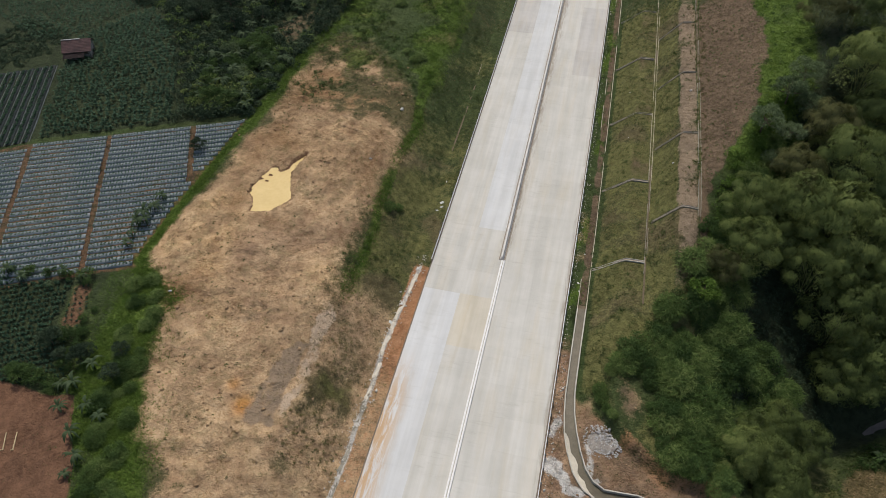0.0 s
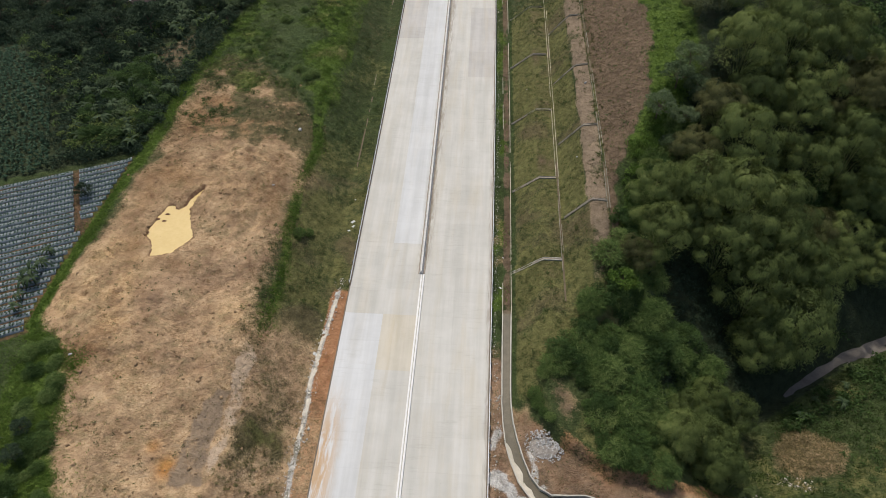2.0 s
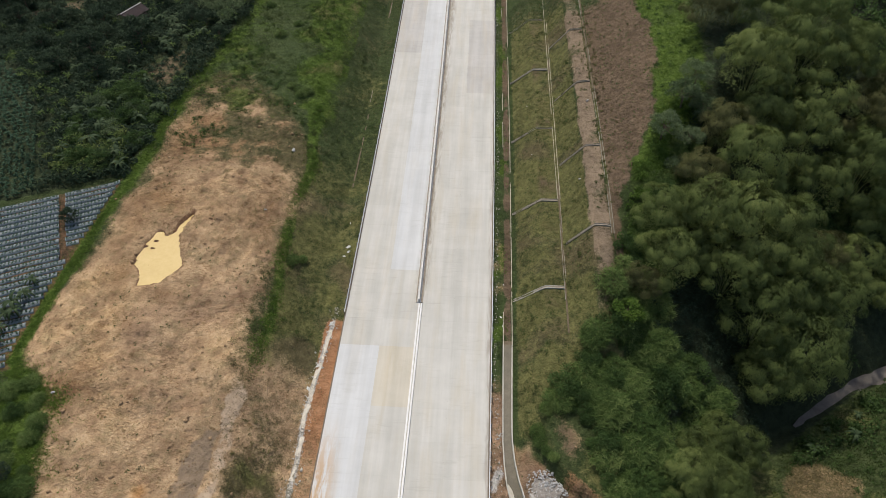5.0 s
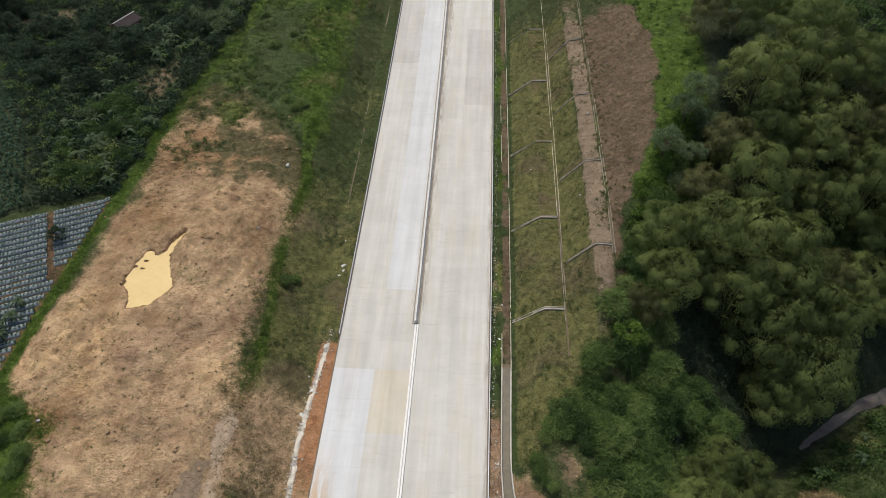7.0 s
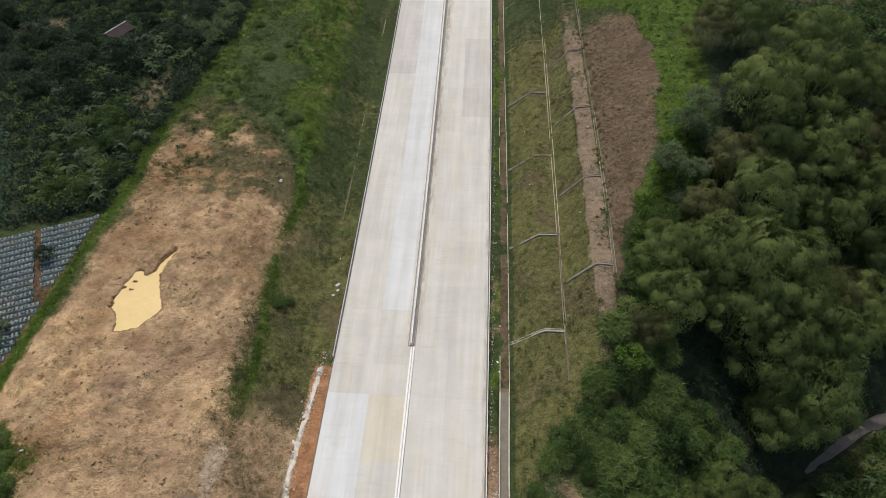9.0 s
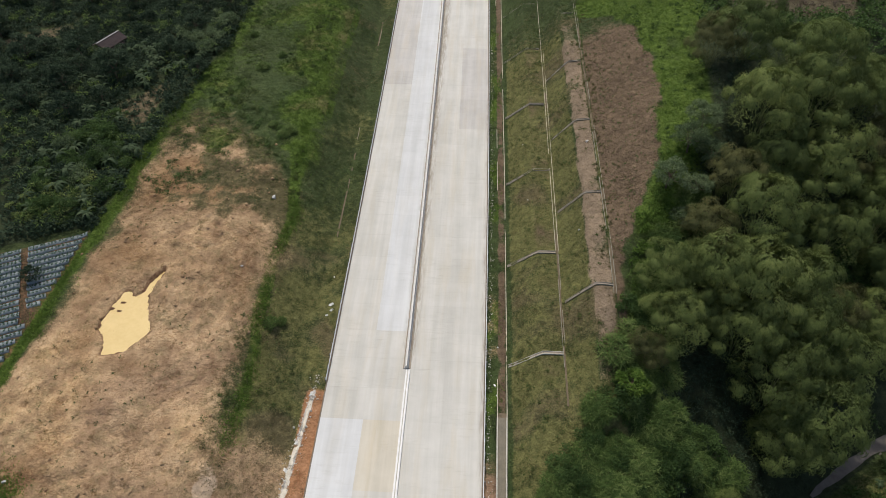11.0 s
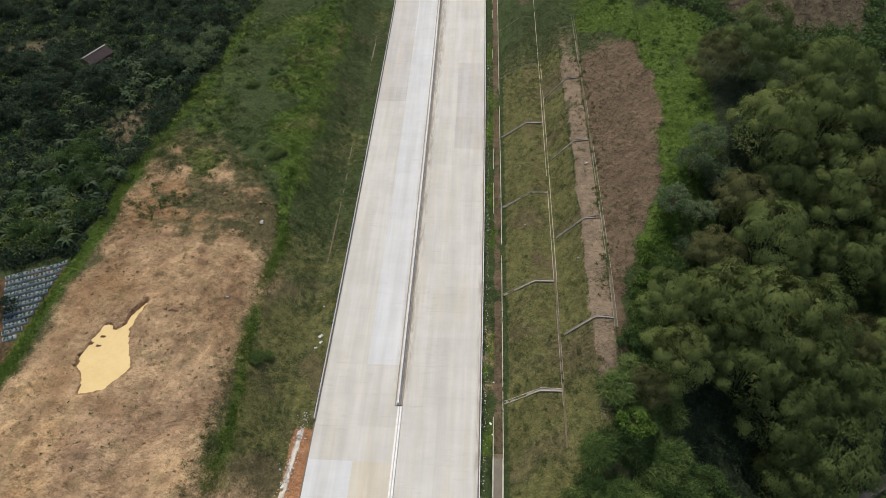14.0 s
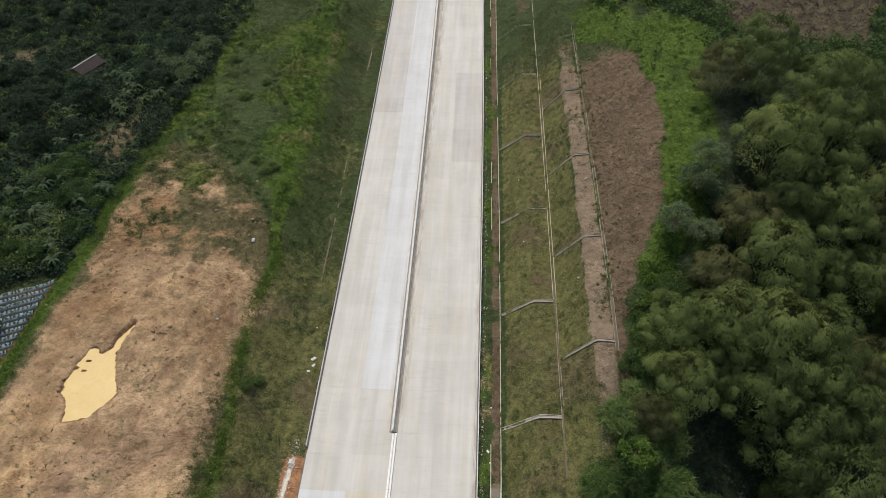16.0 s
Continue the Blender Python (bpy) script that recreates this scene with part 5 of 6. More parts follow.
LOW = [(33, 55), (36, 50.5), (42, 50.5), (46, 54), (50.5, 60), (51, 64.5), (45, 65.5), (38, 60)]
scatter([BAMBOO[3], BAMBOO[1]], spots_in(LOW, 5.0, r, 0.33, clear_of), r, 0.55, 0.82, first={BAMBOO[3].name, BAMBOO[1].name})

# bushes along the wood's edge and on the gully's sides
BUSH = [plant("bush", "leafy dark green wild bush on the hillside", "bush", bush_meshes(200 + k, t, s, M_BUSH), ("clump_base", "crown"), "wild bushes")
        for k, (t, s) in enumerate(((2.2, 1.5), (3.0, 2.0), (1.6, 1.2), (2.6, 2.2)))]
CANE = []
for k in range(3):
    rr = np.random.default_rng(250 + k)
    n = 1150
    a, q = rr.uniform(0, math.tau, n), np.sqrt(rr.uniform(0, 1, n)) * 1.9
    base = np.stack([np.cos(a) * q, np.sin(a) * q, rr.uniform(0.2, 2.1, n) * (1.15 - 0.65 * q / 1.9)], -1)
    a2 = a + rr.normal(size=n) * 1.7
    vv, ff = blades(base, np.stack([np.cos(a2), np.sin(a2), rr.uniform(-0.2, 0.9, n)], -1), rr.uniform(0.4, 1.05, n), rr.uniform(0.06, 0.11, n), rr.normal(size=(n, 3)) * 0.5 + (0, 0, 1), 0.35)
    bm = bmesh.new()
    for j in range(7):
        tube(bm, [(0, 0, -0.2), (0.25 * math.cos(j), 0.25 * math.sin(j), 0.9), (0.7 * math.cos(j), 0.7 * math.sin(j), 1.7)], 0.03, 0.012, 3)
    base_me = bpy.data.meshes.new("clump_base")
    bm.to_mesh(base_me)
    bm.free()
    base_me.materials.append(M_CULM)
    CANE.append(plant("cane_grass_clump", "tall wild cane grass with long arching leaves", "cane grass", [base_me, mesh_of("foliage", vv, ff, M_CANE)], ("clump_base", "foliage"), "cane grass on the bank"))
EDGE = [(17.2, 57.5), (18.4, 54.6), (21.2, 53.2), (24.5, 49.5), (29, 47.5), (34, 46), (36, 52), (34, 60), (36, 72), (38, 86), (43, 98), (46, 108), (42, 108), (37, 99), (33.5, 92), (30.5, 85), (26.5, 75), (21, 64)]
bare_patch = lambda x, y: (np.hypot((x - 21.6 + 0.3 * (y - 56.4)) / 3.3, (y - 55.4) / 5.0) > 1) & (np.hypot(x - 16.2, y - 54.0) > 1.9) & (red_bank(x, y) > 1.0)
edge_spots = spots_in(EDGE, 2.4, r, 0.48, bare_patch)
HOLLOW = [(30, 66), (36, 75), (42, 74), (46, 70), (44, 65), (40.5, 62), (33, 60)]
hollow = spots_in(HOLLOW, 2.3, r, 0.45, lambda x, y: np.hypot(x - 37.2, y - 64.7) > 2.3)
scatter(BUSH, hollow[::2], r, 0.9, 1.5)
scatter(CANE, hollow[1::2], r, 0.9, 1.5)
scatter(BUSH, edge_spots[::3], r, 0.5, 1.3, first={b.name for b in BUSH})
scatter(CANE, edge_spots[1::3], r, 0.6, 1.4, first={b.name for b in CANE})
scatter(BUSH, [(69, 111), (72, 108), (67, 100), (73, 104), (70, 105.5), (74.5, 111.5), (68, 103)], r, 1.2, 1.8, first={b.name for b in BUSH})
scatter(CANE, edge_spots[2::3], r, 0.7, 1.35, first={b.name for b in CANE})
scatter(CANE, [(18.0, 56.4), (18.7, 54.8), (17.7, 57.6), (19.4, 53.9), (23.9, 59.0), (24.4, 56.0), (20.4, 61.0), (22.2, 61.2), (18.8, 60.4)], r, 0.35, 0.62, first={b.name for b in CANE})
GULLY_SIDE = [(37, 48.5), (46, 52.5), (56, 62), (63, 65), (80, 72), (110, 90), (125, 108), (100, 98), (84, 90), (70, 84), (60, 76), (48, 62), (38, 52)]
thicket("canyon_undergrowth", "dark undergrowth in the gap of the bamboo wood", spots_in([(33, 66), (36, 88), (42, 92), (50, 88), (56, 78), (57, 68), (51, 60), (44, 60), (37, 60)], 2.2, r, 0.45, lambda x, y: seg_dist(x, y, GULLY)[0] > 2.4), 71, M_TREE, (0.5, 1.1), (0.2, 1.2), 3, 44, 0.36, 0.15)
thicket("wood_undergrowth", "shady undergrowth beneath the bamboo", spots_in([(40, 97), (45, 114), (50, 126), (50, 138), (56, 142), (70, 137), (80, 132), (88, 122), (84, 100), (70, 92), (60, 82), (52, 88)], 2.9, r, 0.45), 72, M_TREE, (0.6, 1.3), (0.2, 1.4), 3, 36, 0.42, 0.18)
thicket("gully_scrub", "scrub on the sides of the gully", spots_in(GULLY_SIDE, 3.4, r, 0.45, lambda x, y: seg_dist(x, y, GULLY)[0] > 2.6), 81, M_BUSH)
thicket("gully_weeds", "weeds and seedlings on the far side of the gully", spots_in([(59, 50), (75, 57), (100, 76), (100, 88), (84, 82), (68, 71), (60, 66)], 1.9, r, 0.45, lambda x, y: inside(x, y, STRAW) < -0.8), 97, M_BUSH, (0.25, 0.8), (0.0, 0.3), 1, 40, 0.36, 0.14)
# added clumps; their dark brown stands in for cloud shade on the field
thicket("fallow_weeds", "bark-brown leaf clumps added to darken the cloud-shaded hillside field", spots_in([(55, 172), (57, 156), (70, 151), (81, 153), (91, 170), (74, 186)], 1.25, r, 0.45), 98, M_BARK, (0.25, 0.65), (0.0, 0.25), 1, 24, 0.5, 0.14)
thicket("hill_scrub", "dark scrub on the far hillside", spots_in([(98, 112), (130, 150), (130, 215), (40, 215), (32, 176), (52, 158), (52, 147), (62, 143), (80, 138), (98, 134)], 3.0, r, 0.45, lambda x, y: inside(x, y, [(55, 172), (57, 156), (70, 151), (81, 153), (91, 170), (74, 186)]) < 0.5), 82, M_BUSH, (0.8, 1.8), per=34, leaf=0.6, width=0.4)

# the groves beyond the dug plateau
TREES = [plant("broadleaf_tree", "dark broadleaf tree with an uneven crown in the grove", "tree", tree_meshes(300 + k, t, s, M_TREE), ("trunk", "crown"), "trees of the grove")
         for k, (t, s) in enumerate(((6.5, 2.6), (5.0, 2.2), (8.0, 3.0)))]
M_GREYLEAF = leafy("grey_green_leaf", (0.056, 0.084, 0.040), (0.108, 0.150, 0.072), (0.190, 0.236, 0.125), 0.5, own=0.35)
EDGE_TREES = [plant("edge_tree", "grey-green small-leaved tree at the edge of the bamboo", "tree", tree_meshes(330 + k, t, q, M_GREYLEAF, 0.34, 0.18, 210), ("trunk", "crown"), "trees at the wood's edge") for k, (t, q) in enumerate(((6.5, 2.8), (5.2, 2.3)))]
scatter(EDGE_TREES, [(42.2, 112.2), (46.0, 111.5), (43.0, 105.8), (38.2, 105.5), (40.6, 100.8), (45.0, 116.5)], r, 0.75, 1.05)
lime = plant("lime_tree", "round yellow-green broadleaf tree among dark bushes", "tree", tree_meshes(340, 5.0, 1.9, M_LUSH, 0.42, 0.3, 150), ("trunk", "crown"))
lime.matrix_basis = pose(30.2, 74.2, height(30.2, 74.2) - 0.2)
BANANAS = []
for k, t in enumerate((3.2, 2.6, 3.8)):
    stem, leaves = banana_meshes(400 + k, t)
    BANANAS.append(plant("banana_plant", "banana plant with long arching ragged leaves", "banana plant", [stem, *leaves], ["stem"] + ["leaf"] * 9, "banana plants"))
GROVE = [(-52.5, 112), (-54.0, 100.9), (-66, 95.5), (-74, 112), (-84, 128), (-96, 140), (-120, 150), (-130, 215), (-43, 215), (-44.6, 180), (-45.8, 156), (-48.2, 142), (-50.4, 132), (-51.8, 122)]
house_clear = lambda x, y: (np.hypot(x + 77.4, y - 165.6) > 4.6) & (inside(x, y, [(-64, 134), (-59, 141), (-54.3, 145), (-53.4, 136), (-53.6, 128), (-58.5, 128)]) < 0) & (inside(x, y, [(-112, 170), (-104, 177), (-95, 182), (-92, 178), (-97, 171), (-104, 167)]) < 0)
thicket("bank_scrub", "thin scrub on bare soil in the grove", spots_in([(-64, 134), (-59, 141), (-54.3, 145), (-53.4, 136), (-53.6, 128), (-58.5, 128)], 1.4, r, 0.45), 91, M_TREE, (0.3, 0.6), (0.1, 0.4), 1, 40, 0.4, 0.2)
thicket("grove_undergrowth", "dense dark undergrowth of the grove", spots_in(GROVE, 2.5, r, 0.45, house_clear), 83, M_TREE)
scatter(BUSH, spots_in([(-52, 112), (-54, 102.5), (-66, 99), (-72, 112), (-66, 130), (-56, 140), (-53.5, 125)], 3.6, r, 0.45, house_clear), r, 0.7, 1.3, first={b.name for b in BUSH})
scatter(TREES, spots_in(GROVE, 9.5, r, 0.45, lambda x, y: house_clear(x, y) & (y > 128) & (x > -118)), r, 0.55, 1.0)
scatter(TREES, [(-59.2, 45.6), (-56.6, 43.6), (-46.2, 41.2), (-53.0, 43.6)], np.random.default_rng(71), 0.36, 0.5, first={b.name for b in TREES})
scatter(BANANAS, spots_in([(-53.5, 104), (-66, 100), (-72, 112), (-62, 140), (-54, 150), (-55, 120)], 4.6, r, 0.45, house_clear), r, 0.75, 1.15)
scatter(BANANAS, spots_in([(-49, 146), (-60, 142), (-72, 150), (-76, 160), (-64, 160), (-50, 156)], 3.6, r, 0.45, house_clear), r, 0.8, 1.2, first={b.name for b in BANANAS})
scatter(BANANAS, spots_in([(-62, 112), (-70, 110), (-80, 128), (-78, 150), (-68, 146), (-64, 130)], 5.2, r, 0.45, house_clear), r, 0.7, 1.1, first={b.name for b in BANANAS})
PALE = plant("pale_bush", "silvery grey-green leafy bush on the edge of the grove", "bush", bush_meshes(260, 3.2, 2.2, M_GREYLEAF, 0.42, 0.16, 150), ("clump_base", "crown"), "pale bushes")
scatter([PALE], [(-49.5, 152), (-48.5, 157), (-50.5, 160), (-47.8, 163), (-53, 157), (-56, 161), (-50, 168), (-57, 118), (-60, 112), (-66, 121), (-58, 105)], r, 0.7, 1.2)
scatter(BANANAS, [(72, 74), (75, 76.5), (69, 69), (79, 75), (66, 71), (84, 80), (62, 66.5)], r, 0.6, 0.95, first={b.name for b in BANANAS})
bank = [(bank_x(y) - 1.8 + r.uniform(-2.2, 1.4), y) for y in np.concatenate([r.uniform(99, 112, 5), r.uniform(118, 128, 5), r.uniform(140, 185, 6)])]
scatter(BANANAS, bank, r, 0.6, 1.0, first={b.name for b in BANANAS})

# bananas and bushes along the field's edge and the low plots
row = [(-57.9, 75.5), (-58.1, 73.0), (-58.6, 71.0), (-58.8, 69.0), (-58.5, 66.7), (-58.0, 64.3), (-57.6, 69.6), (-72.9, 55.0), (-70.0, 54.5), (-64.3, 57.0), (-61.2, 56.7), (-65.5, 54.4)]
scatter(BANANAS, row, r, 0.6, 0.95, first={b.name for b in BANANAS})
scatter(BANANAS, [(-51.1, 36.0), (-46.8, 36.6), (-44.5, 35.5), (-46.7, 32.5), (-44.2, 30.0), (-44.3, 27.7), (-51, 39.6), (-54, 39.8), (-50, 42.5)], r, 0.6, 0.9, first={b.name for b in BANANAS})
hedge = [(-62 + k * 1.7 + r.uniform(-0.7, 0.7), 39.6 + r.uniform(-0.4, 1.8)) for k in range(7)] + [(-56.5 + r.uniform(-1.5, 1.5), 43 + k * 1.8) for k in range(6)]
scatter(CANE, [(bank_x(y) + r.uniform(-2.0, 2.6), y) for y in np.arange(24, 59, 1.1)], r, 0.35, 0.8, first={b.name for b in CANE})
hedge += [(bank_x(y) + r.uniform(-1.8, 1.2), y) for y in np.arange(26, 58, 5.6)] + [(-73 + k * 3.1, 55.5 + 0.45 * k + r.uniform(-0.6, 0.6)) for k in range(5)]
scatter(BUSH, hedge, r, 0.45, 0.95, first={b.name for b in BUSH})
scatter(TREES[1:2], [(-52.8, 44.5), (-47.2, 45.2), (-58.2, 89.2)], r, 0.45, 0.62, first={t.name for t in TREES})
weeds = rr_weeds(r)
thicket("soil_weeds", "small dark weeds dotted over the dug soil", weeds[::2], 84, M_BUSH, (0.08, 0.26), (0.0, 0.08), 1, 16, 0.22, 0.08)
ys = r.uniform(84, 114, 130)
thicket("bright_scrub", "fresh green scrub along the edge of the bamboo", np.stack([np.interp(ys, [80, 96, 104, 114], [30.3, 33, 36, 40]) + r.uniform(0.3, 4.0, 130), ys], -1), 90, M_LUSH, (0.4, 0.9), (0.1, 0.6), 2, 40, 0.42, 0.18)
weeds = r.uniform((30.5, 92), (40, 158), (420, 2))
thicket("field_weeds", "dark weeds dotted over the brown tilled slope", weeds, 85, M_BUSH, (0.08, 0.22), (0.0, 0.08), 1, 14, 0.20, 0.08)
weeds = r.uniform((36, 100), (60, 172), (700, 2))
weeds = weeds[(covers(weeds[:, 0], weeds[:, 1])[0][:, 1] > 0.4)]
thicket("slope_scrub", "darker weeds among the bright grass", weeds[::2], 96, M_BUSH, (0.2, 0.5), (0.0, 0.15), 1, 30, 0.30, 0.12)
# shrubs that have come up on the plateau and the slopes
scatter(CANE, [(-28.0, 127.0), (-27.0, 125.2), (-29.5, 128), (-26.2, 126.4), (-36, 147), (-33, 152), (-41, 160), (-20.5, 83.5), (-19.2, 84.6)], r, 0.4, 0.8, first={b.name for b in CANE})
pts = r.uniform((-25, 62), (-15, 175), (520, 2))
thicket("slope_weeds", "clumps of weeds on the cut slope", pts[fbm(pts[:, 0], pts[:, 1], 7, 111, 3) > -0.15][::2], 86, M_TUFT, (0.2, 0.55), (0.0, 0.15), 1, 34, 0.42, 0.10)
pts = r.uniform((-50, 108), (-21, 195), (900, 2))
pts = pts[(fbm(pts[:, 0], pts[:, 1], 9, 113, 3) > -0.1) & (pts[:, 0] > bank_x(pts[:, 1]) + 0.5)]
thicket("plateau_weeds", "rank weeds and fern clumps on the grassy plateau", pts[::2], 87, M_TUFT, (0.25, 0.75), (0.0, 0.2), 1, 40, 0.5, 0.12)
thicket("plateau_scrub", "low dark scrub on the grassy plateau", pts[1::4], 88, M_BUSH, (0.3, 0.8), (0.0, 0.2), 1, 46, 0.4, 0.16)
pts = r.uniform((15.5, 62), (29, 175), (420, 2))
thicket("cut_weeds", "clumps of weeds on the benched cut", pts[fbm(pts[:, 0], pts[:, 1], 6, 115, 3) > 0.05], 89, M_TUFT, (0.15, 0.45), (0.0, 0.12), 1, 28, 0.36, 0.09)


pts = r.uniform((-22, 37), (-14.9, 61), (560, 2))
pts = pts[fbm(pts[:, 0], pts[:, 1], 6, 117, 3) + 0.5 * np.exp(-(((pts[:, 0] + 19) / 3) ** 2 + ((pts[:, 1] - 48) / 6) ** 2)) > 0.0]
thicket("slope_tufts", "sparse green tufts on the bare cut slope", pts[::2], 92, M_FADED, (0.10, 0.30), (0.0, 0.04), 1, 22, 0.26, 0.07)
ys = r.uniform(93, 168, 230)
thicket("berm_weeds", "weeds growing along the upper berm drain", np.stack([29.8 + r.normal(size=230) * 0.35, ys], -1), 93, M_FADED, (0.10, 0.28), (0.0, 0.08), 1, 26, 0.26, 0.08)
thicket("pale_scrub", "paler leafy scrub at the top of the mulched plots", spots_in([(-66, 98.2), (-55, 103.5), (-54, 111), (-63, 109), (-69, 103)], 2.3, r, 0.45), 94, M_BAMBOO, (0.4, 0.9), (0.8, 1.9), 2, 44, 0.5, 0.24)


thicket("grove_shoots", "paler shoots standing out of the grove", spots_in(GROVE, 4.2, r, 0.48, lambda x, y: house_clear(x, y) & (fbm(x, y, 12, 119, 3) > 0.0)), 99, M_CANE, (0.4, 1.0), (1.0, 2.2), 2, 30, 0.62, 0.18)


# ---- crops ----
def bed_mesh(length, seed, half=0.46, rise=0.24):
    """A raised bed under film, its surface slack and uneven."""
    rr = np.random.default_rng(seed)
    n = max(3, int(length / 0.9) + 1)
    u = np.linspace(0, length, n)
    prof = [(-half - 0.05, -0.25), (-half, 0.02), (-half * 0.72, rise * 0.9), (0, rise), (half * 0.72, rise * 0.9), (half, 0.02), (half + 0.05, -0.25)]
    v = np.array([[(x + rr.normal() * 0.02, a + rr.normal() * 0.02, h + rr.normal() * 0.015) for a, h in prof] for x in u]).reshape(-1, 3)
    k = len(prof)
    idx = np.arange(n * k).reshape(n, k)
    f = np.stack([idx[:-1, :-1], idx[1:, :-1], idx[1:, 1:], idx[:-1, 1:]], -1).reshape(-1, 4)
    return v, f


def crop_plants(pts, rr, leaf, width, tall, count):
    """Small leafy plants at points (n, 3), joined."""
    p = np.repeat(pts, count, axis=0)
    n = len(p)
    a = rr.uniform(0, math.tau, n)
    d = np.stack([np.cos(a), np.sin(a), rr.uniform(-0.1, 0.7, n)], -1)
    p = p + np.stack([np.zeros(n), np.zeros(n), rr.uniform(0.2, 1.0, n) * tall], -1) + rr.normal(size=(n, 3)) * (0.05, 0.05, 0)
    return blades(p, d, rr.uniform(0.7, 1.3, n) * leaf, rr.uniform(0.7, 1.3, n) * width, rr.normal(size=(n, 3)) * 0.3 + (0, 0, 1), 0.15)


def build_mulch_field():
    rr = np.random.default_rng(21)
    for b, (u0, u1) in enumerate(((-34.0, -14.45), (-13.55, -0.36), (0.36, 14.85), (15.6, 40.0))):
        field = thing("mulched_field", "vegetable plot of raised beds under silver plastic film", "field", group="mulched vegetable plots", kind="structure")
        pts = []
        v = -33.8
        while v < (-1.0 if b == 0 else 0.1):
            uu = np.arange(u0, u1 + (0.85 if b == 2 and v < -16 else 0), 0.25)
            x, y = field_xy(uu, np.full_like(uu, v))
            ok = x < bank_x(y) - 0.4
            if ok.sum() > 8:
                ua, ub = uu[ok][0] + rr.uniform(-0.1, 0.1), uu[ok][-1] + rr.uniform(-0.1, 0.1)
                vv, ff = bed_mesh(ub - ua, int(1000 + 10 * v + b))
                x0, y0 = field_xy(ua + vv[:, 0], v + vv[:, 1])
                z = land(x0, y0, False) + vv[:, 2]
                part("mulch_bed", mesh_of("mulch_bed", np.stack([x0, y0, z], -1), ff, M_PLASTIC), None, field, smooth=True)
                pu = np.arange(ua + 0.3, ub - 0.1, 0.55)
                for off in (-0.18, 0.18):
                    px, py = field_xy(pu + rr.normal(size=len(pu)) * 0.06, v + off + rr.normal(size=len(pu)) * 0.04)
                    pts.append(np.stack([px, py, land(px, py, False) + 0.2], -1))
            v += 1.24
        vv, ff = crop_plants(np.concatenate(pts), rr, 0.25, 0.15, 0.18, 7)
        part("seedlings", mesh_of("seedlings", vv, ff, M_CASSAVA), None, field, "rows of young vegetable plants", kind="stuff")


build_mulch_field()


def build_dark_plot():
    rr = np.random.default_rng(23)
    field = thing("dark_mulched_field", "vegetable plot of narrow beds under dark plastic film", "field", kind="structure")
    pts = []
    for u in np.arange(-44, -15.2, 1.5):
        vv, ff = bed_mesh(27.5, int(2000 + u * 3), 0.5, 0.2)
        x0, y0 = field_xy(u + vv[:, 1], 1.0 + vv[:, 0])
        part("mulch_bed", mesh_of("mulch_bed", np.stack([x0, y0, land(x0, y0, False) + vv[:, 2]], -1), ff, M_FILM_DARK), None, field, smooth=True)
        pv = np.arange(1.3, 28, 0.6)
        px, py = field_xy(u + rr.normal(size=len(pv)) * 0.1, pv)
        pts.append(np.stack([px, py, land(px, py, False) + 0.15], -1))
        vv, ff = bed_mesh(27.5, int(2500 + u * 3), 0.06, 0.05)
        x0, y0 = field_xy(u + 0.75 + vv[:, 1], 1.0 + vv[:, 0])
        part("film_edge", mesh_of("film_edge", np.stack([x0, y0, land(x0, y0, False) + vv[:, 2]], -1), ff, M_FILM_EDGE), None, field, "pale turned-up film edge")
    vv, ff = crop_plants(np.concatenate(pts), rr, 0.46, 0.28, 0.32, 13)
    part("seedlings", mesh_of("seedlings", vv, ff, M_CASSAVA), None, field, "rows of leafy vegetables", kind="stuff")


build_dark_plot()


def build_crop(name, label, poly, row_gap, plant_gap, leaf, width, tall, count, material, seed):
    """A field of leafy plants in rows along the field's u axis, past counting."""
    rr = np.random.default_rng(seed)
    c = [field_uv(np.array(p[0]), np.array(p[1])) for p in poly]
    us, vs = [float(q[0]) for q in c], [float(q[1]) for q in c]
    U, V = np.meshgrid(np.arange(min(us), max(us), plant_gap), np.arange(min(vs), max(vs), row_gap))
    U, V = U + rr.normal(size=U.shape) * plant_gap * 0.18, V + rr.normal(size=V.shape) * row_gap * 0.08
    x, y = field_xy(U.ravel(), V.ravel())
    ok = (inside(x, y, poly) > 0) & (rr.uniform(size=x.shape) < 0.94)
    x, y = x[ok], y[ok]
    vv, ff = crop_plants(np.stack([x, y, land(x, y)], -1), rr, leaf, width, tall, count)
    return tagged(new(name, mesh_of(name, vv, ff, material)), label, "crop", kind="stuff")


CASSAVA = [(-67.6, 95.4), (-89.4, 85.6), (-99.2, 107.4), (-104, 122), (-96, 139), (-84, 127), (-74, 111)]
build_crop("cassava_crop", "dense rows of waist-high dark green cassava", CASSAVA, 1.35, 0.95, 0.62, 0.28, 0.95, 18, M_CASSAVA, 31)
build_crop("far_crop", "dark green low crop on the far terrace", [(-98, 141), (-106, 122), (-113, 118), (-150, 140), (-140, 165), (-118, 150)], 1.4, 1.1, 0.6, 0.3, 0.9, 9, M_CASSAVA, 32)
build_crop("leaf_crop", "plot of dark leafy crop below the field", [(-75, 54), (-62.6, 56.0), (-61.2, 49.0), (-57.8, 46.5), (-54, 41), (-64, 38), (-90, 36)], 0.9, 0.6, 0.4, 0.22, 0.5, 11, M_CASSAVA, 33)

build_crop("young_crop", "sparse young crop on bare brown soil", [(-61.8, 55.4), (-59.2, 57.0), (-56.9, 49.6), (-58.5, 47.5), (-60.6, 49.2)], 1.0, 0.9, 0.3, 0.18, 0.3, 8, M_CASSAVA, 34)


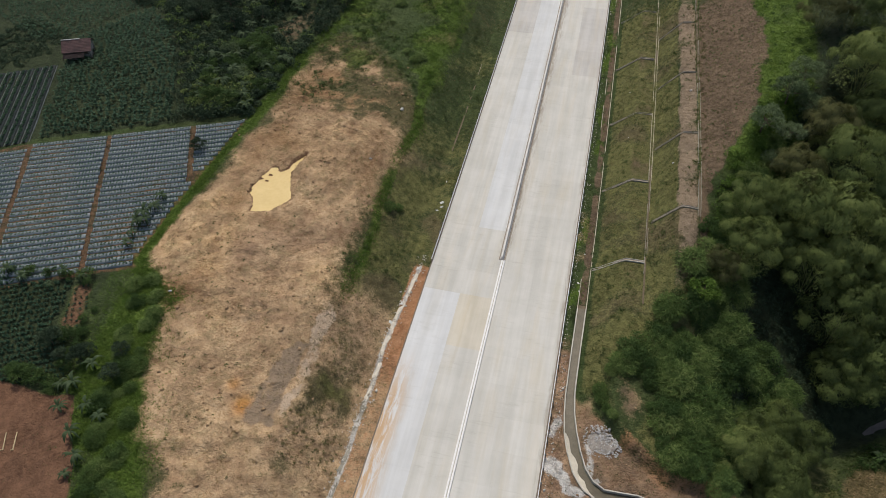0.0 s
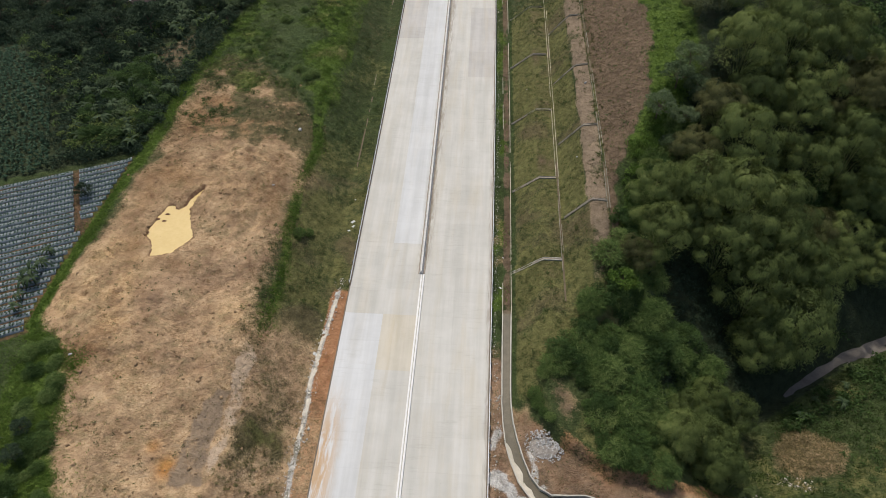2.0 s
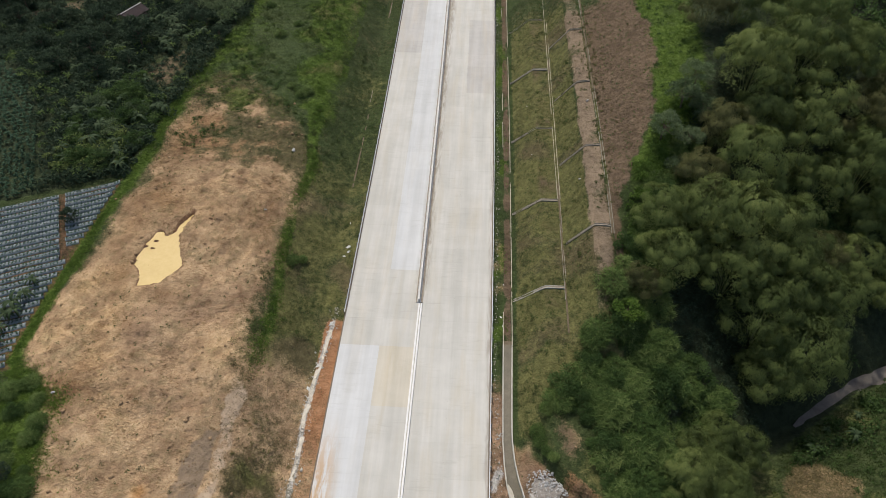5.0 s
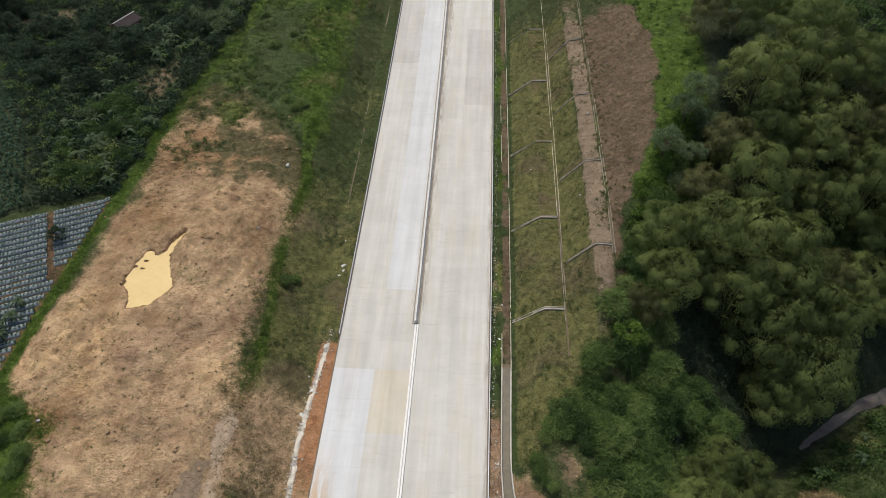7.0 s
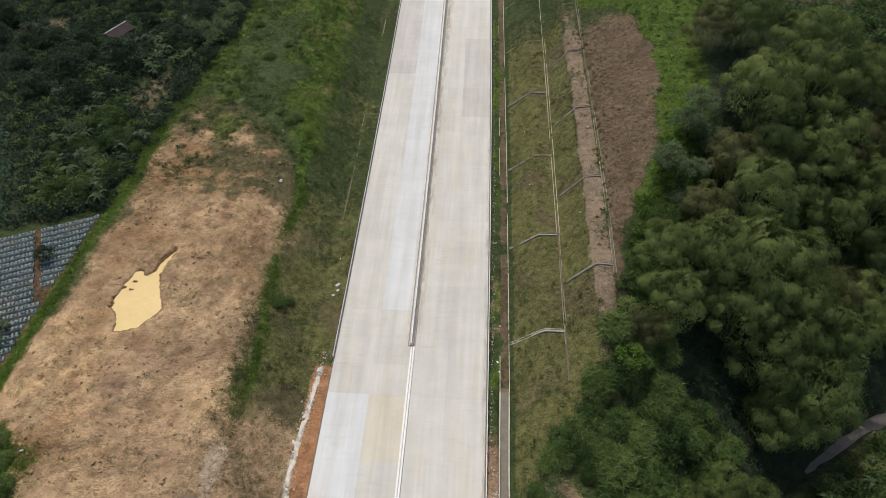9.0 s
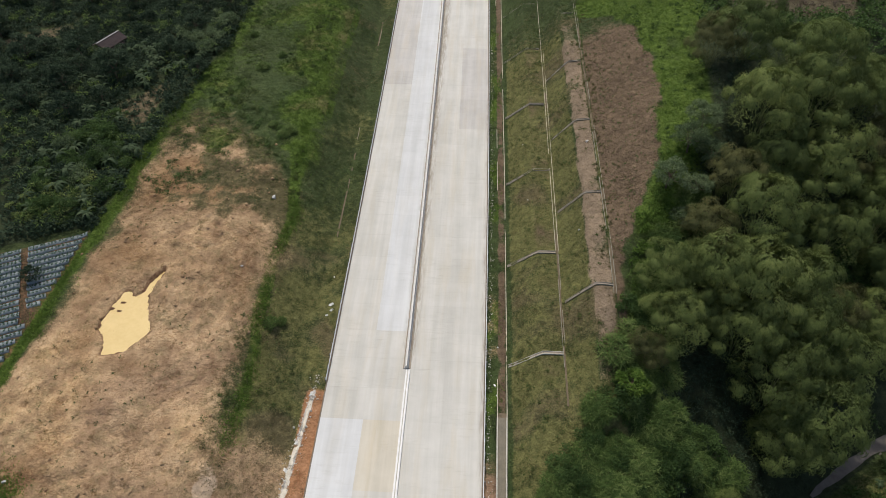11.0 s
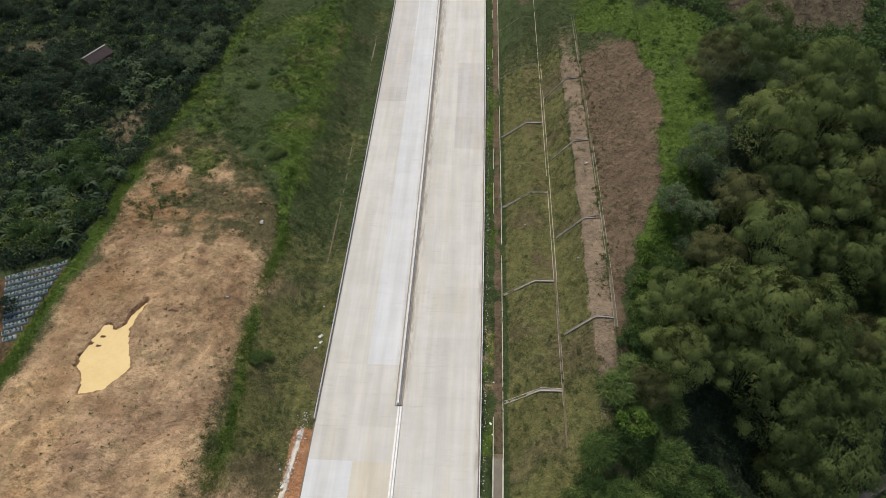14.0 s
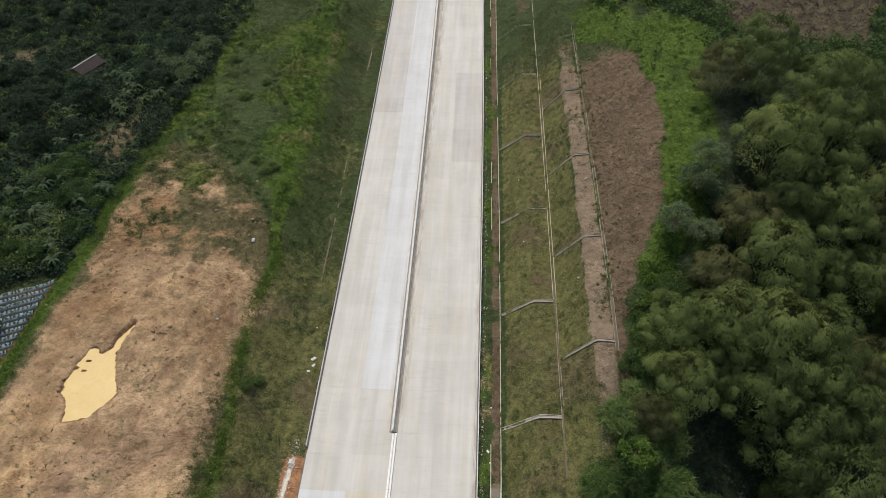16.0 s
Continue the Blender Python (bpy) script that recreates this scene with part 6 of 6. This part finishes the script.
thicket("terrace_scrub", "low rough scrub behind the farm house", spots_in([(-107, 118.5), (-108, 111.5), (-111.5, 106.5), (-126, 112), (-124, 130), (-106, 121)], 1.7, RNG, 0.45), 95, M_TREE, (0.3, 0.7), (0.0, 0.3), 2, 40, 0.42, 0.2)


# ---- grass, clods, stones ----
def tufts(name, label, material, count, region, weight, seed, tall=(0.25, 0.6), width=0.07, per=4, lean=0.55, spread=0.10):
    """Grass past counting: tufts of blades where the weight function lets them grow."""
    rr = np.random.default_rng(seed)
    x0, x1, y0, y1 = region
    x, y = rr.uniform(x0, x1, count), rr.uniform(y0, y1, count)
    ok = rr.uniform(size=count) < weight(x, y)
    x, y = x[ok], y[ok]
    p = np.repeat(np.stack([x, y, land(x, y) - 0.03], -1), per, axis=0)
    n = len(p)
    p[:, :2] += rr.normal(size=(n, 2)) * spread
    a = rr.uniform(0, math.tau, n)
    d = np.stack([np.cos(a) * lean, np.sin(a) * lean, rr.uniform(0.6, 1.2, n)], -1)
    vv, ff = blades(p, d, rr.uniform(*tall, n), width, rr.normal(size=(n, 3)), 0.25)
    return tagged(new(name, mesh_of(name, vv, ff, material)), label, "grass", kind="stuff")


def w_lush(x, y):
    a, b, c = covers(x, y)
    return np.clip(a[:, 1] - a[:, 2] * 0.3, 0, 1) * (np.abs(x - bend(y)) > 11.6)


def w_grass(x, y):
    a, b, c = covers(x, y)
    xr = x - bend(y)
    bare = np.maximum.reduce([a[:, 2], b[:, 0], b[:, 1], b[:, 2], c[:, 1], c[:, 0], berm_clay(x, y)])
    drains = (np.abs(x - np.interp(y, [72, 90, 120, 164, 226], [13.66, 13.62, 13.5, 13.05, 12.5])) < 0.75) | (np.abs(x - 22.2) < 0.5) | (np.abs(x - 29.4) < 0.45) | (np.abs(x + 14.5) < 0.5)
    return np.clip(1 - bare - 0.45 * a[:, 0], 0, 1) * (np.abs(xr) > 11.7) * (1 - drains * 0.75) * np.clip(0.55 + 0.6 * fbm(x, y, 3.5, 71, 3), 0.05, 1)


def w_dry(x, y):
    a, b, c = covers(x, y)
    return np.clip(a[:, 0] * np.where(x < -23, 0.35, 1) + 0.7 * b[:, 1] * (x > 0) * (np.abs(x - 27.8) > 1.9), 0, 1) * (np.abs(x - bend(y)) > 11.8)


def w_back(x, y):
    a, b, c = covers(x, y)
    return np.clip(1.0 - 1.3 * a[:, 2], 0, 1) * 0.6 * (inside(x, y, DIRT) > 0) * (c[:, 1] < 0.3) + 0.02


tufts("lush_grass", "thick bright green grass", M_LUSH, 90000, (-58, 56, 24, 185), w_lush, 51, (0.3, 0.75), 0.09, 4, 0.7, 0.18)
tufts("slope_grass", "rough green grass on slopes and verges", M_TUFT, 90000, (-54, 34, 30, 190), w_grass, 52, (0.25, 0.6), 0.08, 4, 0.7, 0.18)
tufts("dry_grass", "dry straw-coloured grass on the cut slopes", M_DRY, 60000, (-26, 42, 45, 180), w_dry, 53, (0.2, 0.45), 0.06, 4, 0.8, 0.15)
tufts("gully_grass", "rank green grass on the far side of the gully", M_TUFT, 26000, (40, 105, 42, 96), lambda x, y: (y - 60 < (x - 48) * 0.75) * (seg_dist(x, y, GULLY)[0] > 2.2) * (inside(x, y, STRAW) < 0.3) * np.clip(0.7 + 0.5 * fbm(x, y, 5, 73, 3), 0.1, 1), 56, (0.4, 0.9), 0.11, 4, 0.8, 0.25)
tufts("dead_grass", "flattened dead grass beside the gully", M_DRY, 3000, (54, 67, 54, 65), lambda x, y: step(-0.8, 0.8, inside(x, y, STRAW)), 58, (0.3, 0.6), 0.08, 4, 1.3, 0.25)
tufts("bank_grass", "tall rank grass on the bank of the dug plateau", M_LUSH, 70000, (-58, -34, 22, 134), lambda x, y: np.maximum(np.exp(-((x - bank_x(y) + np.where(y < 64, 0.8, -0.9)) / np.where(y < 64, 4.6, 1.5)) ** 2) * (1 - covers(x, y)[0][:, 2]), covers(x, y)[0][:, 1] * (y < 64)) * np.clip(0.6 + 0.7 * fbm(x, y, 4, 75, 3), 0.1, 1) * (covers(x, y)[2][:, 1] < 0.4) * (x > bank_x(y) - np.where(y < 62, 9, 0.6)), 59, (0.28, 0.6), 0.10, 4, 0.9, 0.2)
tufts("edge_grass", "grass creeping from the slope onto the dug soil", M_FADED, 16000, (-36, -19, 56, 116), lambda x, y: 0.6 * np.exp(-((x + 22.5) / 4.0) ** 2) * step(-0.1, 0.7, fbm(x, y, 5, 137, 3)) * (covers(x, y)[0][:, 2] > 0.3), 60, (0.2, 0.45), 0.08, 4, 0.8, 0.18)
SHOULDER = ([60, 67, 72, 80, 89, 95, 106, 112, 128], [-21.2, -21.7, -21.3, -21.8, -22.3, -21.9, -21.6, -22.4, -23.6])
tufts("shoulder_grass", "bright green grass along the shoulder of the cut slope", M_LUSH, 26000, (-26, -18, 60, 130), lambda x, y: np.exp(-((x - np.interp(y, *SHOULDER) + 0.7 * fbm(x, y, 5, 139, 3)) / 0.75) ** 2) * step(-0.35, 0.25, fbm(x, y, 6, 143, 3)) * step(61, 65, y), 57, (0.2, 0.42), 0.10, 4, 1.0, 0.16)
tufts("straw", "dead straw lying on the dug soil", M_DRY, 3200, (-54, -13, 25, 125), lambda x, y: covers(x, y)[0][:, 2] * (covers(x, y)[2][:, 1] < 0.3) * np.clip(0.5 + 0.7 * fbm(x, y, 6, 91, 3), 0.05, 1), 55, (0.2, 0.5), 0.07, 3, 1.6, 0.2)
tufts("sparse_grass", "sparse faded grass coming back on the dug soil", M_FADED, 56000, (-54, -13, 25, 132), w_back, 54, (0.2, 0.5), 0.07, 4, 0.8, 0.15)


def rocks(name, label, category, material, spots, sizes, seed, sink=0.3, flat=0.7, kind="stuff"):
    """Angular lumps past counting, each an uneven eight-sided stone, joined."""
    rr = np.random.default_rng(seed)
    base = np.array([(1, 0, 0), (0, 1, 0), (-1, 0, 0), (0, -1, 0), (0, 0, 1), (0, 0, -1)], float)
    tri = np.array([(0, 1, 4), (1, 2, 4), (2, 3, 4), (3, 0, 4), (1, 0, 5), (2, 1, 5), (3, 2, 5), (0, 3, 5)])
    spots = np.asarray(spots, float)
    n = len(spots)
    a = rr.uniform(0, math.tau, n)
    v = base[None] * rr.uniform(0.6, 1.25, (n, 6, 1)) + rr.normal(size=(n, 6, 3)) * 0.18
    x, y = v[..., 0] * np.cos(a)[:, None] - v[..., 1] * np.sin(a)[:, None], v[..., 0] * np.sin(a)[:, None] + v[..., 1] * np.cos(a)[:, None]
    s = np.asarray(sizes, float)[:, None]
    z = land(spots[:, 0], spots[:, 1])[:, None] if spots.shape[1] == 2 else spots[:, 2:3]
    verts = np.stack([spots[:, 0:1] + x * s, spots[:, 1:2] + y * s, z + (v[..., 2] * flat + flat - sink) * s], -1).reshape(-1, 3)
    faces = (tri[None] + 6 * np.arange(n)[:, None, None]).reshape(-1, 3)
    return tagged(new(name, mesh_of(name, verts, faces, material)), label, category, kind=kind)


rr = np.random.default_rng(61)
pts = rr.uniform((-54, 24), (-13, 130), (7500, 2))
ca, cb, cc = covers(pts[:, 0], pts[:, 1])
pts = pts[(rr.uniform(size=len(pts)) < ca[:, 2] * np.clip(0.35 + 0.6 * fbm(pts[:, 0], pts[:, 1], 5, 77, 3), 0, 1)) & (cc[:, 1] < 0.5)]
rocks("soil_clods", "clods of dug tan soil", "soil", M_CLOD, pts, np.clip(rr.lognormal(-2.2, 0.55, len(pts)), 0.05, 0.5), 62, 0.75, 0.8)
rocks("mortar_rubble", "broken mortar and stones along an unfinished drain", "rubble", M_LUMP, (lambda q: np.stack([np.interp(q, [24, 45, 52, 58, 62, 67, 74], [-14.0, -14.2, -13.8, -14.1, -13.95, -13.5, -12.9]) + rr.normal(size=1200) * 0.48, q], -1))(rr.uniform(24, 77.5, 1200)), np.clip(rr.lognormal(-2.7, 0.55, 1200), 0.03, 0.28), 63, 0.5, 0.7)
rocks("verge_stones", "stones and clods on the bare verge", "stones", M_LUMP, np.stack([rr.uniform(11.8, 13.0, 220), rr.uniform(30, 63, 220)], -1), np.clip(rr.lognormal(-2.5, 0.5, 220), 0.03, 0.3), 64, 0.6, 0.7)
ys = rr.uniform(64, 175, 620)
rocks("verge_gravel", "pale gravel and spilled concrete beside the guardrail", "gravel", M_LUMP, np.stack([11.7 + np.abs(rr.normal(size=620)) * 0.28 + bend(ys), ys], -1), np.clip(rr.lognormal(-2.9, 0.5, 620), 0.025, 0.16), 66, 0.6, 0.6)
pts = rr.uniform((14.8, 30), (32, 56), (1500, 2))
pts = pts[(covers(pts[:, 0], pts[:, 1])[1].max(-1) > 0.5) & (seg_dist(pts[:, 0], pts[:, 1], [(*q, 0) for q in DRAIN])[0] > 1.2)]
rocks("yard_clods", "clods and stones on bare brown ground", "soil", M_CLOD, pts, np.clip(rr.lognormal(-2.3, 0.5, len(pts)), 0.04, 0.4), 65, 0.6, 0.7)


# ---- small things ----
def chunk_mesh(seed):
    """A lump of broken concrete: a box with knocked-off corners."""
    rr = random.Random(seed)
    bm = bmesh.new()
    for k in range(14):
        d = Vector((rr.gauss(0, 1), rr.gauss(0, 1), rr.gauss(0, 0.8))).normalized()
        bm.verts.new((d.x * rr.uniform(0.7, 1.1), d.y * rr.uniform(0.6, 1.0), d.z * rr.uniform(0.45, 0.75)))
    bmesh.ops.convex_hull(bm, input=bm.verts)
    loose = [q for q in bm.verts if not q.link_faces]
    bmesh.ops.delete(bm, geom=loose, context="VERTS")
    me = bpy.data.meshes.new("chunk")
    bm.to_mesh(me)
    bm.free()
    me.materials.append(M_STONE)
    return me


def build_rubble():
    rr = random.Random(7)
    cx, cy = 18.5, 50.6
    heap = thing("rubble_heap", "heap of broken grey concrete lumps beside the drain", "rubble", (cx, cy, height(cx, cy)))
    kinds = [chunk_mesh(900 + k) for k in range(8)]
    base = height(cx, cy)
    for k in range(340):
        a, q = rr.uniform(0, math.tau), math.sqrt(rr.uniform(0, 1))
        edge = 1 + 0.28 * noise.noise(Vector((math.cos(a) * 1.6, math.sin(a) * 1.6, 4.2)))
        x, y = 2.7 * edge * q * math.cos(a), 2.5 * edge * q * math.sin(a)
        if float(red_bank(np.array([cx + x]), np.array([cy + y]))[0]) > 0.2:
            continue
        lump = max(0.0, min(1.0, 0.35 + 0.24 * x + 0.22 * y))
        top = 0.75 * (1 - q ** 1.8) * (0.25 + 0.75 * lump)
        s = rr.choice((0.07, 0.09, 0.11, 0.14)) + lump * rr.choice((0.02, 0.06, 0.10, 0.16, 0.24))
        z = height(cx + x, cy + y) - base + top * rr.uniform(0.5, 1.0) + 0.1 * s
        part("chunk", kinds[k % 8], None, heap, at=pose(x, y, z, rr.uniform(-40, 40), rr.uniform(-40, 40), rr.uniform(0, 360)) @ Matrix.Scale(s, 4))
    bm = bmesh.new()
    bmesh.ops.create_icosphere(bm, subdivisions=4, radius=1.0)
    for q in bm.verts:
        edge = 1 + 0.35 * noise.noise(Vector((q.co.x * 1.6, q.co.y * 1.6, 4.2)))
        q.co = (q.co.x * 2.0 * edge - 0.3, q.co.y * 1.8 * edge - 0.2, q.co.z * (0.34 + 0.10 * q.co.x + 0.09 * q.co.y) + 0.09 * noise.noise(q.co * 5.0) - 0.06)
    part("grit", bm, M_GRIT, heap, "grey grit between the lumps")


build_rubble()


def build_sack(x, y, s, seed):
    """A torn, crumpled woven sack."""
    rr = random.Random(seed)
    bm = bmesh.new()
    bmesh.ops.create_grid(bm, x_segments=7, y_segments=9, size=0.5)
    for q in bm.verts:
        q.co = (q.co.x * 0.9 + 0.1 * noise.noise(q.co * 4 + Vector((seed, 0, 0))), q.co.y * 1.5 + 0.25 * q.co.x, 0.16 + 0.30 * noise.noise(q.co * 4.5 + Vector((0, seed, 0))))
    bmesh.ops.solidify(bm, geom=bm.faces[:], thickness=0.02)
    me = bpy.data.meshes.new("sack")
    bm.to_mesh(me)
    bm.free()
    me.materials.append(M_SACK)
    ob = tagged(new("sack", me), "torn white woven sack lying in the grass", "sack", "litter beside the road")
    ob.matrix_basis = pose(x, y, height(x, y), rr.uniform(-10, 10), rr.uniform(-10, 10), rr.uniform(0, 360)) @ Matrix.Scale(s, 4)


for k, (x, y, s) in enumerate(((-12.9, 90.3, 1.0), (-12.7, 89.2, 0.7), (-13.3, 88.2, 0.6), (-13.1, 74.4, 0.9), (-13.0, 72.6, 0.6), (12.6, 77.0, 0.6), (12.9, 75.4, 0.4), (-13.4, 96.0, 0.4), (-13.8, 67.0, 0.8), (-14.4, 63.0, 0.9), (13.0, 83.5, 0.35), (17.5, 128, 0.35), (18.0, 112.5, 0.3))):
    build_sack(x, y, 0.5 * s, k + 3)

stone_me = chunk_mesh(990)
for x, y, s in ((-25.1, 108.6, 0.55), (-26.3, 92.2, 0.3), (-46.5, 57, 0.35), (25.4, 101.5, 0.3), (28.0, 121.5, 0.4)):
    tagged(new("boulder", stone_me), "pale loose boulder on bare soil", "boulder").matrix_basis = pose(x, y, height(x, y) + 0.2 * s, 0, 0, 40 * s * 10) @ Matrix.Scale(s, 4)


def build_house(name, label, x, y, rz, w, d, h, rise, roof, ridge, ridge_to=1.0):
    """A small gabled house: walls, door, window, two roof slopes with rows of tiles, a ridge cap."""
    ob = thing(name, label, "house", (x, y, height(x, y) - 0.1), rz=rz)
    bm = bmesh.new()
    for a in ((-w / 2, w / 2, -d / 2, -d / 2 + 0.15), (-w / 2, w / 2, d / 2 - 0.15, d / 2), (-w / 2, -w / 2 + 0.15, -d / 2 + 0.15, d / 2 - 0.15), (w / 2 - 0.15, w / 2, -d / 2 + 0.15, d / 2 - 0.15)):
        box(bm, *a, 0, h)
    for s in (-1, 1):
        g = [bm.verts.new((s * (w / 2 - 0.08), q * d / 2, h)) for q in (-1, 1)] + [bm.verts.new((s * (w / 2 - 0.08), 0, h + rise))]
        bm.faces.new(g)
    part("wall", bm, M_WALL, ob)
    def sheet(t0, t1, s, lift, thick):
        bm = bmesh.new()
        y0, y1 = s * (d / 2 + 0.6) * (1 - t0), s * (d / 2 + 0.6) * max(0, 1 - t1)
        z0, z1 = h - 0.35 + (rise + 0.35) * t0 + lift[0], h - 0.35 + (rise + 0.35) * min(1, t1) + lift[1]
        q = [bm.verts.new(c) for c in ((-w / 2 - 0.5, y0, z0), (w / 2 + 0.5, y0, z0), (w / 2 + 0.5, y1, z1), (-w / 2 - 0.5, y1, z1), (-w / 2 - 0.5, y0, z0 - thick), (w / 2 + 0.5, y0, z0 - thick), (w / 2 + 0.5, y1, z1 - thick), (-w / 2 - 0.5, y1, z1 - thick))]
        for f in ((0, 1, 2, 3), (4, 7, 6, 5), (0, 4, 5, 1), (1, 5, 6, 2), (2, 6, 7, 3), (3, 7, 4, 0)):
            bm.faces.new([q[i] for i in f])
        bmesh.ops.recalc_face_normals(bm, faces=bm.faces)
        return bm

    for s in (-1, 1):
        slope = part("roof_slope", sheet(0, 1, s, (0, 0), 0.06), M_BARK, ob)
        for k in range(9):
            part("roof_course", sheet(k / 9, (k + 1) / 9 + 0.02, s, (0.09, 0.05), 0.04), roof, slope)
    bm = bmesh.new()
    q = [bm.verts.new(c) for c in ((-w / 2 - 0.3, -d / 2 - 0.4, h - 0.45), (w * 0.3, -d / 2 - 0.4, h - 0.45), (w * 0.3, -d / 2 - 1.9, h - 0.85), (-w / 2 - 0.3, -d / 2 - 1.9, h - 0.95))]
    bm.faces.new(q)
    bmesh.ops.solidify(bm, geom=bm.faces[:], thickness=0.05)
    veranda = part("veranda_roof", bm, M_TIN, ob, "rusty lean-to sheet")
    for px in (-w / 2 - 0.2, w * 0.28):
        bm = bmesh.new()
        tube(bm, [(px, -d / 2 - 1.8, -0.1), (px, -d / 2 - 1.8, h - 0.9)], 0.05, 0.05, 6)
        part("veranda_post", bm, M_BARK, veranda)
    bm = bmesh.new()
    box(bm, -w / 2 - 0.55, (w / 2 + 0.55) * ridge_to, -0.13, 0.13, h + rise + 0.02, h + rise + 0.16, 0.05)
    part("ridge_cap", bm, ridge, ob)
    bm = bmesh.new()
    box(bm, -0.45, 0.45, -d / 2 - 0.05, -d / 2 - 0.004, 0.05, 2.0)
    part("door", bm, M_BARK, ob)
    bm = bmesh.new()
    box(bm, w / 4, w / 4 + 0.9, -d / 2 - 0.05, -d / 2 - 0.004, 1.0, 1.9)
    pane = part("window", bm, M_BARK, ob)
    bm = bmesh.new()
    for q in ((w / 4 - 0.08, w / 4, 0.92, 1.98), (w / 4 + 0.9, w / 4 + 0.98, 0.92, 1.98), (w / 4, w / 4 + 0.9, 0.92, 1.0), (w / 4, w / 4 + 0.9, 1.9, 1.98)):
        box(bm, q[0], q[1], -d / 2 - 0.07, -d / 2 - 0.004, q[2], q[3])
    part("window_frame", bm, M_RIDGE, pane)
    return ob


build_house("farm_house", "small farm house with a weathered dark red tiled roof", -98.6, 114.0, 24, 5.0, 4.0, 2.3, 1.3, M_TILE, M_RIDGE, 0.25)
build_house("field_hut", "low hut with a dark sheet roof and pale ridge cap", -78.2, 166.0, 67, 5.8, 3.6, 2.2, 0.8, M_TIN, M_RIDGE, 1.0)

for (x0, y0), (x1, y1) in (((-56.3, 30.0), (-57.3, 32.2)), ((-55.0, 30.3), (-56.0, 32.6))):
    bm = bmesh.new()
    at = [(x0 + (x1 - x0) * k / 4, y0 + (y1 - y0) * k / 4) for k in range(5)]
    tube(bm, [(x0 - 0.25, y0 - 0.05, height(x0, y0) + 0.05)] + [(x, y, height(x, y) + 0.07 + 0.02 * k) for k, (x, y) in enumerate(at)], 0.10, 0.07, 6)
    me = bpy.data.meshes.new("pole")
    bm.to_mesh(me)
    bm.free()
    me.materials.append(M_POLE)
    tagged(new("pole", me), "short dry bamboo pole lying on red soil", "pole", "poles in the red plot")
rr = np.random.default_rng(67)
rocks("gully_debris", "pale broken debris tipped beside the gully", "rubble", M_LUMP, np.stack([55.6 + rr.normal(size=110) * 1.7, 52.0 + rr.normal(size=110) * 0.9], -1), np.clip(rr.lognormal(-2.2, 0.5, 110), 0.05, 0.4), 68, 0.4, 0.7)
rocks("outlet_rocks", "grey rock below the drain's outlet", "rocks", M_GRIT, np.stack([47.2 + rr.normal(size=40) * 1.0, 46.6 + rr.normal(size=40) * 0.7], -1), np.clip(rr.lognormal(-1.3, 0.4, 40), 0.15, 0.55), 69, 0.7, 0.7)


lay_slabs()
